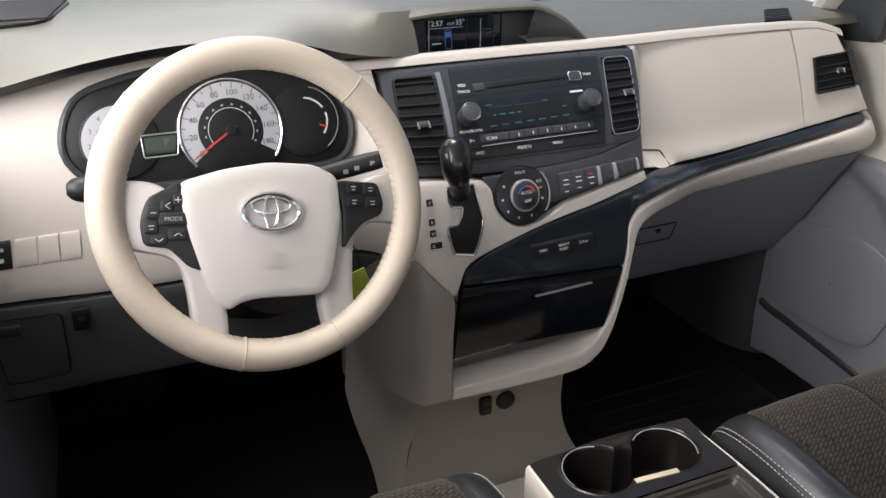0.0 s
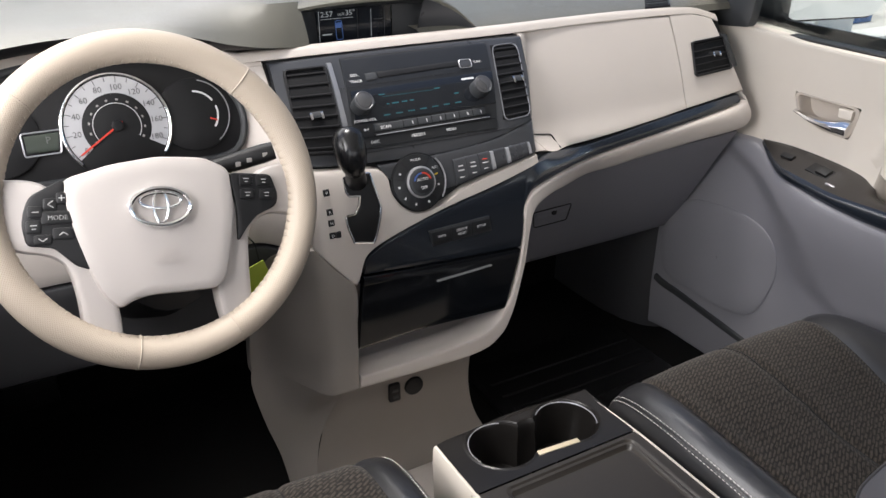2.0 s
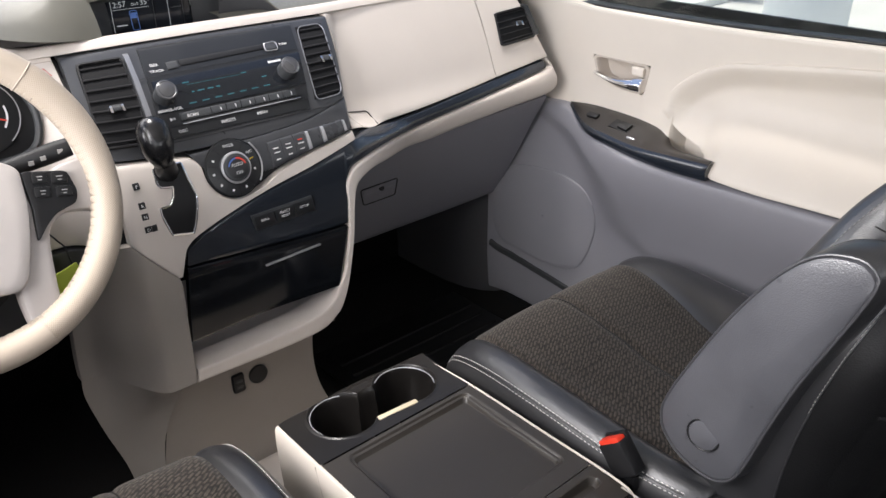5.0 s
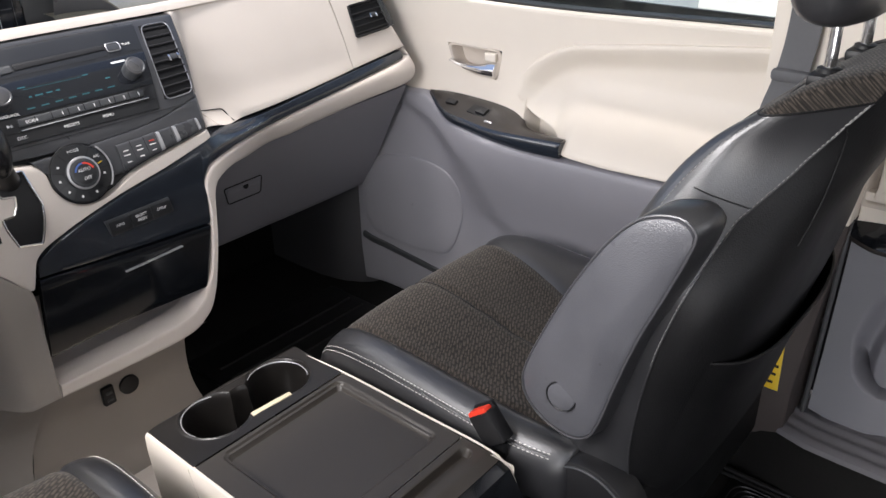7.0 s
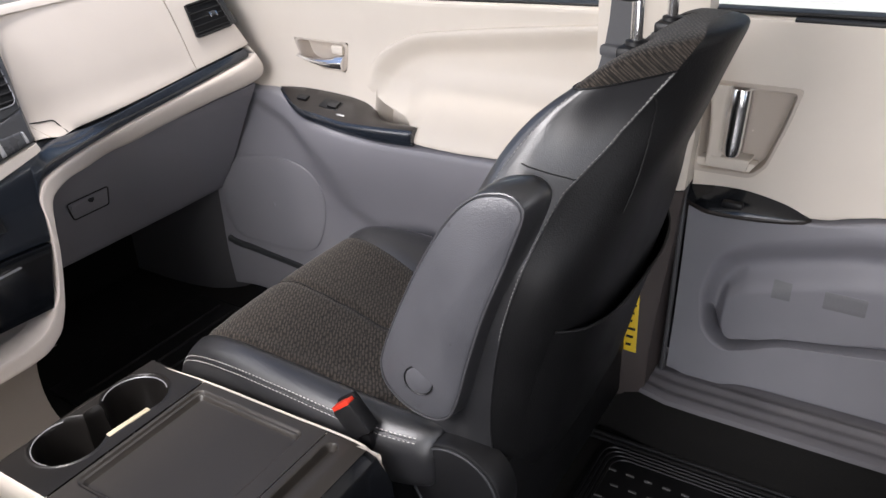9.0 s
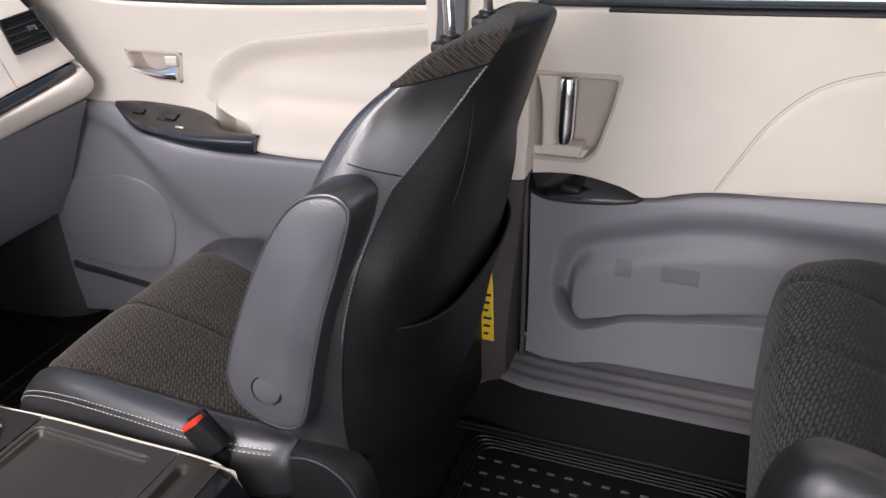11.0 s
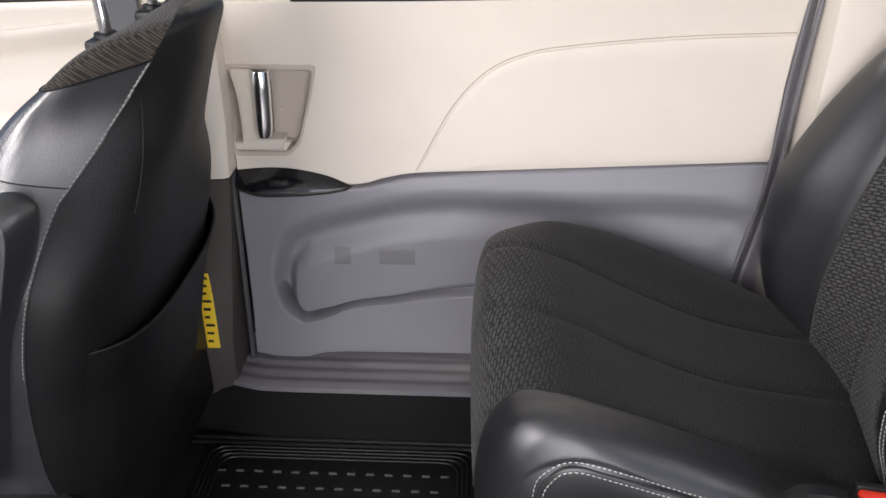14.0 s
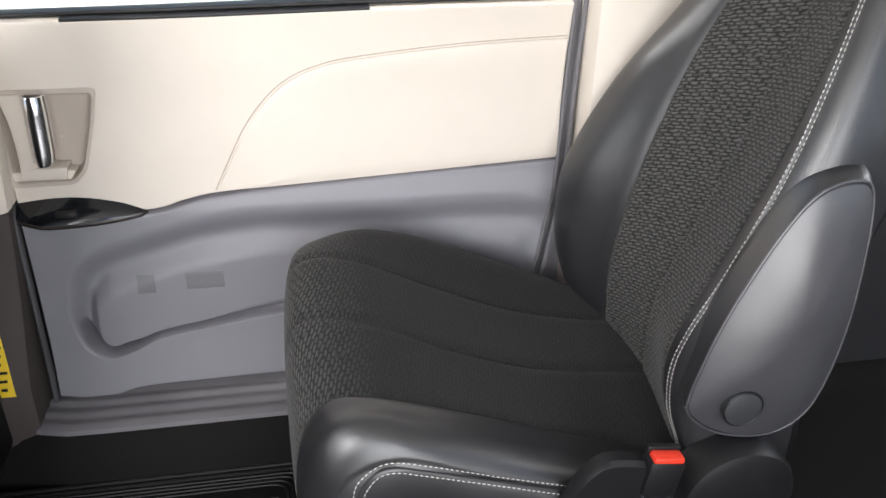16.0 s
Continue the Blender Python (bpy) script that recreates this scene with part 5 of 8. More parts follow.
for (sa, sb), (po, btns) in zip(SPOKES, PODS):
    bm = bmesh.new()
    strip(bm, sa, sb, hub, h=0.004, r=0.006, depth=0.022, nu=40, nv=8)
    part("spoke", bm, WHEEL_GREY, wheel)
    bm = bmesh.new()
    patch(bm, rounded(po, 0.006), hub, h=0.011, r=0.002, depth=0.012, rings=4)
    pod = part("button_pod", bm, BLACK, wheel, "black button pod")
    for n, (x, y, w, hh) in enumerate(btns):
        bm = bmesh.new()
        rot = lambda a, b: (x + a + 0.2 * b, y + b - 0.18 * a)  # noqa: E731
        patch(bm, rounded([rot(-w / 2, hh / 2), rot(w / 2, hh / 2), rot(w / 2, -hh / 2), rot(-w / 2, -hh / 2)], 0.003), hub, h=0.0125, r=0.0012, depth=0.003, rings=2)
        bt = part("button", bm, BLACK, pod)
        bm = bmesh.new()
        if w > 0.025:
            bm.free()
            writing("print", "MODE", 0.0066, WM @ Matrix.Translation((x + HX, y, 0.0232 - 0.5 * (x * x + y * y))) @ pose(0, 0, 0, 0, 0, -10), DIMINK, bt)
            continue
        strokes = {0: ((-0.003, 0, 0.003, 0),), 1: ((-0.002, 0, 0.003, 0.0035), (-0.002, 0, 0.003, -0.0035)), 2: ((-0.003, 0, 0.003, 0), (0, -0.003, 0, 0.003)), 5: ((-0.004, 0.0015, 0, -0.0015), (0, -0.0015, 0.004, 0.0015)), 6: ((-0.004, -0.0015, 0, 0.0015), (0, 0.0015, 0.004, -0.0015))}.get(n if len(btns) > 5 else -1, ((-0.003, 0.0015, 0.003, 0.0015), (-0.002, -0.002, 0.002, -0.002)))
        for xa, ya, xb, yb in strokes:
            tube(bm, [hub(*rot(xa, ya), 0.0129), hub(*rot(xb, yb), 0.0129)], 0.0006, seg=4)
        part("symbol", bm, DIMINK, bt)
EMB = WM @ Matrix.Translation((-0.0045, -0.0085, 0.0285)) @ pose(0, 0, 0, 0, 0, -10)


def oval(bm, cx, cy, a, b, rad):
    tube(bm, [EMB @ Vector((cx + a * math.cos(k), cy + b * math.sin(k), -0.8 * ((cx + a * math.cos(k)) ** 2 + (cy + b * math.sin(k)) ** 2))) for k in np.linspace(0, 2 * math.pi, 40, endpoint=False)], rad, seg=8, closed=True)


bm = bmesh.new()
oval(bm, 0, 0, 0.0315, 0.0200, 0.0028)
oval(bm, 0, 0.0065, 0.0215, 0.0085, 0.0018)
oval(bm, 0, 0, 0.0078, 0.0175, 0.0018)
part("emblem", bm, CHROME, wheel, "plain chrome oval emblem")
for i, tx in enumerate(("SRS", "AIRBAG")):
    writing("embossed_print", tx, 0.0105, WM @ Matrix.Translation((-0.008 - 0.002 * i, -0.057 - 0.0095 * i, 0.0262 - 0.0008 * i)) @ pose(0, 0, 0, 0, 0, -10), WHEEL_GREY, wheel, "embossed lettering")
bm = bmesh.new()
tube(bm, [WM @ Vector((0, 0, 0.0)), WM @ Vector((0, 0, -0.05)), WM @ Vector((0, 0, -0.2))], [0.030, 0.045, 0.06], seg=24)
part("column", bm, BLACK, wheel)
bm = bmesh.new()
tube(bm, [WM @ Vector((0.0, -0.045, -0.03)), WM @ Vector((0.0, -0.05, -0.035)), WM @ Vector((0.0, -0.055, -0.10)), WM @ Vector((0.0, -0.06, -0.22))], [0.05, 0.078, 0.085, 0.09], seg=32, squash=0.8)
part("column_cover", bm, BLACK, wheel, "black plastic column cover")

stalk = thing("control_stalk", (-0.42, 1.02, 0.66), "black lamp control stalk on the steering column", "stalk", "stalks")
bm = bmesh.new()
tube(bm, spline([(-0.44, 1.02, 0.655), (-0.52, 1.01, 0.672), (-0.57, 1.0, 0.684)], 12), 0.009, seg=12)
part("lever", bm, BLACK, stalk)
bm = bmesh.new()
tube(bm, spline([(-0.575, 1.0, 0.685), (-0.585, 1.0, 0.688), (-0.605, 0.998, 0.692), (-0.618, 0.997, 0.694)], 10), [0.009, 0.013, 0.014, 0.0145, 0.0145, 0.0145, 0.014, 0.013, 0.011, 0.006], seg=16)
part("tip", bm, BLACK, stalk)
stalk2 = thing("control_stalk", (-0.42, 1.02, 0.66), "black wiper stalk with printed rings", "stalk", "stalks")
bm = bmesh.new()
tube(bm, spline([(-0.40, 1.02, 0.655), (-0.32, 1.01, 0.668), (-0.26, 1.0, 0.680)], 12), [0.008, 0.008, 0.008, 0.009, 0.010, 0.0105, 0.011, 0.0115, 0.012, 0.012, 0.012, 0.011], seg=14)
lv = part("lever", bm, BLACK, stalk2)
for x in (-0.272, -0.292, -0.306):
    bm = bmesh.new()
    box(bm, (x - 0.005, 0.9905, 0.6735 + 0.2 * (x + 0.29)), (x + 0.001, 0.9925, 0.6785 + 0.2 * (x + 0.29)), 0)
    part("print_bar", bm, GREYTHREAD, lv, smooth=False)
tag = thing("key_tag", (-0.295, 1.06, 0.47), "yellow-green tag hanging below the steering column", "tag")
bm = bmesh.new()
box(bm, (-0.034, -0.001, -0.026), (0.034, 0.001, 0.026), 0.0006, Matrix.Translation((-0.296, 1.055, 0.470)) @ pose(0, 0, 0, 0, -18, 0))
part("card", bm, GREEN_TAG, tag)
bm = bmesh.new()
tube(bm, [(-0.275, 1.056, 0.49), (-0.28, 1.058, 0.53), (-0.30, 1.07, 0.56)], 0.0012, seg=5)
part("string", bm, BLACK, tag)

# ---- shift lever ----
shift = thing("shift_lever", (-0.13, 1.02, 0.56), "black shift lever in a chrome edged gate", "gear lever")
gate_l = [(-0.1512, 0.6085), (-0.1520, 0.5906), (-0.1479, 0.5841), (-0.1327, 0.5819), (-0.1362, 0.5679), (-0.1424, 0.5589), (-0.1579, 0.5582), (-0.1573, 0.5463), (-0.1535, 0.5323), (-0.1486, 0.5177)]
gate_r = [(-0.1116, 0.6092), (-0.1089, 0.5906), (-0.1075, 0.5830), (-0.1063, 0.5782), (-0.1030, 0.5624), (-0.1057, 0.5517), (-0.1058, 0.5484), (-0.1090, 0.5373), (-0.1126, 0.5251), (-0.1188, 0.5114)]
gate = rounded(gate_l + gate_r[::-1], 0.0015)
bm = bmesh.new()
strip(bm, gate_l, gate_r, dash, h=0.0015, r=0.0005, depth=0.004, nv=4, raw=True)
part("gate", bm, BLACK, shift)
bm = bmesh.new()
tube(bm, [dash(x, z, 0.0022) for x, z in gate], 0.0016, seg=6, closed=True)
part("gate_rim", bm, CHROME, shift, "chrome gate edge")
bm = bmesh.new()
tube(bm, [dash(-0.131, 0.600, -0.005), dash(-0.139, 0.613, 0.020), dash(-0.145, 0.628, 0.040)], [0.0155, 0.0145, 0.0135], seg=16)
part("stem", bm, BLACK, shift)
bm = bmesh.new()
kp = spline([dash(-0.143, 0.622, 0.033), dash(-0.147, 0.636, 0.046), dash(-0.1495, 0.651, 0.056), dash(-0.1490, 0.666, 0.059), dash(-0.1460, 0.680, 0.056)], 16)
tube(bm, kp, [0.0125, 0.0138, 0.0155, 0.0172, 0.0188, 0.0202, 0.0213, 0.022, 0.0224, 0.0226, 0.0225, 0.0221, 0.0212, 0.0192, 0.015, 0.004], seg=24)
part("knob", bm, SHIFT, shift, "black leather knob")
for z, t in ((0.5935, "P"), (0.568, "R"), (0.553, "N"), (0.535, "D")):
    q = key(shift, "position_mark", [(-0.184, z + 0.0042), (-0.1755, z + 0.0042), (-0.1755, z - 0.0042), (-0.184, z - 0.0042)], BLACK, h=0.0022, r=0.001, depth=0.003)
    writing("letter", t, 0.0062, dash_pose(-0.1797, z, 0.0026), INK, q)
key(shift, "position_mark", [(-0.1745, 0.539), (-0.1675, 0.539), (-0.1675, 0.530), (-0.1745, 0.530)], BLACK, h=0.0022, r=0.001, depth=0.003)

# ---- centre console between the seats ----
console = thing("centre_console", (0, 0.6, 0.0), "black topped centre console with cup holders and cream sides", "console")
front_line = lambda x: 0.826 - 0.9 * x * x  # noqa: E731
bm = bmesh.new()
rows_mesh(bm, [[(x, y, z) for y, z in ((front_line(x) - 0.001, 0.272), (front_line(x) - 0.002, 0.20), (front_line(x) - 0.012, 0.02))] for x in np.linspace(-0.131, 0.124, 12)])
part("front_face", bm, CREAM, console)
for s, x in ((-1, -0.131), (1, 0.124)):
    bm = bmesh.new()
    rows_mesh(bm, [[(x + s * b, y, z) for b, z in ((-0.002, 0.2995), (0.002, 0.2985), (0.0045, 0.294), (0.005, 0.27), (0.0, 0.15), (-0.01, 0.02))] for y in (0.812, 0.80, *np.linspace(0.79, 0.40, 12))])
    sp = part("side_panel", bm, CREAM, console, "cream side panel")
    bm = bmesh.new()
    tube(bm, [(x + s * 0.0045, 0.712 - 0.3 * (0.297 - z), z) for z in (0.297, 0.27, 0.22)], 0.0006, seg=5)
    part("panel_joint", bm, SEAM, sp)
bm = bmesh.new()
rows_mesh(bm, [[(x, y, z) for x in np.linspace(-0.132, 0.126, 10)] for y, z in ((0.425, 0.296), (0.405, 0.29), (0.385, 0.26), (0.378, 0.15), (0.38, 0.02))])
part("rear_face", bm, GLOSS, console, "gloss black rear face")


WELLS = [(-0.052, 0.771, 0.047), (0.055, 0.770, 0.045), (0.001, 0.762, 0.034)]


def well_edge(x, y):
    """How far a point lies outside the cup wells, below zero inside them."""
    return min(math.hypot(x - cx, y - cy) - r for cx, cy, r in WELLS)


def holder_top(x, y):
    d = well_edge(x, y)
    return 0.301 + 0.0012 * ss(0.006, 0.002, d) - 0.0052 * ss(0.002, -0.001, d) - 0.066 * ss(-0.001, -0.007, d) - 0.006 * ss(0.812, 0.824, y)


bm = bmesh.new()
rows_mesh(bm, [[(x, 0.7065 + (front_line(x) - 0.7065) * v, holder_top(x, 0.7065 + (front_line(x) - 0.7065) * v)) for x in np.linspace(-0.131, 0.124, 200)] for v in np.linspace(0, 1, 100)])
rows_mesh(bm, [[(x, front_line(x) + d, z) for x in np.linspace(-0.131, 0.124, 40)] for d, z in ((0.0, 0.295), (0.002, 0.288), (0.0, 0.26))])
holder = part("cup_holder_panel", bm, HOLDER, console, "black panel with two round cup holders")
for a0, a1, (cx, cy, r) in ((62, 200, WELLS[0]), (-35, 132, WELLS[1])):
    bm = bmesh.new()
    tube(bm, [(cx + (r - 0.0015) * math.cos(a), cy + (r - 0.0015) * math.sin(a), 0.2985) for a in np.radians(np.linspace(a0, a1, 40))], 0.0009, seg=6)
    part("cup_rim", bm, SATIN, holder, "shiny rim of a cup well")
bm = bmesh.new()
box(bm, (-0.032, -0.0040, -0.002), (0.032, 0.0040, 0.0022), 0.0006, Matrix.Translation((0.011, 0.7285, 0.3005)) @ pose(0, 0, 0, 0, 0, -4))
part("slider_tab", bm, TAN, console, "tan lit end of the sliding divider")
bm = bmesh.new()
xs = np.linspace(-0.130, 0.125, 130)
ys = np.linspace(0.704, 0.482, 120)


def inset(x, y):
    """Distance in from the rounded edge of the tray's sunk floor."""
    a, b = abs(x - 0.006) - 0.104 + 0.014, abs(y - 0.6025) - 0.0965 + 0.014
    return 0.014 - (math.hypot(max(a, 0), max(b, 0)) + min(max(a, b), 0))



rows_mesh(bm, [[(x, y, 0.3005 - 0.0035 * ss(0.0, 0.003, inset(x, y)) - 0.0065 * ss(0.0055, 0.0095, inset(x, y))) for x in xs] for y in ys])
part("tray_lid", bm, BROWNBLACK, console, "dark grained tray lid with a sunk floor")
bm = bmesh.new()
ys = np.linspace(0.4805, 0.42, 40)
groove = lambda x, y: 0.0105 - math.hypot(max(abs(x - 0.04) - 0.062, 0), y - 0.460)  # noqa: E731
rows_mesh(bm, [[(x, y, 0.3005 - 0.004 * ss(0.44, 0.42, y) - 0.011 * ss(0.0, 0.005, groove(x, y))) for x in xs] for y in ys])
part("lid_grip", bm, BROWNBLACK, console, "rear lid with a finger groove")
bm = bmesh.new()
tube(bm, spline([(0.118, 0.808, 0.299), (0.1255, 0.70, 0.3005), (0.1275, 0.55, 0.3005), (0.129, 0.45, 0.300), (0.129, 0.415, 0.292), (0.129, 0.395, 0.26), (0.129, 0.385, 0.18)], 40), 0.0016, seg=8)
part("edge_trim", bm, CREAM, console, "cream edge strip")
bm = bmesh.new()
box(bm, (-0.14, 0.80, 0.0), (0.13, 1.06, 0.035), 0.015)
tagged(part("trim_tunnel", bm, BEIGE, None, "beige floor plate between console and dashboard"), kind="structure")

# ---- seats ----
ANG = np.radians(np.unique(np.concatenate([np.arange(-90, 271, 5.0), np.arange(40, 141, 1.0), 90 - np.array((0.03, 0.12, 0.3, 0.6)), 90 + np.array((0.03, 0.12, 0.3, 0.6))])))
TOP = int(np.argmin(np.abs(ANG - math.pi / 2)))


def sq(v, e):
    return np.sign(v) * np.abs(v) ** e


def of_row(v, y):
    """A value given once, or by a row's length y."""
    return v(y) if callable(v) else v


def padded(secs, cx, ns, bolster, f0, f1, expo=3.2, rise=None, rear=None, taper=None, mid=None):
    """Rows of a cushion: sections of (y, z, tilt of the front in degrees from level, half width, half thickness, half thickness behind); cloth from angle f0 to f1."""
    sec = spline([(s[0], s[1], 0.001 * s[2], s[3], s[4], s[5] if len(s) > 5 else s[4]) for s in secs], ns)
    sec[:, 2] *= 1000
    rows = []
    for i, (y, z, tilt, w, t, tb) in enumerate(sec):
        a0, a1 = of_row(f0, y), of_row(f1, y)
        m = radians(of_row(mid, y)) if mid else radians((a0 + a1) / 2)
        c, s = math.cos(radians(tilt)), math.sin(radians(tilt))
        row = []
        for a in ANG:
            e = expo if math.sin(a) > 0 or not rear else rear
            fx, fd = sq(math.cos(a), 2 / e), sq(math.sin(a), 2 / e)
            d = (t if fd > 0 else tb) * fd
            if fd > 0:
                k = max(radians(a0) - a, a - radians(a1))
                side = bolster[0] if a < m else bolster[1]
                b = side * ss(radians(-14), radians(20), k) * ss(0.0, 0.9, fd)
                if rise:
                    b *= rise(i / (ns - 1))
                groove = 0.005 * math.exp(-((k / radians(2.2)) ** 2)) + 0.005 * math.exp(-((w * (fx - sq(math.cos(m), 2 / expo)) / 0.006) ** 2))
                d += b - groove * min(1, t / 0.05)
            narrow = 1 - taper(z) * min(1, max(0, (t - d) / (t + tb))) if taper else 1
            row.append((cx + w * fx * narrow, y + d * c, z + d * s))
        rows.append(row)
    return np.array(rows)


def uv_of(rows, turn=1):
    """A map in metres: u along each row from its middle, v along each column."""
    e = np.linalg.norm(np.diff(rows, axis=1), axis=2)
    u = np.concatenate([np.zeros((len(rows), 1)), np.cumsum(e, 1)], 1)
    u -= u[:, u.shape[1] // 2][:, None]
    d = np.linalg.norm(np.diff(rows, axis=0), axis=2)
    v = np.concatenate([np.zeros((1, rows.shape[1])), np.cumsum(d, 0)], 0)
    return lambda i, j: (turn * u[i, min(j, u.shape[1] - 1)], v[i, min(j, v.shape[1] - 1)])


def band(rows, a0, a1, n):
    """The part of padded rows between two angles in degrees, each one number or one per row."""
    a0, a1 = np.broadcast_to(a0, len(rows)), np.broadcast_to(a1, len(rows))
    ext = np.concatenate([rows[:, :-1], rows], 1)
    deg = np.concatenate([np.degrees(ANG[:-1]) - 360, np.degrees(ANG)])
    out = []
    for r, p, q in zip(ext, a0, a1):
        w = np.linspace(p, q, n) if n < 100 else 90 + sq(np.linspace(sq(p - 90, 0.625), sq(q - 90, 0.625), n), 1.6)
        out.append(np.stack([np.interp(w, deg, r[:, k]) for k in range(3)], 1))
    return np.array(out)


def upholster(parent, rows, prefix, f0, f1, edge=None, shell_mat=None, top=None, turn=1, cloth=None, hide=None):
    """Cloth insert, leather bolsters out to the angle edge (one or per row), back cover beyond it, cloth top panel."""
    lo, hi = (-90.0, 270.0) if edge is None else (180 - np.asarray(edge), np.asarray(edge))
    lo, hi = np.broadcast_to(lo, len(rows)), np.broadcast_to(hi, len(rows))
    k = top + 1 if top else len(rows)
    f0, f1 = np.broadcast_to(f0, len(rows))[:k], np.broadcast_to(f1, len(rows))[:k]
    if top:
        bm = bmesh.new()
        r = band(rows[top:], lo[top:], hi[top:], 90)
        rows_mesh(bm, r, uv=lambda i, j: (r[i, min(j, 89), 0] + 0.8 * r[i, min(j, 89), 2], 1.3 * r[i, min(j, 89), 1] - r[i, min(j, 89), 2]))
        part(prefix + "_top", bm, FABRIC, parent, "charcoal flecked cloth top panel")
    for name, a0, a1, n, mat, lab in ((prefix + "_insert", f0, f1, 121, cloth or FABRIC, "charcoal flecked cloth insert"), (prefix + "_bolster", lo[:k], f0, 60, hide or LEATHER, "black leather bolster"), (prefix + "_bolster", f1, hi[:k], 60, hide or LEATHER, "black leather bolster")):
        bm = bmesh.new()
        r = band(rows[:k], a0, a1, n)
        rows_mesh(bm, r, uv=uv_of(r, turn))
        part(name, bm, mat, parent, lab)
    if edge is not None:
        bm = bmesh.new()
        r = band(rows, hi - 360, lo, 40)
        rows_mesh(bm, r)
        part(prefix + "_shell", bm, shell_mat or LEATHER, parent, "black vinyl back cover")


def rows_line(rows, deg, i0=0, i1=None, out=0.0006):
    """Points along the rows at one angle, lifted a little off the surface."""
    f = np.interp(radians(deg), ANG, np.arange(len(ANG)))
    j, t = int(f), f - int(f)
    p = rows[i0:i1, j] * (1 - t) + rows[i0:i1, min(j + 1, len(ANG) - 1)] * t
    n = p - rows[i0:i1].mean(1)
    return p + n / np.linalg.norm(n, axis=1)[:, None] * out


def seam(parent, lines, label="white double stitching", mat=None):
    bm = bmesh.new()
    for ln in lines:
        stitches(bm, ln, *((0.0042, 0.0024, 0.0007) if mat is None else (0.0034, 0.0022, 0.0005)))
    part("stitching", bm, mat or STITCH, parent, label, kind="stuff")


def piping(parent, pts, rad=0.0016, mat=None, label="raised leather piping"):
    bm = bmesh.new()
    tube(bm, pts, rad, seg=6)
    part("piping", bm, mat or LEATHER, parent, label)


def front_cushion(cx, flip):
    secs = [(0.35, 0.25, 90, 0.20, 0.03), (0.36, 0.25, 90, 0.23, 0.055), (0.45, 0.25, 90, 0.248, 0.066), (0.60, 0.255, 90, 0.25, 0.072), (0.72, 0.257, 90, 0.25, 0.075), (0.775, 0.25, 90, 0.246, 0.07), (0.80, 0.24, 90, 0.238, 0.045), (0.806, 0.235, 90, 0.22, 0.01)]
    f = (50, 110) if flip else (lambda y: float(np.interp(y, (0.50, 0.556, 0.685, 0.79), (84, 80.5, 68, 57))), 131)
    mid = 80 if flip else (lambda y: float(np.interp(y, (0.538, 0.614, 0.728), (95.5, 93.3, 91.5))))
    if flip:
        secs = [(y + 0.03, z + 0.012, *r) for y, z, *r in secs]
    rows = padded(secs, cx, 44, (0.022, 0.022), *f, rise=lambda t: 0.35 + 0.65 * ss(0.95, 0.6, t), mid=mid)
    ys = rows[:, TOP, 1]
    return rows, np.array([of_row(f[0], y) for y in ys]), np.array([of_row(f[1], y) for y in ys]), np.array([of_row(mid, y) for y in ys])


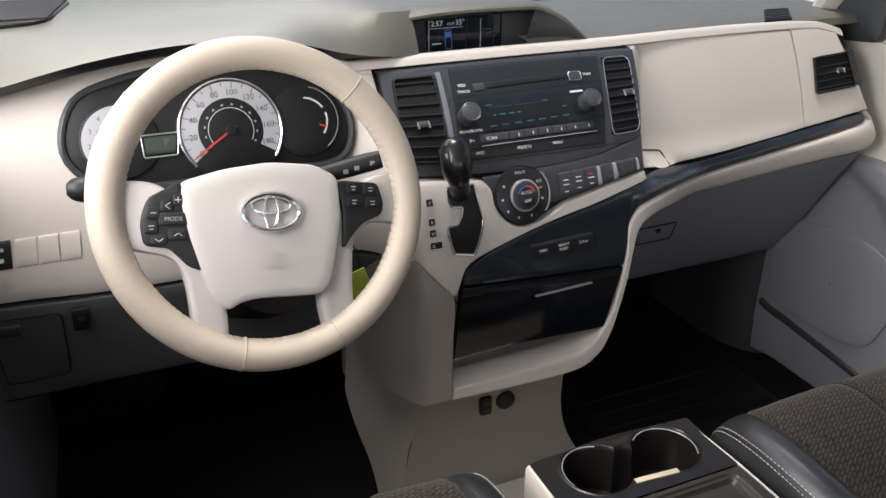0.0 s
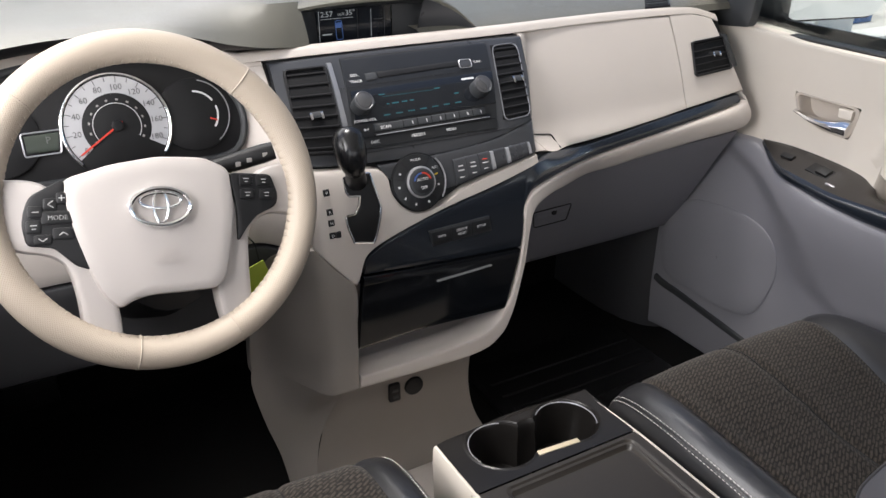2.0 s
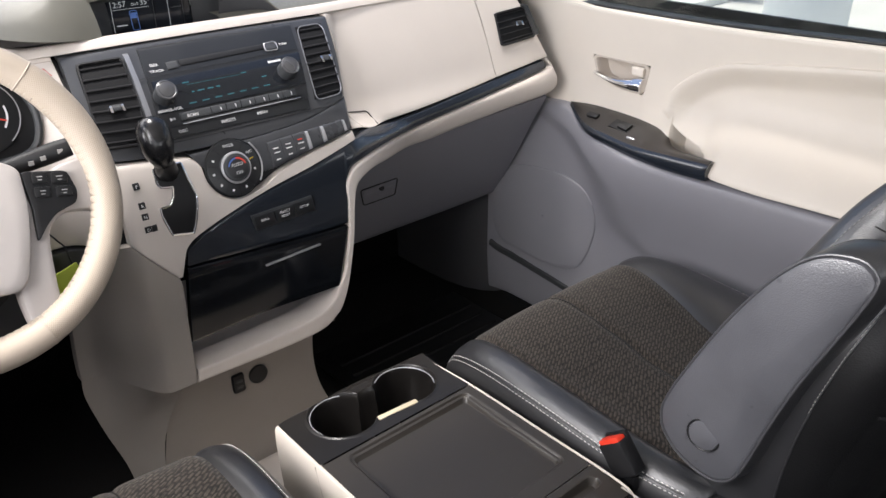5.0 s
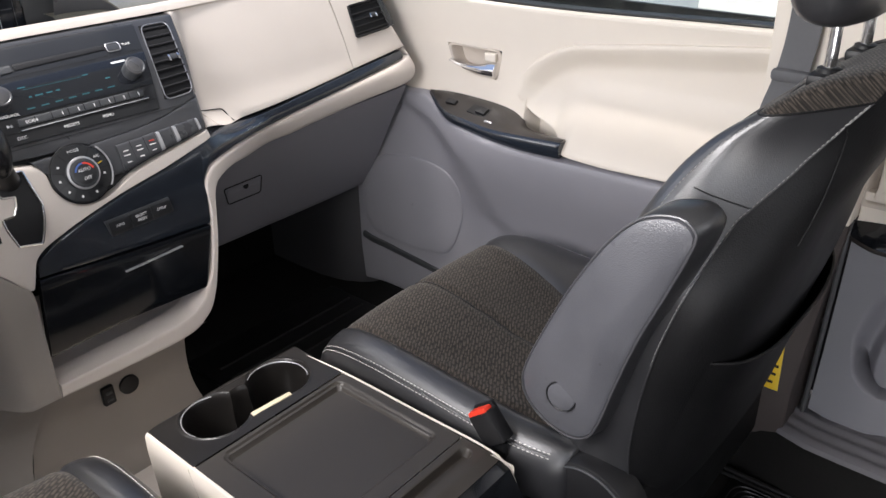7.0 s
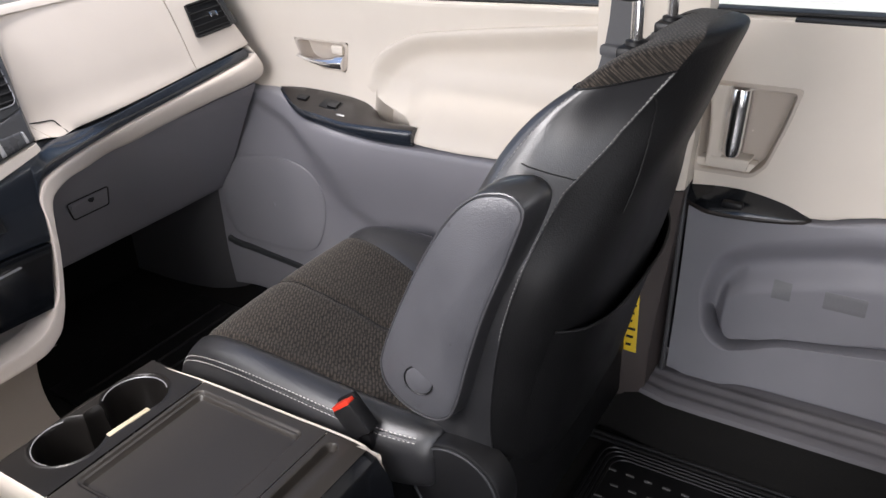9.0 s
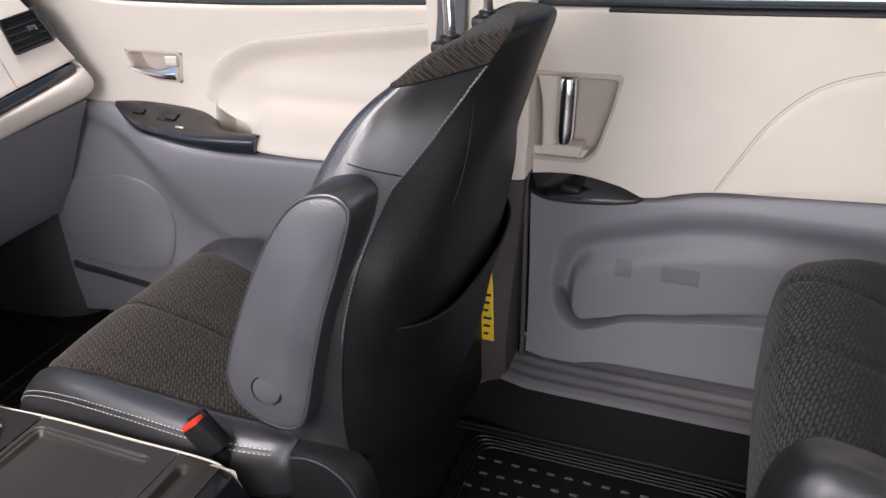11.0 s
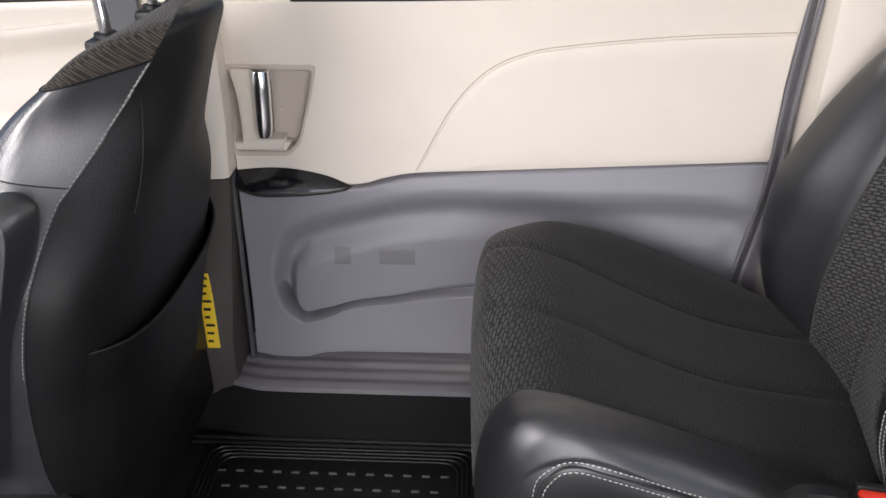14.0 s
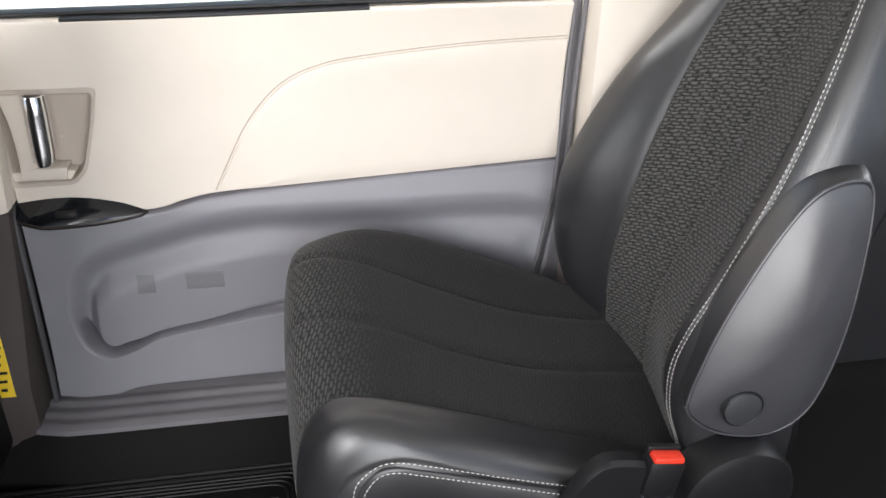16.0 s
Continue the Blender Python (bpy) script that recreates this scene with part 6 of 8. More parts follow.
def front_seat(cx, cushion_x, label, back, flip):
    s = thing("front_row_seat", (cx, 0.55, 0.0), label, "car seat", "front seats")
    rows, f0, f1, mid = front_cushion(cushion_x, flip)
    upholster(s, rows, "cushion", f0, f1, turn=-1)
    ln = np.array([band(rows[i : i + 1], mid[i], mid[i], 2)[0][0] for i in range(4, 40)])
    piping(s, ln - np.array((0, 0, 0.0006)), 0.0016, BACKVINYL, "sewn line along the middle")
    seam(s, [rows_line(rows, k, 5, 42, 0.001) for k in (30, 156, 160)])
    for k in (158,):
        piping(s, rows_line(rows, k, 5, 42, 0.0), 0.0012, label="sunk seam between the stitches")
    bm = bmesh.new()
    box(bm, (cx - 0.20, 0.37, 0.06), (cx + 0.20, 0.74, 0.20), 0.03)
    part("base", bm, BLACK, s)
    for sx in (-1, 1):
        bm = bmesh.new()
        box(bm, (cx + sx * 0.17 - 0.025, 0.36, 0.0), (cx + sx * 0.17 + 0.025, 0.78, 0.065), 0.008)
        part("rail", bm, BLACK, s)
    bm = bmesh.new()
    box(bm, (cx - 0.225, 0.262, 0.075), (cx + 0.232, 0.42, 0.27), 0.02)
    part("skirt", bm, BACKVINYL, s, "black plastic skirt below the backrest")
    rows = padded(back, cx, 64, (0.016, 0.016), 60, 120, rear=3.0, taper=(lambda z: 0.66 * ss(0.56, 0.735, z)) if back is BACK else None)
    zc = rows[:, [0, TOP], 2].mean(1)
    edge = np.interp(zc, (0.30, 0.345, 0.413, 0.50, 0.55, 0.617, 0.641, 0.70, 0.733, 0.755, 0.79), (205, 200, 195, 188, 185, 182.5, 181.5, 186, 192, 197, 200)) if back is BACK else 195
    top = int(np.argmax(zc > 0.752)) if back is BACK else None
    upholster(s, rows, "backrest", 60, 120, edge=edge, shell_mat=BACKVINYL, top=top)
    if top:
        ring = band(rows[top : top + 1], 180 - edge[top], edge[top], 70)[0]
        bm = bmesh.new()
        tube(bm, ring + (ring - rows[top].mean(0)) * 0.004, 0.0013, seg=6)
        part("piping", bm, BACKVINYL, s, "sewn seam below the cloth top panel")
        ln = np.array([band(rows[i : i + 1], edge[i], edge[i], 2)[0][0] for i in range(3, top + 1)])
        out = ln - rows[3 : top + 1].mean(1)
        ln = ln + out / np.linalg.norm(out, axis=1)[:, None] * 0.0006
        bm = bmesh.new()
        tube(bm, ln, 0.0012, seg=6)
        part("piping", bm, LEATHER, s, "sewn side seam")
        seam(s, [ln[22:] + np.array((-0.0010, 0.0010, 0.0010))], "grey stitching along the side seam", GREYTHREAD)
        ln = spline([band(rows[i : i + 1], a, a, 2)[0][0] + np.array((-0.0012, -0.001, 0)) for i, a in ((46, 191), (45, 197), (43, 205), (41, 215), (39, 225), (37, 230))], 30)
        bm = bmesh.new()
        tube(bm, ln, 0.0009, seg=6)
        part("piping", bm, BACKVINYL, s, "curved seam on the back cover")
        i = int(np.argmax(zc > 0.650))
        ln = band(rows[i : i + 1], 160, edge[i], 20)[0]
        bm = bmesh.new()
        tube(bm, ln, 0.0008, seg=6)
        part("piping", bm, BACKVINYL, s, "short seam above the armrest")
        seam(s, [rows_line(rows, 150, 4, top, 0.0008)], "white stitching along the front edge", GREYTHREAD)
    return s, rows


BACK = [(0.365, 0.225, 27, 0.19, 0.02, 0.05), (0.365, 0.24, 27, 0.215, 0.05, 0.115), (0.352, 0.33, 25, 0.233, 0.074, 0.135), (0.322, 0.43, 25, 0.236, 0.082, 0.124), (0.276, 0.53, 26, 0.235, 0.084, 0.102), (0.243, 0.60, 23, 0.219, 0.084, 0.083), (0.222, 0.645, 18, 0.204, 0.083, 0.072), (0.200, 0.69, 9, 0.189, 0.078, 0.070), (0.182, 0.728, -2, 0.178, 0.070, 0.070), (0.168, 0.753, -9, 0.167, 0.061, 0.069), (0.155, 0.772, -11, 0.155, 0.052, 0.064), (0.146, 0.783, -11, 0.137, 0.041, 0.055), (0.139, 0.789, -10, 0.108, 0.027, 0.040), (0.133, 0.792, -10, 0.058, 0.009, 0.014), (0.132, 0.7922, -10, 0.004, 0.0005, 0.0005)]
FLATBACK = [(0.36, 0.25, 44, 0.19, 0.02), (0.35, 0.26, 44, 0.215, 0.05), (0.30, 0.33, 45, 0.233, 0.066), (0.20, 0.45, 45, 0.236, 0.07), (0.09, 0.57, 45, 0.22, 0.06), (0.0, 0.665, 45, 0.17, 0.035), (-0.01, 0.675, 45, 0.15, 0.01)]
seat_pass, back_rows = front_seat(0.43, 0.395, "black leather and charcoal cloth front passenger seat with armrest", BACK, False)
seat_drive, _ = front_seat(-0.43, -0.435, "black leather and charcoal cloth driver's seat, partly reclined", FLATBACK, True)


def folded_armrest(parent, x, outline, button, face, dome=0.012, lift=0.0095, cap=0.018, lean=(5, 4)):
    """An armrest folded up beside a backrest: a piped face on a rounded leather body."""
    side = lambda y, z, h: (x - h, y, z)  # noqa: E731
    o = spline(outline, 96, True)
    c = o.mean(0)
    grow = [(c + (o - c) * k + np.array((-d, 0.45 * d)), h) for k, d, h in ((1.0, 0.0, 0.0), (1.012, 0.001, -0.003), (1.030, 0.004, -0.012), (1.036, 0.008, -0.024), (1.030, 0.010, -0.036), (1.0, 0.010, -0.048), (0.93, 0.010, -0.055))]
    bm = bmesh.new()
    vs = rows_mesh(bm, [[side(*q, h) for q in ring] for ring, h in grow], True)
    bm.faces.new(vs[-1])
    a = part("armrest", bm, LEATHER, parent, "black leather armrest body")
    bm = bmesh.new()
    patch(bm, c + (o - c) * 0.996, side, h=0.004, r=0.006, depth=0.006, rings=14, dome=dome)
    part("armrest_pad", bm, face, a, "leather face of the armrest")
    bm = bmesh.new()
    tube(bm, [side(*q, 0.0006) for q in c + (o - c) * 1.004], 0.0019, seg=8, closed=True)
    part("armrest_piping", bm, LEATHER_SHEEN, a, "piped seam round the face")
    m = Matrix.Translation(side(*button, lift)) @ pose(0, 0, 0, 0, -90, 0) @ pose(0, 0, 0, *lean, 0)
    part("pivot_cap", disc(bmesh.new(), m, cap, -0.012, 0.0035, r=0.0016), ARM_LEATHER if face is ARM_LEATHER else DGREY, a, "round plastic pivot cap")
    bm = bmesh.new()
    tube(bm, [m @ Vector(((cap + 0.0012) * math.cos(k), (cap + 0.0012) * math.sin(k), 0.0022)) for k in np.linspace(0, 2 * math.pi, 40, endpoint=False)], 0.0011, seg=6, closed=True)
    part("pivot_ring", bm, BLACK, a)
    return a


folded_armrest(seat_pass, 0.175, [(0.4196, 0.4114), (0.4010, 0.4611), (0.3631, 0.5436), (0.3227, 0.6132), (0.2877, 0.6523), (0.2527, 0.6643), (0.2340, 0.6580), (0.2305, 0.6400), (0.2513, 0.5790), (0.2761, 0.5135), (0.2969, 0.4437), (0.3150, 0.3760), (0.3302, 0.3486), (0.3560, 0.3395), (0.3915, 0.3490), (0.4150, 0.3700), (0.4215, 0.3900)], (0.3600, 0.4020), ARM_LEATHER)

# headrest
head = thing("headrest", (0.437, 0.17, 0.78), "black leather headrest on chrome posts above the seat", "headrest")
for x in (0.372, 0.502):
    bm = bmesh.new()
    tube(bm, [(x, 0.192, 0.768), (x, 0.195, 0.90)], 0.0065, seg=14)
    part("post", bm, CHROME, head, "chrome post")
    bm = bmesh.new()
    box(bm, (x - 0.022, 0.174, 0.760), (x + 0.022, 0.208, 0.7745), 0.004)
    tube(bm, [(x, 0.192, 0.772), (x, 0.192, 0.7785), (x, 0.192, 0.7800)], [0.0125, 0.0120, 0.0080], seg=18)
    part("guide", bm, BLACK, head)
secs = [(0.20, 0.827, 8, 0.09, 0.01), (0.20, 0.832, 8, 0.12, 0.035), (0.198, 0.862, 8, 0.135, 0.05), (0.19, 0.925, 8, 0.14, 0.055), (0.178, 0.985, 8, 0.13, 0.045), (0.174, 1.01, 8, 0.10, 0.01)]
rows = padded(secs, 0.437, 24, (0.0, 0.0), 60, 120, 2.6)
bm = bmesh.new()
rows_mesh(bm, rows, True)
part("cushion", bm, LEATHER, head)

# pocket and seam on the back cover, round recliner cover, buckle
us = np.linspace(0, 1, 33)
cols = band(back_rows, -141, -39, 33)
tops = 0.478 - 0.014 * np.sin(math.pi * us)
pr = []
for v in np.linspace(0, 1, 18):
    pr.append([[np.interp(0.26 + (zt - 0.26) * v, cols[3:40, k, 2], cols[3:40, k, q]) for q in range(3)] for k, zt in enumerate(tops)])
off = np.array((0, -0.0035, -0.001))
bm = bmesh.new()
sag = lambda p, u, v: np.array(p) + off * min(1, 6 * u, 6 * (1 - u)) + np.array((0, -0.010, -0.004)) * math.sin(math.pi * u) * v * v  # noqa: E731
rows_mesh(bm, [[sag(p, u, k / 17) for p, u in zip(r, us)] for k, r in enumerate(pr)])
tube(bm, [sag(p, u, 1) for p, u in zip(pr[-1], us)], 0.0022, seg=6)
part("map_pocket", bm, BACKVINYL, seat_pass, "black map pocket on the back")
m = Matrix.Translation((0.188, 0.325, 0.23)) @ pose(0, 0, 0, 0, -90, 0)
bm = bmesh.new()
disc(bm, m, 0.072, -0.03, 0.012, seg=48, r=0.012)
rec = part("recliner_cover", bm, BLACK, seat_pass, "round black recliner cover")
bm = bmesh.new()
tube(bm, [m @ Vector((0.064 * math.cos(k), 0.064 * math.sin(k), 0.0115)) for k in np.linspace(0, 2 * math.pi, 48, endpoint=False)], 0.002, seg=6, closed=True)
part("cover_rim", bm, DGREY, rec)


def buckle(x, y, z, tilt, label, k=1.0, down=(0.0, -0.02, -0.10)):
    b = thing("seat_belt_buckle", (x, y, z - 0.1), label, "seat belt buckle", "buckles")
    m = Matrix.Translation((x, y, z)) @ pose(0, 0, 0, tilt, 0, 0) @ Matrix.Diagonal((k, k, k, 1))
    bm = bmesh.new()
    box(bm, (-0.011, -0.018, -0.046), (0.011, 0.018, -0.003), 0.004, m)
    part("case", bm, BLACK, b)
    bm = bmesh.new()
    box(bm, (0.0042, -0.0170, -0.010), (0.011, 0.0170, 0.0035), 0.002, m)
    part("tongue_guide", bm, BLACK, b, "raised black edge behind the button")
    bm = bmesh.new()
    box(bm, (-0.0100, -0.0155, -0.006), (0.0040, 0.0155, 0.0012), 0.0022, m)
    part("button", bm, RED, b, "red release button")
    bm = bmesh.new()
    foot = m @ Vector((0, 0, -0.042))
    tube(bm, [foot, foot + Vector(down) * 0.5, foot + Vector(down)], 0.014, seg=8, squash=0.5)
    part("stalk", bm, BLACK, b)
    return b


buckle(0.150, 0.470, 0.338, -40, "black seat belt buckle with red button beside the front seat", 1.1, (0.02, 0.0, -0.12))

# ---- second row seat ----
def ride(p, t):
    """A smooth curve through the points p, at parameters t counted in points."""
    p, t = np.asarray(p, float), np.asarray(t, float)
    k = len(p)
    i = np.clip(t.astype(int), 0, k - 2)
    f = (t - i)[:, None]
    a, b, c, d = p[np.maximum(i - 1, 0)], p[i], p[i + 1], p[np.minimum(i + 2, k - 1)]
    return 0.5 * (2 * b + (c - a) * f + (2 * a - 5 * b + 4 * c - d) * f**2 + (3 * b - a - 3 * c + d) * f**3)


def loft(lines, ts, us):
    """A net of points over guide lines of equal length: rows along the lines at ts, columns across them at us."""
    along = np.array([ride(ln, ts) for ln in lines])
    return np.array([ride(along[:, i], us) for i in range(len(ts))])


def press(net, us, seams, depth=0.004, width=0.05):
    """Sinks a net along its columns at the parameters given, as a sewn seam pulls the padding in."""
    du, dv = np.gradient(net, axis=1), np.gradient(net, axis=0)
    n = np.cross(du, dv)
    n /= np.linalg.norm(n, axis=2)[:, :, None] + 1e-12
    k = sum(depth * np.exp(-(((us - q) / width) ** 2)) for q in seams)
    return net - n * k[None, :, None]


def pull(net, seat_mid):
    """A net whose sewn seams lie inwards: the side of its normal is chosen by a point inside the padding."""
    du, dv = np.gradient(net, axis=1), np.gradient(net, axis=0)
    n = np.cross(du, dv)
    return 1 if ((net - np.asarray(seat_mid)) * n).sum() > 0 else -1


def sewn(lines, nt, us, seams, mid, depth=0.004, width=0.05):
    net = loft(lines, np.linspace(0, len(lines[0]) - 1, nt), us)
    return press(net, us, seams, depth * pull(net, mid), width)


def net_line(net, us, u, i0, i1, mid, out=0.0008):
    """A line along a net at the parameter u, lifted a little off it."""
    p = np.array([[np.interp(u, us, net[i, :, c]) for c in range(3)] for i in range(i0, i1)])
    du, dv = np.gradient(net, axis=1), np.gradient(net, axis=0)
    n = np.cross(du, dv) * pull(net, mid)
    m = np.array([[np.interp(u, us, n[i, :, c]) for c in range(3)] for i in range(i0, i1)])
    return p + m / (np.linalg.norm(m, axis=1)[:, None] + 1e-12) * out


def cover(parent, name, net, mat, label, turn=1):
    bm = bmesh.new()
    rows_mesh(bm, net, uv=uv_of(net, turn))
    return part(name, bm, mat, parent, label)


seat2 = thing("second_row_seat", (0.47, -0.45, 0.0), "black leather and charcoal cloth second row seat", "car seat")
# cushion: guide lines from the back over the front roll and down, from the near side to the far one
CY = (-0.72, -0.66, -0.53, -0.41, -0.33, -0.285, -0.245, -0.216, -0.200, -0.192, -0.192, -0.207)
CUSHION = [
    (0.255, -0.050, (0.10, 0.10, 0.10, 0.10, 0.10, 0.10, 0.10, 0.10, 0.10, 0.10, 0.10, 0.09)),
    (0.231, -0.046, (0.16, 0.17, 0.20, 0.225, 0.245, 0.25, 0.245, 0.23, 0.21, 0.185, 0.155, 0.10)),
    (0.237, -0.034, (0.195, 0.212, 0.258, 0.300, 0.328, 0.338, 0.332, 0.312, 0.28, 0.24, 0.19, 0.11)),
    (0.268, -0.012, (0.215, 0.235, 0.283, 0.333, 0.362, 0.374, 0.372, 0.346, 0.307, 0.258, 0.20, 0.12)),
    (0.322, 0.0, (0.222, 0.238, 0.286, 0.332, 0.360, 0.372, 0.374, 0.350, 0.312, 0.26, 0.20, 0.12)),
    (0.445, 0.006, (0.268, 0.276, 0.297, 0.342, 0.385, 0.402, 0.412, 0.408, 0.388, 0.33, 0.24, 0.12)),
    (0.572, 0.006, (0.278, 0.284, 0.314, 0.366, 0.408, 0.426, 0.432, 0.424, 0.40, 0.34, 0.24, 0.12)),
    (0.662, -0.004, (0.272, 0.290, 0.348, 0.398, 0.420, 0.423, 0.413, 0.400, 0.378, 0.33, 0.24, 0.12)),
    (0.702, -0.020, (0.22, 0.235, 0.285, 0.335, 0.355, 0.358, 0.348, 0.335, 0.31, 0.28, 0.22, 0.12)),
    (0.705, -0.030, (0.11, 0.11, 0.11, 0.11, 0.11, 0.11, 0.11, 0.11, 0.11, 0.11, 0.11, 0.10)),
]
CUSHION = [[(x, y + dy * ss(-0.45, -0.25, y), z) for y, z in zip(CY, zs)] for x, dy, zs in CUSHION]
CMID = (0.47, -0.45, 0.15)
us = np.linspace(4, 9, 90)
cloth2 = sewn(CUSHION, 96, us, (4.0, 5.0, 6.0), CMID, 0.0035, 0.05)
cover(seat2, "cushion_insert", cloth2, FABRIC_GLANCE_LIT, "charcoal flecked cloth worn smooth on the seat", -1)
for k in (5.0, 6.0):
    piping(seat2, net_line(cloth2, us, k, 8, 80, CMID, -0.0002), 0.0011, BACKVINYL, "sewn line along the cloth")
us = np.linspace(0, 4, 64)
hide2 = sewn(CUSHION, 96, us, (2.0, 4.0), CMID, 0.0025, 0.06)
cover(seat2, "cushion_bolster", hide2, LEATHER, "black leather bolster")


def on_side(y, z):
    """A point of the near bolster's side at that length and height."""
    q = hide2[:, 8:44].reshape(-1, 3)
    return (q[np.argmin((q[:, 1] - y) ** 2 + (q[:, 2] - z) ** 2)][0] - 0.0012, y, z)


ln = [np.array([on_side(y, z - dz) for y, z in spline([(-0.262, 0.20), (-0.259, 0.297), (-0.273, 0.326), (-0.302, 0.340), (-0.347, 0.329), (-0.442, 0.295), (-0.522, 0.268), (-0.60, 0.238)], 70)]) for dz in (0.0, 0.011)]
for p in ln:
    k = np.ones(9) / 9
    p[4:-4, 0] = np.convolve(p[:, 0], k, "valid")
ln[1][:, 1] -= 0.010 * ss(0.34, 0.30, ln[1][:, 2]) * ss(-0.32, -0.27, ln[1][:, 1])
seam(seat2, ln)
piping(seat2, [(p + q) / 2 for p, q in zip(*ln)], 0.0014)
# backrest: guide lines from the bottom to the top, from the near side to the far one
BZ = (0.22, 0.27, 0.32, 0.38, 0.435, 0.52, 0.64, 0.74, 0.84, 0.92, 0.95)
BACKREST = [
    (0.280, (-0.84, -0.84, -0.835, -0.835, -0.84, -0.86, -0.89, -0.915, -0.94, -0.955, -0.95)),
    (0.268, (-0.76, -0.75, -0.745, -0.745, -0.755, -0.79, -0.83, -0.865, -0.895, -0.92, -0.935)),
    (0.272, (-0.71, -0.695, -0.685, -0.683, -0.695, -0.735, -0.782, -0.815, -0.85, -0.885, -0.92)),
    (0.300, (-0.705, -0.687, -0.669, -0.663, -0.676, -0.714, -0.760, -0.797, -0.832, -0.872, -0.92)),
    (0.332, (-0.708, -0.692, -0.675, -0.668, -0.684, -0.720, -0.766, -0.803, -0.84, -0.88, -0.925)),
    (0.455, (-0.715, -0.702, -0.700, -0.703, -0.717, -0.750, -0.792, -0.826, -0.862, -0.895, -0.93)),
    (0.572, (-0.706, -0.688, -0.682, -0.681, -0.688, -0.705, -0.741, -0.776, -0.825, -0.878, -0.925)),
    (0.640, (-0.70, -0.668, -0.647, -0.634, -0.634, -0.648, -0.702, -0.762, -0.82, -0.875, -0.92)),
    (0.690, (-0.73, -0.675, -0.652, -0.636, -0.633, -0.645, -0.708, -0.775, -0.835, -0.885, -0.925)),
    (0.706, (-0.80, -0.76, -0.74, -0.73, -0.735, -0.76, -0.80, -0.85, -0.90, -0.93, -0.94)),
    (0.690, (-0.84, -0.84, -0.835, -0.835, -0.84, -0.86, -0.89, -0.915, -0.94, -0.955, -0.95)),
]
BACKREST = [[(0.47 + (x - 0.47) * (1 - 0.30 * ss(0.60, 0.95, z)), y, z) for y, z in zip(ys, BZ)] for x, ys in BACKREST]
BMID = (0.47, -0.85, 0.5)
us = np.linspace(4, 6, 70)
net = sewn(BACKREST, 80, us, (4.0, 5.0, 6.0), BMID, 0.003, 0.04)
cover(seat2, "backrest_insert", net, FABRIC_BACK, "charcoal streaked cloth insert", -1)
for u0, u1, cuts in ((0.0, 4.0, (3.0, 4.0)), (6.0, 10.0, (6.0, 8.0))):
    us = np.linspace(u0, u1, 70)
    net = sewn(BACKREST, 80, us, cuts, BMID, 0.0025, 0.06)
    cover(seat2, "backrest_bolster", net, LEATHER, "black leather bolster")
    if u0 == 0.0:
        seam(seat2, [net_line(net, us, k, 4, 76, BMID) for k in (2.93, 3.13)])
        piping(seat2, net_line(net, us, 3.03, 4, 76, BMID, 0.0002), 0.0012)
    else:
        seam(seat2, [net_line(net, us, 8.0, 4, 76, BMID)], "white stitching along the bolster edge")
bm = bmesh.new()
rows_mesh(bm, [[np.array(BACKREST[0][i]), np.array(BACKREST[0][i]) + (0.02, -0.025, 0), np.array(BACKREST[-1][i]) + (-0.02, -0.025, 0), np.array(BACKREST[-1][i])] for i in range(len(BZ))])
part("backrest_shell", bm, BACKVINYL, seat2, "black vinyl back cover")
folded_armrest(seat2, 0.250, [(-0.6635, 0.383), (-0.6818, 0.4635), (-0.7069, 0.5333), (-0.7378, 0.5993), (-0.7668, 0.6381), (-0.8044, 0.6507), (-0.8295, 0.6371), (-0.843, 0.5595), (-0.8469, 0.446), (-0.8295, 0.3481), (-0.7861, 0.3102), (-0.7175, 0.317), (-0.6693, 0.35)], (-0.722, 0.372), LEATHER_SHEEN, 0.024, 0.0205, 0.0235, (0, 0))
m = Matrix.Translation((0.232, -0.745, 0.225)) @ pose(0, 0, 0, 0, -90, 0)
bm = bmesh.new()
disc(bm, m, 0.078, -0.04, 0.012, seg=48, r=0.014)
part("recliner_cover", bm, BLACK, seat2, "round black recliner cover")
bm = bmesh.new()
box(bm, (0.28, -0.64, 0.0), (0.66, -0.26, 0.14), 0.02)
part("base", bm, BLACK, seat2)
bm = bmesh.new()
rows_mesh(bm, [[(0.207 + d, y, z - 0.10 * k) for d, k in ((0.022, 0.0), (0.006, 0.0), (0.0, 0.05), (0.0, 1.0))] for y, z in spline([(-0.505, 0.262), (-0.520, 0.297), (-0.545, 0.325), (-0.570, 0.328), (-0.60, 0.322)], 20)])
part("buckle_shroud", bm, BLACK, seat2, "black plastic buckle shroud")
buckle(0.214, -0.626, 0.330, 8, "black seat belt buckle with red button by the second row seat", 1.25)

# ---- front passenger door ----
door = thing("front_door", (0.74, 0.8, 0.0), "front passenger door with cream upper and grey lower trim", "car door")


PAD_TOP = [(0.843, 0.556), (0.832, 0.591), (0.794, 0.626), (0.731, 0.6555), (0.66, 0.668), (0.552, 0.6826), (0.376, 0.703)]


def trim_face(y, z, h):
    """Upper trim, sunk where the elbow rest covers it."""
    edge = np.interp(y, [q[0] for q in PAD_TOP[::-1]], [q[1] for q in PAD_TOP[::-1]])
    low = 0.045 * ss(edge - 0.006, edge - 0.022, z) * ss(0.822, 0.81, y)
    bowl_depth = 0.040 * ss(1.10, 1.0, reach(FRONT_BOWL, y, z))
    return (np.interp(z, ZT, FRONT_DOOR) - h + max(low, bowl_depth), y, z)


bm = bmesh.new()
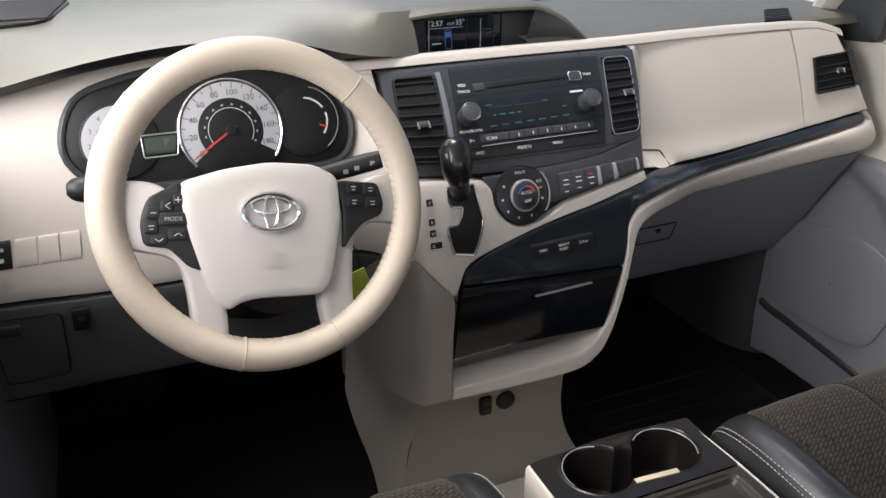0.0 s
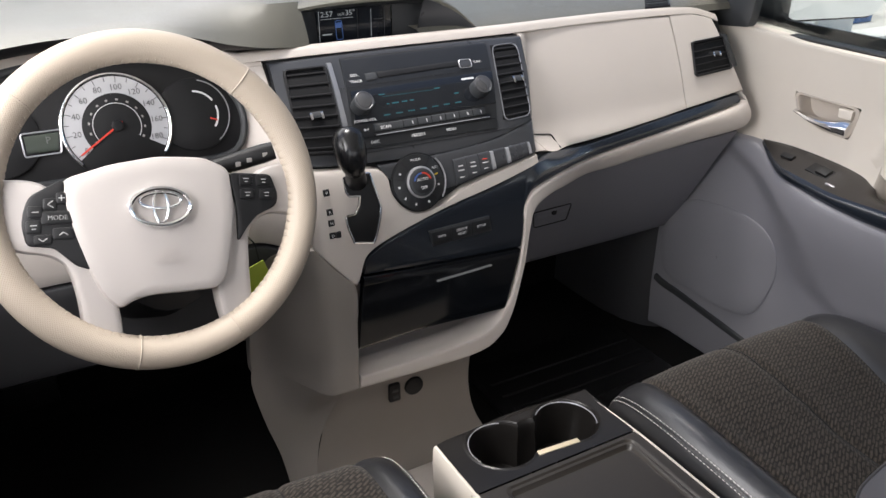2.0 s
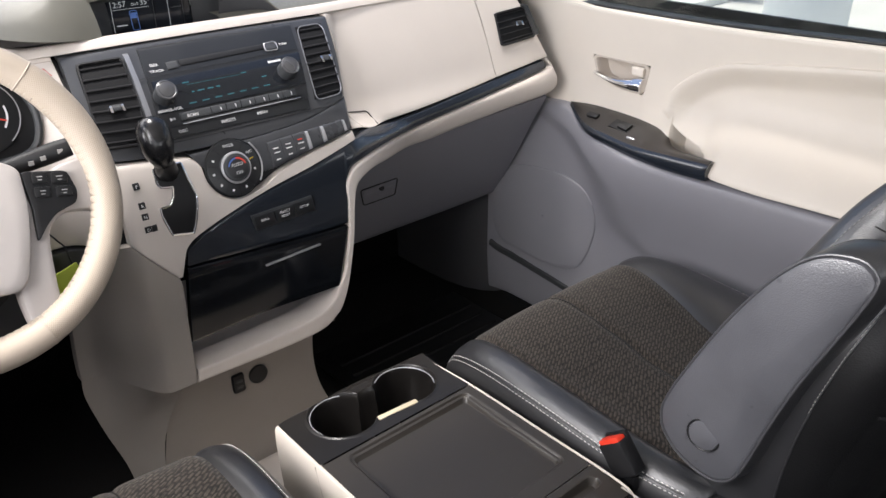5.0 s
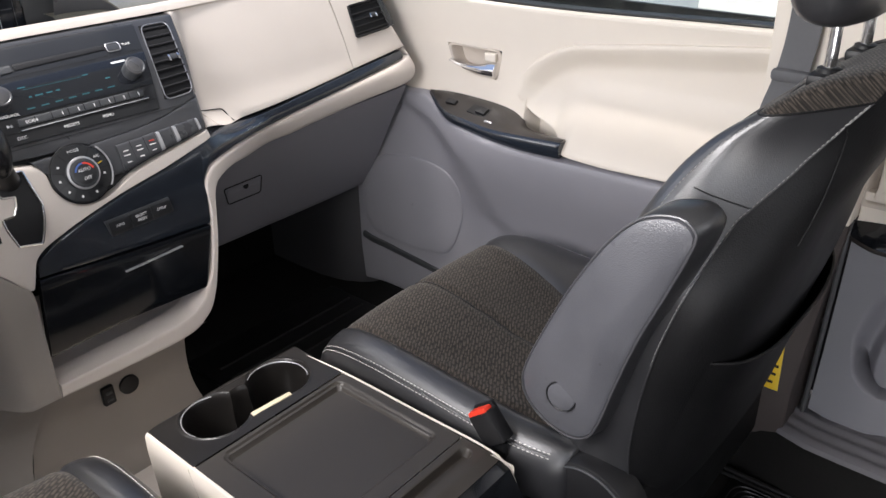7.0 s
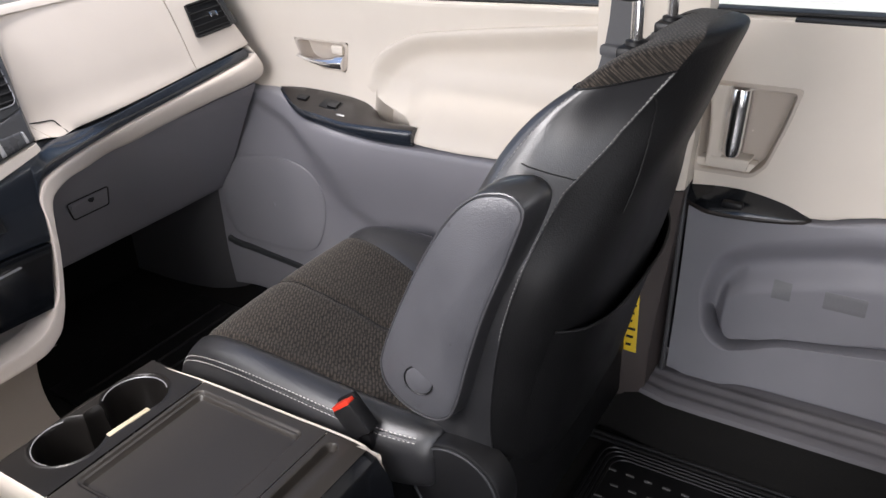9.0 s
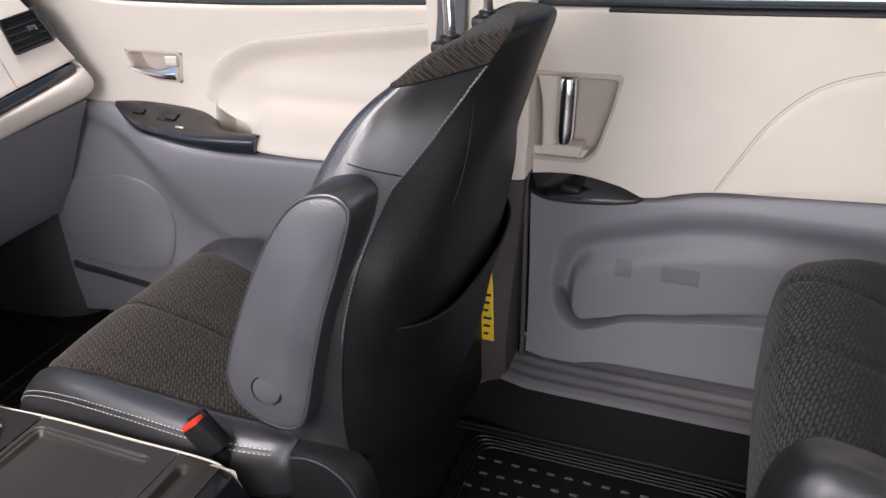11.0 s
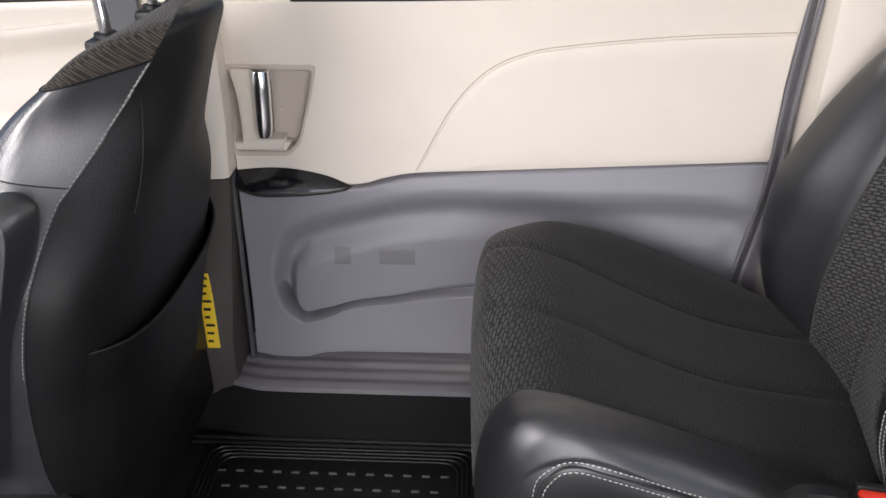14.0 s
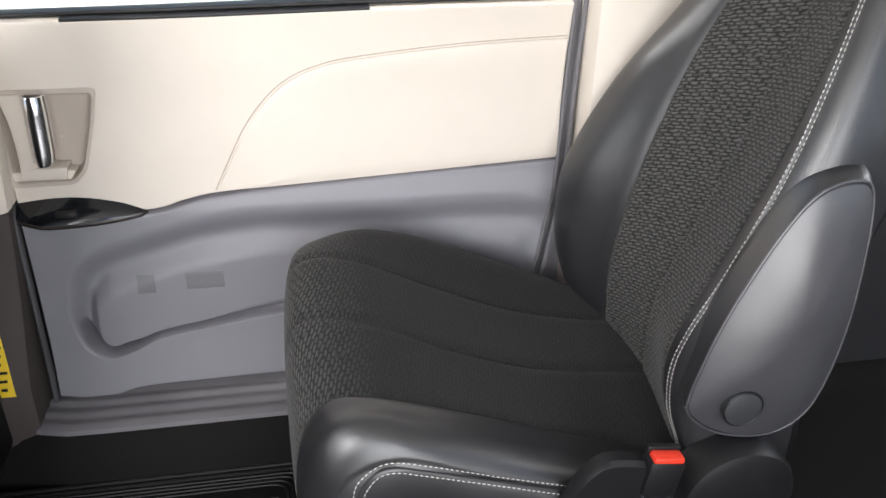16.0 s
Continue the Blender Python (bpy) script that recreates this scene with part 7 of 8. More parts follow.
strip(bm, [(1.29, 0.746), (1.24, 0.732), (1.16, 0.7235), (1.064, 0.7175), (1.0, 0.7135), (0.75, 0.7145), (0.50, 0.723), (0.375, 0.727)], [(1.29, 0.515), (1.16, 0.518), (1.0, 0.49), (0.735, 0.447), (0.375, 0.443)], trim_face, r=0.006, depth=0.05, nu=280, nv=110)
part("upper_trim", bm, CREAM, door)


def lower_face(y, z, h):
    """Grey lower trim: it swells out under the elbow rest and steps back softly round the speaker."""
    step = ss(-0.035, 0.075, np.interp(z, (0.20, 0.268, 0.303, 0.40, 0.455, 0.50), (0.76, 0.83, 0.892, 0.956, 1.05, 1.17)) - y)
    swell = 0.050 * ss(0.26, 0.47, z) * ss(1.07, 0.86, y)
    mound = ss(0.165, 0.10, math.hypot(y - 1.10, (z - 0.26) * 1.2))
    return (np.interp(z, ZT, FRONT_DOOR) - h - 0.016 * step - swell - 0.004 * mound - 0.016 * ss(1.17, 1.27, y) * ss(0.45, 0.25, z), y, z)


bm = bmesh.new()
strip(bm, [(1.27, 0.513), (1.16, 0.5125), (1.06, 0.517), (0.99, 0.486), (0.91, 0.479), (0.85, 0.474), (0.77, 0.470), (0.69, 0.471), (0.50, 0.475), (0.375, 0.478)], [(1.235, 0.03), (1.15, 0.03), (1.08, 0.03), (1.0, 0.03), (0.92, 0.03), (0.85, 0.03), (0.77, 0.03), (0.69, 0.03), (0.50, 0.03), (0.375, 0.03)], lower_face, h=0.010, r=0.006, depth=0.05, nu=130, nv=70)
part("lower_trim", bm, GREY, door)
bm = bmesh.new()
spk = spline([(1.232, 0.31), (1.19, 0.352), (1.12, 0.368), (1.04, 0.370), (0.975, 0.352), (0.948, 0.302), (0.955, 0.23), (0.985, 0.175), (1.05, 0.158), (1.13, 0.158), (1.205, 0.166), (1.236, 0.23)], 60, True)
patch(bm, spk, lower_face, h=0.0125, r=0.0025, depth=0.006, rings=12)
grille = part("speaker_grille", bm, GREY, door, "grey finely perforated speaker grille")
bm = bmesh.new()
patch(bm, [(1.09 + 0.004 * math.cos(a), 0.262 + 0.004 * math.sin(a)) for a in np.linspace(0, 2 * math.pi, 12, endpoint=False)], lower_face, h=0.0140, r=0.0008, depth=0.002, rings=2)
part("grille_stud", bm, GREY, grille)
bm = bmesh.new()
strip(bm, [(1.232, 0.160), (1.20, 0.148), (1.13, 0.140), (1.0, 0.126), (0.9, 0.112)], [(1.232, 0.146), (1.20, 0.134), (1.13, 0.127), (1.0, 0.114), (0.9, 0.100)], lower_face, h=0.018, r=0.003, depth=0.012, nu=20, nv=3)
part("pocket_lip", bm, DGREY, door, "dark edge of the door pocket")

# switch panel and its gloss front
bm = bmesh.new()
a3 = spline([(0.737, 1.062, 0.522), (0.739, 0.996, 0.5265), (0.738, 0.907, 0.524), (0.736, 0.850, 0.517), (0.722, 0.822, 0.508), (0.698, 0.795, 0.502), (0.685, 0.75, 0.5025), (0.680, 0.689, 0.506)], 48)
b3 = spline([(0.735, 1.058, 0.520), (0.692, 0.985, 0.503), (0.679, 0.915, 0.498), (0.672, 0.86, 0.495), (0.669, 0.82, 0.496), (0.668, 0.79, 0.4975), (0.667, 0.74, 0.500), (0.666, 0.689, 0.5035)], 48)
c3 = spline([(0.732, 1.052, 0.513), (0.692, 0.985, 0.486), (0.674, 0.91, 0.479), (0.667, 0.85, 0.474), (0.665, 0.81, 0.472), (0.664, 0.78, 0.471), (0.663, 0.74, 0.472), (0.662, 0.689, 0.475)], 48)
rows_mesh(bm, [[p + np.array((0.02, 0, -0.006)), p, p * 0.7 + q * 0.3 + np.array((0, 0, 0.0015)), p * 0.3 + q * 0.7 + np.array((0, 0, 0.001)), q] for p, q in zip(a3, b3)])
part("switch_panel", bm, WOODGLOSS, door, "dark brown gloss switch panel")
bm = bmesh.new()
rows_mesh(bm, [[q, q * 0.9 + c * 0.1 + np.array((-0.0035, 0, -0.001)), q * 0.62 + c * 0.38 + np.array((-0.0055, 0, 0)), q * 0.3 + c * 0.7 + np.array((-0.004, 0, 0)), c, c + np.array((0.03, 0, -0.003))] for q, c in zip(b3, c3)])
bm.faces.new([bm.verts.new(tuple(p)) for p in (b3[-1], b3[-1] * 0.62 + c3[-1] * 0.38 + np.array((-0.0055, 0, 0)), c3[-1], c3[-1] + np.array((0.03, 0, 0)), b3[-1] + np.array((0.03, 0, 0)))])
part("switch_panel_edge", bm, BLUEGLOSS, door, "gloss black front edge")
for yk, side, w, l, hh, mat, lab in ((0.978, 0.45, 0.0065, 0.013, 0.003, BLACK, "lock rocker"), (0.908, 0.50, 0.0125, 0.0235, 0.0008, BLACK, "sunk switch well"), (0.898, 0.50, 0.0095, 0.0115, 0.004, BLACK, "window switch"), (0.869, 0.22, 0.0022, 0.009, 0.0012, SATIN, "small silver mark")):
    k = int(np.argmin(np.abs(a3[:, 1] - yk)))
    kb = int(np.argmin(np.abs(b3[:, 1] - yk)))
    q = b3[kb] * (1 - side) + a3[k] * side
    nrm = Vector(np.cross(a3[k] - b3[kb], a3[k + 1] - a3[k]))
    nrm = nrm.normalized() * (1 if nrm.z > 0 else -1)
    across = Vector(a3[k] - b3[kb])
    across = (across - nrm * across.dot(nrm)).normalized()
    m = Matrix.Translation(Vector(q) + nrm * 0.001) @ Matrix((across, nrm.cross(across), nrm)).transposed().to_4x4()
    bm = bmesh.new()
    box(bm, (-w, -l, -0.004), (w, l, hh), min(0.002, hh))
    for v in bm.verts:
        if lab.endswith("rocker") or lab == "window switch":
            v.co.z += 0.0025 * abs(v.co.y / l) ** 2 * (v.co.z > 0)
        v.co = m @ v.co
    part("switch", bm, mat, door, lab)


PAD_EDGE = spline(PAD_TOP, 60)


def pad_face(y, z, h):
    """Padded elbow rest: scooped out below its upper edge, rolling out to the armrest below."""
    d = np.sqrt(((PAD_EDGE - np.array((y, z))) ** 2).sum(1)).min()
    scoop = 0.020 * ss(0.004, 0.050, d) * ss(0.48, 0.57, z)
    return (np.interp(z, ZT, FRONT_DOOR) - h - 0.066 * ss(0.605, 0.470, z) * ss(0.755, 0.68, y) + scoop, y, z)


bm = bmesh.new()
strip(bm, PAD_TOP, [(0.844, 0.548), (0.818, 0.5235), (0.782, 0.508), (0.727, 0.490), (0.694, 0.479), (0.60, 0.475), (0.48, 0.479), (0.376, 0.481)], pad_face, h=0.006, r=0.006, depth=0.04, nu=120, nv=50)
part("armrest_pad", bm, CREAM, door, "padded cream elbow rest")

# inside handle: a sunk bowl with the lever and the lock tab before it
bowl = rounded(FRONT_BOWL, 0.013)
cen = bowl.mean(0)
bm = bmesh.new()
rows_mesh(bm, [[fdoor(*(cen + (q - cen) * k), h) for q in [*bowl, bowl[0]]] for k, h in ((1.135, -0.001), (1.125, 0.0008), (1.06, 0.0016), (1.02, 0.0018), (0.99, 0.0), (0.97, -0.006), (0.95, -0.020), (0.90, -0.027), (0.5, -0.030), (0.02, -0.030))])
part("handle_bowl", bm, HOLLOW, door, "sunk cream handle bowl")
bm = bmesh.new()
strip(bm, [(1.012, 0.5935), (0.985, 0.588), (0.955, 0.587), (0.930, 0.592), (0.912, 0.597), (0.897, 0.598)], [(1.010, 0.589), (0.985, 0.580), (0.955, 0.5755), (0.930, 0.572), (0.912, 0.571), (0.902, 0.571)], fdoor, h=0.012, r=0.004, depth=0.012, nu=30, nv=5, crown=0.004)
part("handle", bm, CHROME, door, "chrome inside handle")
bm = bmesh.new()
strip(bm, [(0.926, 0.6165), (0.899, 0.617)], [(0.924, 0.600), (0.899, 0.600)], fdoor, h=0.008, r=0.003, depth=0.012, nu=6, nv=3)
part("lock_tab", bm, CREAM, door, "cream lock tab")


def belt_line(parent, fn, pts, w=0.006):
    bm = bmesh.new()
    strip(bm, pts, [(y, z - w) for y, z in pts], fn, h=0.004, r=0.003, depth=0.03, nu=30, nv=3)
    part("weatherstrip", bm, RUBBER, parent, "black rubber weatherstrip")


def pane(parent, y0, y1, x0, x1, z0, z1):
    bm = bmesh.new()
    rows_mesh(bm, [[(x0, y0, z0), (x0, y1, z0)], [(x1, y0 - 0.10 * (y0 > 1), z1), (x1, y1, z1)]])
    rows_mesh(bm, [[(x0 + 0.004, y0, z0), (x0 + 0.004, y1, z0)], [(x1 + 0.004, y0 - 0.10 * (y0 > 1), z1), (x1 + 0.004, y1, z1)]])
    p = part("window_pane", bm, GLASS, parent, "clear side window glass")
    p.visible_shadow = False


belt_line(door, lambda y, z, h: (0.765 - h, y, z), [(1.12, 0.7185), (1.0, 0.7175), (0.75, 0.7185), (0.50, 0.7275), (0.375, 0.7315)], 0.0045)
pane(door, 1.16, 0.375, 0.776, 0.70, 0.70, 1.24)

# mirror corner, mirror
bm = bmesh.new()
patch(bm, rounded([(1.285, 0.735), (1.262, 0.722), (1.22, 0.713), (1.14, 0.722), (1.13, 0.80), (1.18, 0.95), (1.30, 0.88)], 0.01), lambda y, z, h: (0.733 - h, y, z), h=0.0, r=0.004, depth=0.02, rings=3)
part("mirror_corner", bm, DGREY, door, "dark grey triangular cover at the mirror")
mirror = thing("door_mirror", (0.95, 1.19, 0.70), "black door mirror outside the passenger window", "mirror")
mo = rounded([(0.878, 0.7095), (1.165, 0.7000), (1.205, 0.75), (1.19, 0.86), (1.12, 0.885), (0.87, 0.875), (0.838, 0.79)], 0.03)
bm = bmesh.new()
patch(bm, mo, lambda x, z, h: (x, 1.175 - h - 0.05 * (x - 1.0), z), h=0.0, r=0.012, depth=0.10, rings=4)
part("housing", bm, BLACK, mirror)
bm = bmesh.new()
patch(bm, mo.mean(0) + (mo - mo.mean(0)) * 0.925, lambda x, z, h: (x, 1.173 - h - 0.05 * (x - 1.0), z), h=0.003, r=0.001, depth=0.003, rings=3)
part("glass", bm, MIRROR, mirror, "mirror glass")
bm = bmesh.new()
box(bm, (0.770, 1.165, 0.712), (0.885, 1.25, 0.84), 0.012)
part("arm", bm, BLACK, mirror)

# ---- sliding door ----
def strim(y, z, h):
    """Upper trim of the sliding door with room for the handle bowl."""
    deep = 0.036 * ss(1.075, 0.985, reach(SLIDE_BOWL, y, z))
    return (np.interp(z, ZT, SLIDE_DOOR) - h + deep, y, z)


slide = thing("sliding_door", (0.76, -0.2, 0.0), "sliding rear door with beige upper and grey lower trim", "car door")
bm = bmesh.new()
strip(bm, [(0.205, 0.730), (0.0, 0.732), (-0.3, 0.737), (-0.652, 0.741)], [(0.205, 0.430), (0.02, 0.434), (-0.036, 0.446), (-0.094, 0.456), (-0.238, 0.463), (-0.645, 0.484)], strim, r=0.004, depth=0.05, nu=340, nv=130)
part("upper_trim", bm, CREAM, slide)


POCKET = spline([(0.149, 0.198), (0.160, 0.249), (0.157, 0.282), (0.139, 0.334), (0.10, 0.361), (0.042, 0.380), (0.0, 0.393), (-0.054, 0.408), (-0.147, 0.420), (-0.24, 0.418), (-0.60, 0.41), (-0.62, 0.30), (-0.60, 0.26), (-0.19, 0.233), (-0.048, 0.215), (0.03, 0.203), (0.074, 0.184), (0.115, 0.174)], 170, True)


def inside(y, z):
    """Distance to the pocket's edge, counted positive inside it."""
    p, q = POCKET, np.roll(POCKET, -1, 0)
    e, r = q - p, np.array((y, z)) - p
    t = np.clip((r * e).sum(1) / (e * e).sum(1), 0, 1)
    d = np.sqrt(((r - e * t[:, None]) ** 2).sum(1)).min()
    cross = (p[:, 1] > z) != (q[:, 1] > z)
    hits = cross & (y < p[:, 0] + (z - p[:, 1]) * e[:, 0] / (e[:, 1] + 1e-12))
    return d if hits.sum() % 2 else -d


def slide_low(y, z, h):
    """Grey lower trim with a long sunk pocket: a soft overhang above, a pillow in it, a sharp crease behind the lower lip."""
    d = inside(y, z)
    roof = float(np.interp(y, (-0.60, -0.24, -0.147, -0.054, 0.042, 0.10, 0.139), (0.41, 0.418, 0.42, 0.408, 0.38, 0.361, 0.334)))
    up = ss(0.21, 0.33, z)
    left = ss(0.09, 0.15, y)
    w = 0.003 + 0.012 * left + 0.050 * up * (1 - 0.6 * left)
    deep = 0.040 - 0.014 * ss(0.05, -0.25, y)
    sunk = deep * ss(-0.35 * w, w, d)
    moon = ss(0.05, 0.09, y) * ss(0.245, 0.20, z)
    belly = (0.80 - 0.10 * left) * deep * ss(0.003 + 0.009 * moon, 0.014 + 0.010 * moon + 0.038 * max(left * ss(0.19, 0.26, z), up), d) * ss(roof - 0.012, roof - 0.085, z)
    hole = (0.006 * ss(0.26, 0.22, z) + 0.040 * moon) * ss(0.0, 0.003, d) * ss(0.012 + 0.006 * moon, 0.005 + 0.006 * moon, d)
    shelf = 0.007 * ss(0.10, -0.08, y) * ss(0.475, 0.43, z) * ss(roof - 0.05, roof + 0.01, z)
    return (np.interp(z, ZT, SLIDE_DOOR) - h - shelf + sunk + hole - belly, y, z - (0.005 + 0.004 * moon) * ss(0.005, 0.014, d) * ss(0.29, 0.22, z))


bm = bmesh.new()
strip(bm, [(0.205, 0.426), (0.02, 0.430), (-0.094, 0.452), (-0.35, 0.468), (-0.645, 0.482)], [(0.205, 0.110), (0.185, 0.106), (0.16, 0.100), (0.119, 0.102), (0.067, 0.114), (-0.05, 0.1165), (-0.19, 0.1175), (-0.60, 0.119)], slide_low, h=0.004, r=0.004, depth=0.05, nu=400, nv=230)
part("lower_trim", bm, GREY, slide)
bm = bmesh.new()
strip(bm, [(-0.0925, 0.462), (-0.1210, 0.5164), (-0.1475, 0.563), (-0.1820, 0.605), (-0.2155, 0.632), (-0.257, 0.650), (-0.315, 0.662), (-0.478, 0.678), (-0.647, 0.6855)], [(-0.100, 0.4605), (-0.13, 0.4635), (-0.17, 0.4655), (-0.23, 0.469), (-0.31, 0.473), (-0.40, 0.477), (-0.52, 0.482), (-0.646, 0.4885)], sdoor, h=0.0035, r=0.0035, depth=0.008, nu=60, nv=12)
part("pad", bm, CREAM, slide, "raised cream vinyl pad")
bm = bmesh.new()
tube(bm, [sdoor(y, z, 0.0006) for y, z in spline([(-0.0885, 0.461), (-0.1175, 0.517), (-0.1445, 0.565), (-0.1795, 0.608), (-0.2138, 0.6355), (-0.256, 0.6535), (-0.315, 0.6655), (-0.478, 0.6815), (-0.647, 0.689)], 60)], 0.0009, seg=5)
part("pad_groove", bm, SEAM, slide, "shadowed groove round the pad")
ro = rounded(SLIDE_BOWL, 0.010)
cen = ro.mean(0)
bm = bmesh.new()
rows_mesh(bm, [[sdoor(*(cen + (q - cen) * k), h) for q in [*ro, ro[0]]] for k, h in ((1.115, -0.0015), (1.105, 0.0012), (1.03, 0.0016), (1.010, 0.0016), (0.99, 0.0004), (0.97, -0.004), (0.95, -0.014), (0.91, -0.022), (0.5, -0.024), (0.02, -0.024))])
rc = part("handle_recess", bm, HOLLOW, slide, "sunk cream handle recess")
bm = bmesh.new()
strip(bm, [(0.198, 0.627), (0.190, 0.58), (0.188, 0.53), (0.190, 0.50)], [(0.162, 0.627), (0.164, 0.58), (0.164, 0.53), (0.166, 0.50)], sdoor, h=0.008, r=0.004, depth=0.01, nu=14, nv=5)
part("handle_frame", bm, CREAM, slide, "cream handle surround")
bm = bmesh.new()
rows_mesh(bm, [[sdoor(yc + wd * math.cos(k), z, 0.010 + 0.020 * math.sin(k)) for k in np.linspace(0, math.pi, 15)] for z, yc, wd in ((0.6285, 0.146, 0.013), (0.6275, 0.146, 0.0175), (0.60, 0.147, 0.018), (0.57, 0.148, 0.0175), (0.54, 0.149, 0.0172), (0.528, 0.149, 0.0165), (0.523, 0.149, 0.012))])
part("handle", bm, CHROME, slide, "upright chrome pull handle")
bm = bmesh.new()
strip(bm, [(0.180, 0.514), (0.121, 0.5145)], [(0.182, 0.495), (0.126, 0.494)], sdoor, h=0.010, r=0.004, depth=0.03, nu=8, nv=4)
part("lock_tab", bm, CREAM, slide, "cream lock tab")
bm = bmesh.new()
strip(bm, [(0.203, 0.506), (0.17, 0.506), (0.112, 0.506)], [(0.203, 0.4915), (0.17, 0.4915), (0.122, 0.4915)], sdoor, h=0.0, r=0.002, depth=0.02, nu=8, nv=3)
part("recess_shelf", bm, CREAM, rc)
top_c = spline([(0.208, 0.4575), (0.16, 0.4625), (0.113, 0.4615), (0.06, 0.451), (0.03, 0.4395), (0.0185, 0.435)], 40)
low_c = spline([(0.208, 0.437), (0.16, 0.430), (0.11, 0.429), (0.06, 0.431), (0.028, 0.434), (0.0185, 0.4345)], 40)
bm = bmesh.new()
rows_mesh(bm, [[sdoor(*p, 0.001), sdoor(*(p * 0.7 + q * 0.3), 0.012 * w), sdoor(*(p * 0.25 + q * 0.75), 0.025 * w), sdoor(*(q * 1.0), 0.028 * w)] for p, q, w in zip(top_c, low_c, np.sqrt(np.clip(np.linspace(1.25, 0, 40), 0, 1) * np.clip(np.linspace(0.25, 4, 40), 0, 1)))])
part("switch_panel", bm, GLOSS, slide, "gloss black oval switch panel")
bm = bmesh.new()
rows_mesh(bm, [[sdoor(*q, 0.028 * w), sdoor(*(q + (0, -0.003)), 0.030 * w), sdoor(*(q + (0, -0.007)), 0.027 * w), sdoor(*(q + (0, -0.009)), 0.0)] for q, w in zip(low_c, np.sqrt(np.clip(np.linspace(1.25, 0, 40), 0, 1) * np.clip(np.linspace(0.25, 4, 40), 0, 1)))])
part("switch_panel_edge", bm, WOODGLOSS, slide, "glossy lower edge")
bm = bmesh.new()
box(bm, (0.7315, 0.118, 0.438), (0.745, 0.150, 0.449), 0.003)
part("switch", bm, BLACK, slide, "window switch")
for y0, y1, z0, z1 in ((0.056, 0.0270, 0.315, 0.285), (-0.022, -0.084, 0.317, 0.287)):
    bm = bmesh.new()
    strip(bm, [(y0, z0), (y1, z0)], [(y0, z1), (y1, z1)], slide_low, h=0.0048, r=0.0002, depth=0.0006, nu=8, nv=4)
    part("print", bm, DARKPRINT, slide, "faint worn print on the trim")
belt_line(slide, lambda y, z, h: (0.772 - h, y, z), [(0.205, 0.738), (0.0, 0.741), (-0.3, 0.747), (-0.652, 0.752)], 0.007)
bm = bmesh.new()
strip(bm, [(0.09, 0.7335), (-0.1, 0.7355), (-0.34, 0.7405)], [(0.09, 0.7285), (-0.1, 0.7305), (-0.34, 0.7355)], lambda y, z, h: (0.756 - h, y, z), h=0.004, r=0.001, depth=0.02, nu=14, nv=2)
part("shade_slot", bm, BLACK, slide, "black slot of the window shade")
pane(slide, 0.20, -0.66, 0.780, 0.71, 0.735, 1.24)

# middle and rear pillars, seals, sill
bm = bmesh.new()
py = lambda z: 0.222 - 0.02 * ss(0.2, 0.6, z)  # noqa: E731
rows_mesh(bm, [[(0.775, py(z), z), (x + 0.006, py(z), z), (x, py(z) + 0.008, z), (x - 0.004, 0.29, z), (x, 0.355, z), (x + 0.006, 0.37, z), (0.775, 0.37, z)] for z, x in [(0.07, 0.655), (0.12, 0.652), (0.18, 0.655), (0.26, 0.685), (0.32, 0.70), (0.40, 0.71), (0.458, 0.716)]])
tagged(part("trim_pillar_lower", bm, PILLAR, None, "grey lower pillar trim between the doors"), kind="structure")
bm = bmesh.new()
rows_mesh(bm, [[(0.775, py(z), z), (x + 0.006, py(z), z), (x, py(z) + 0.008, z), (x - 0.004, 0.29, z), (x, 0.355, z), (x + 0.006, 0.37, z), (0.775, 0.37, z)] for z, x in [(0.461, 0.714), (0.55, 0.72), (0.70, 0.72), (0.9, 0.71), (1.27, 0.66)]])
tagged(part("trim_pillar_upper", bm, CREAM, None, "cream upper pillar trim between the doors"), kind="structure")
bm = bmesh.new()
box(bm, (0.70, -0.82, 0.0), (0.80, -0.672, 1.27), 0.02)
tagged(part("trim_pillar_rear", bm, CREAM, None, "cream pillar trim behind the sliding door"), kind="structure")
for name, pts in (("trim_door_seal", [(0.752, -0.655, 0.76), (0.757, -0.650, 0.60), (0.752, -0.645, 0.45), (0.748, -0.622, 0.30), (0.745, -0.60, 0.12)]), ("trim_door_seal_front", [(0.748, 0.211, 0.76), (0.750, 0.211, 0.50), (0.740, 0.211, 0.30), (0.725, 0.211, 0.10)])):
    bm = bmesh.new()
    tube(bm, spline(pts, 20), 0.0034, seg=8)
    tube(bm, spline([(x - 0.006, y - 0.014 if y < 0 else y, z) for x, y, z in pts], 20), 0.004, seg=8)
    tagged(part(name, bm, KNEE if "front" in name else SILL, None, "dark rubber door seal"), kind="structure")
slab("wall_slide_back", (0.875, -0.72, 0.0), (0.885, 1.32, 0.72), BLACK, "dark metal behind the door trims")
slab("wall_slide_gap", (0.772, -0.70, 0.0), (0.79, -0.60, 0.76), GREY, "grey metal edge behind the sliding door")
bm = bmesh.new()
prof = [(0.6385, 0.0950), (0.6405, 0.1030), (0.650, 0.1070), (0.658, 0.1075), (0.662, 0.1050), (0.672, 0.1050), (0.676, 0.1075), (0.688, 0.1075), (0.692, 0.1050), (0.702, 0.1050), (0.706, 0.1075), (0.716, 0.1075), (0.72, 0.1050), (0.73, 0.1050), (0.734, 0.1070), (0.78, 0.1070)]
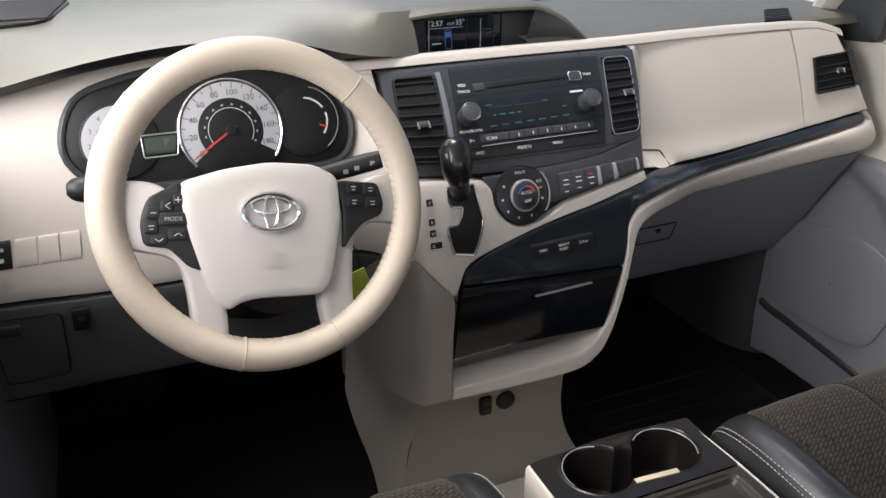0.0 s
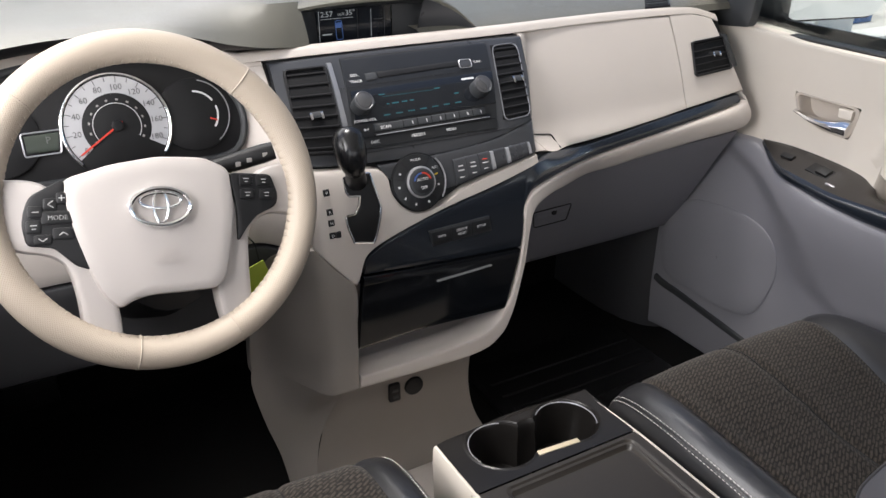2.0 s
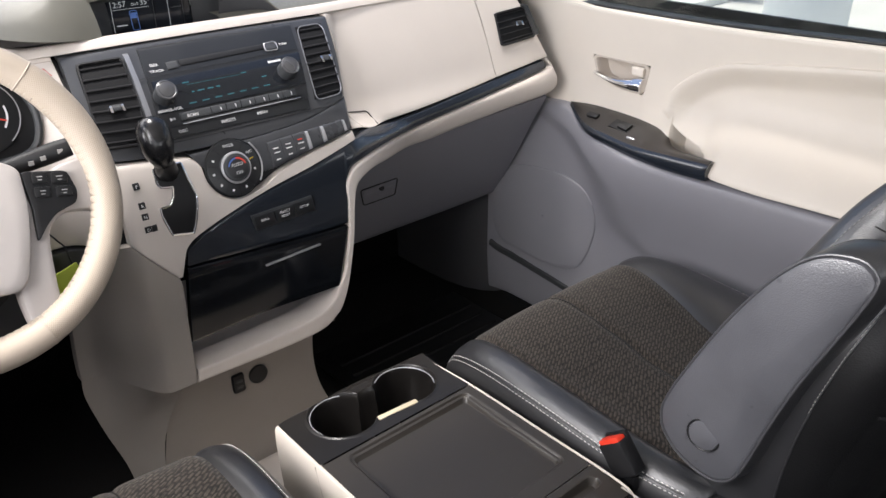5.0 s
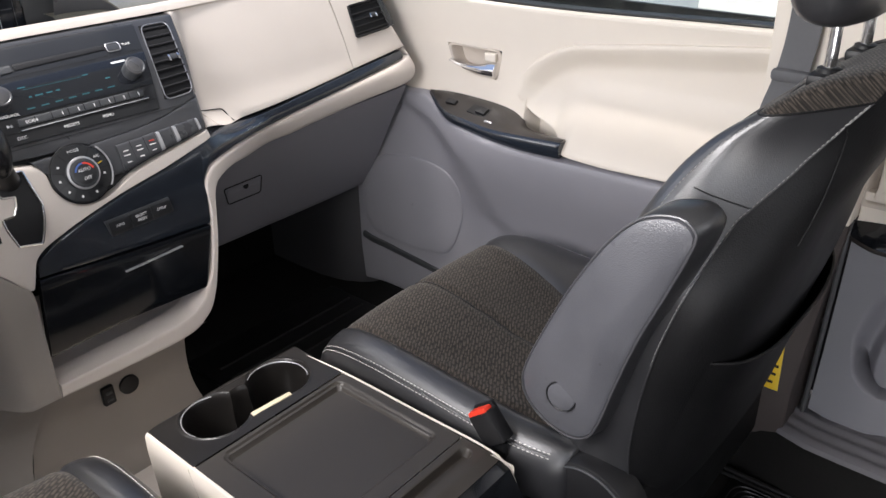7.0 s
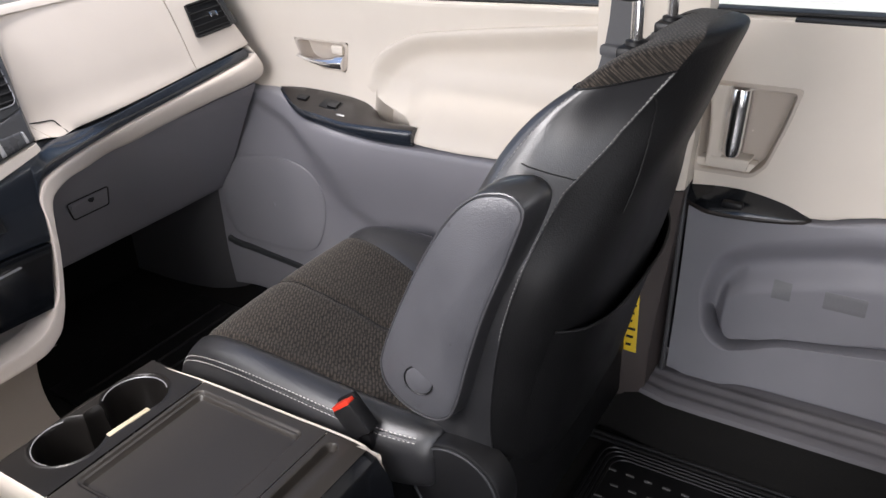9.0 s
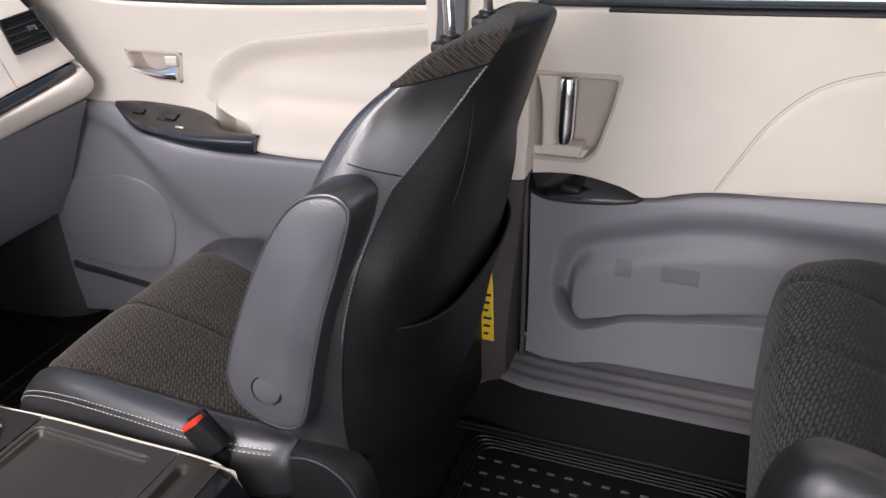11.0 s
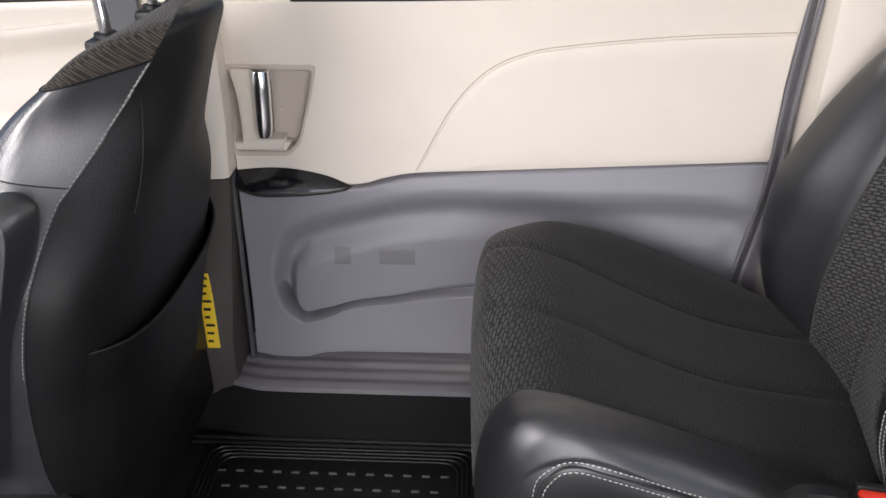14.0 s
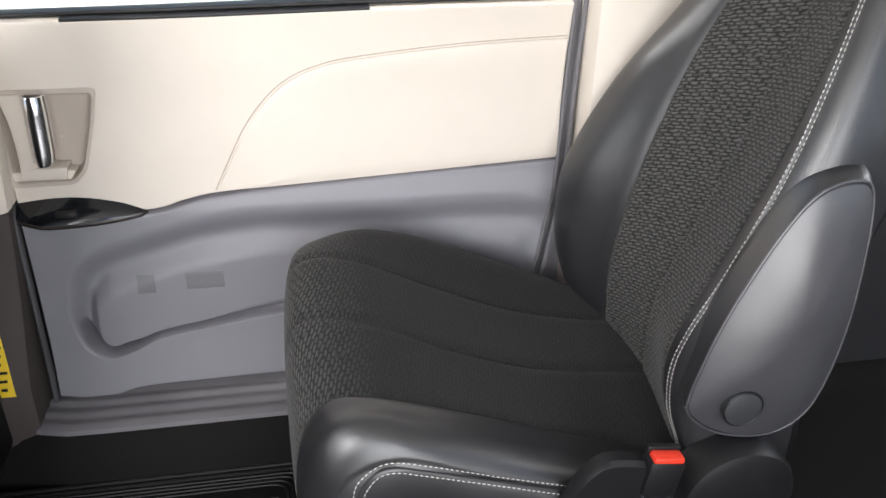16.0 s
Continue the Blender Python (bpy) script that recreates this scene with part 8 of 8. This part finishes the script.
rows_mesh(bm, [[(x + 0.03 * ss(0.16, 0.30, y), y, z) for x, z in prof] for y in (0.33, 0.30, 0.26, 0.22, 0.18, 0.12, 0.0, -0.2, -0.5, -0.75)])
tagged(part("trim_sill", bm, SILL, None, "grey scuffed ribbed door sill plate"), kind="structure")
bm = bmesh.new()
strip(bm, [(0.278, 0.300), (0.270, 0.24), (0.262, 0.178)], [(0.256, 0.300), (0.248, 0.24), (0.240, 0.178)], lambda y, z, h: (float(np.interp(z, [0.18, 0.26, 0.32], [0.651, 0.681, 0.696])) - h - 0.002, y, z), h=0.001, r=0.0002, depth=0.001, nu=10, nv=3)
lab = tagged(part("warning_label", bm, YELLOW, None, "yellow warning label with printed bars on the pillar"), category="label")
for k in range(9):
    z0 = 0.294 - k * 0.0128
    yc = 0.267 - (0.30 - z0) * 0.13
    bm = bmesh.new()
    strip(bm, [(yc + 0.007, z0), (yc - 0.008 + 0.003 * (k % 3), z0)], [(yc + 0.007, z0 - 0.004), (yc - 0.008 + 0.003 * (k % 3), z0 - 0.004)], lambda y, z, h: (float(np.interp(z, [0.18, 0.26, 0.32], [0.651, 0.681, 0.696])) - h - 0.002, y, z), h=0.0016, r=0.0001, depth=0.0005, nu=3, nv=1)
    part("print_bar", bm, BLACK, lab)

bm = bmesh.new()
rows_mesh(bm, [[(x + 0.03 * ss(0.16, 0.30, y), y, z) for x, z in ((0.612, 0.0), (0.618, 0.04), (0.630, 0.086), (0.641, 0.097))] for y in (0.33, 0.26, 0.18, 0.0, -0.75)])
tagged(part("trim_sill_carpet", bm, CARPET, None, "black carpet below the sill plate"), kind="structure")

# seat belt on the pillar
belt = thing("seat_belt", (0.71, 0.34, 0.45), "grey seat belt hanging at the middle pillar", "seat belt")
bm = bmesh.new()
a = spline([(0.69, 0.332, 1.15), (0.70, 0.322, 0.9), (0.705, 0.322, 0.72), (0.69, 0.342, 0.60), (0.66, 0.357, 0.45)], 24)
rows_mesh(bm, [[p + np.array((0.004, 0.024, 0)), p, p + np.array((-0.003, -0.024, 0))] for p in a])
rows_mesh(bm, [[p + np.array((0.006, 0.024, 0)), p + np.array((0.002, 0, 0)), p + np.array((-0.001, -0.024, 0))] for p in a])
part("webbing", bm, BELT, belt, "grey webbing")
bm = bmesh.new()
box(bm, (0.690, 0.296, 0.668), (0.708, 0.354, 0.686), 0.006)
part("tongue", bm, BELT, belt, "grey belt tongue")

# ---- rear floor mat ----
mat2 = thing("floor_mat", (0.4, 0.05, 0.0), "black ribbed rubber floor mat with small raised bars", "floor mat")
bm = bmesh.new()
box(bm, (0.05, -0.20, 0.001), (0.60, 0.27, 0.010), 0.004)
part("mat", bm, RUBBER, mat2)
bm = bmesh.new()
for k in range(4):
    d = 0.008 * k
    loop = rounded([(0.08, -0.19 + d), (0.592 - d, -0.19 + d), (0.592 - d, 0.26 - d), (0.08, 0.26 - d)], 0.03)
    tube(bm, [(x, y, 0.0105) for x, y in loop], 0.0022, seg=6, closed=True)
part("rib", bm, RUBBER, mat2, "raised border ribs", kind="stuff")
bm = bmesh.new()
for i in range(12):
    for j in range(13):
        x, y = 0.535 - 0.034 * i, 0.228 - 0.031 * j + (0.0155 if i % 2 else 0)
        if y > -0.16 and y < 0.235:
            box(bm, (x - 0.0016, y - 0.0065, 0.009), (x + 0.0016, y + 0.0065, 0.0125), 0.0)
part("stud", bm, STUD, mat2, "short raised bars", kind="stuff", smooth=False)
for x, z in ((0.612, 0.012), (0.604, 0.008)):
    bm = bmesh.new()
    tube(bm, [(x, 0.30, z), (x, -0.25, z)], 0.004, seg=8)
    tagged(part("trim_floor_edge", bm, RUBBER, None, "black rubber edge strip along the floor"), kind="structure")
fm = thing("front_floor_mat", (0.42, 0.95, 0.0), "black ribbed rubber mat in the front footwell", "floor mat")
bm = bmesh.new()
box(bm, (0.20, 0.82, 0.001), (0.62, 1.30, 0.012), 0.005)
part("mat", bm, RUBBER, fm)
for k in range(9):
    bm = bmesh.new()
    tube(bm, [(0.23, 0.86 + 0.045 * k, 0.012), (0.60, 0.86 + 0.045 * k, 0.012)], 0.004, seg=6)
    part("rib", bm, RUBBER, fm)

# ---- outside the window ----
bin1 = thing("white_drum", (5.3, 2.75, -0.45), "white cylindrical drum on the concrete", "drum")
bm = bmesh.new()
tube(bm, [(5.3, 2.75, -0.45), (5.3, 2.75, -0.44), (5.3, 2.75, 0.40), (5.3, 2.75, 0.41)], [0.28, 0.29, 0.29, 0.28], seg=32)
part("body", bm, WHITEWALL, bin1)
slab("trim_wall_base", (8.6, -12, -0.45), (9.0, 14, -0.05), WHITEWALL, "white painted plinth of the wall")
for y in (3.2, 6.2):
    bm = bmesh.new()
    box(bm, (8.95, y, 0.1), (8.99, y + 1.6, 1.6), 0.01)
    w = tagged(part("window_1" if y < 4 else "window_2", bm, GREY, None, "grey glazed opening in the white wall"), kind="structure")
shop = thing("shop_front", (6.3, 4.6, -0.45), "white framed shop front with a low white plinth", "building")
for nm, lo, hi, mt in (("plinth", (6.18, 4.40, -0.45), (7.10, 4.70, -0.385), WHITEWALL), ("panel", (5.70, 4.55, -0.45), (6.18, 4.70, 1.8), WHITEWALL), ("post", (5.565, 4.55, -0.45), (5.66, 4.65, 1.8), WHITEWALL), ("post", (7.10, 4.45, -0.45), (7.36, 4.70, 1.8), WHITEWALL), ("back_wall", (5.50, 5.60, -0.45), (7.50, 5.70, 1.8), GREY), ("floor_slab", (5.66, 4.70, -0.45), (7.36, 5.60, -0.387), CONCRETE)):
    bm = bmesh.new()
    box(bm, lo, hi, 0.008)
    part(nm, bm, mt, shop, smooth=False)
crate = thing("blue_crate", (6.75, 5.0, -0.387), "blue plastic crate standing inside the shop front", "crate")
bm = bmesh.new()
box(bm, (6.62, 4.90, -0.387), (6.98, 5.15, -0.27), 0.01)
for k in range(4):
    box(bm, (6.65 + 0.08 * k, 4.893, -0.36), (6.71 + 0.08 * k, 4.902, -0.30), 0.003)
part("body", bm, BLUEPLASTIC, crate)
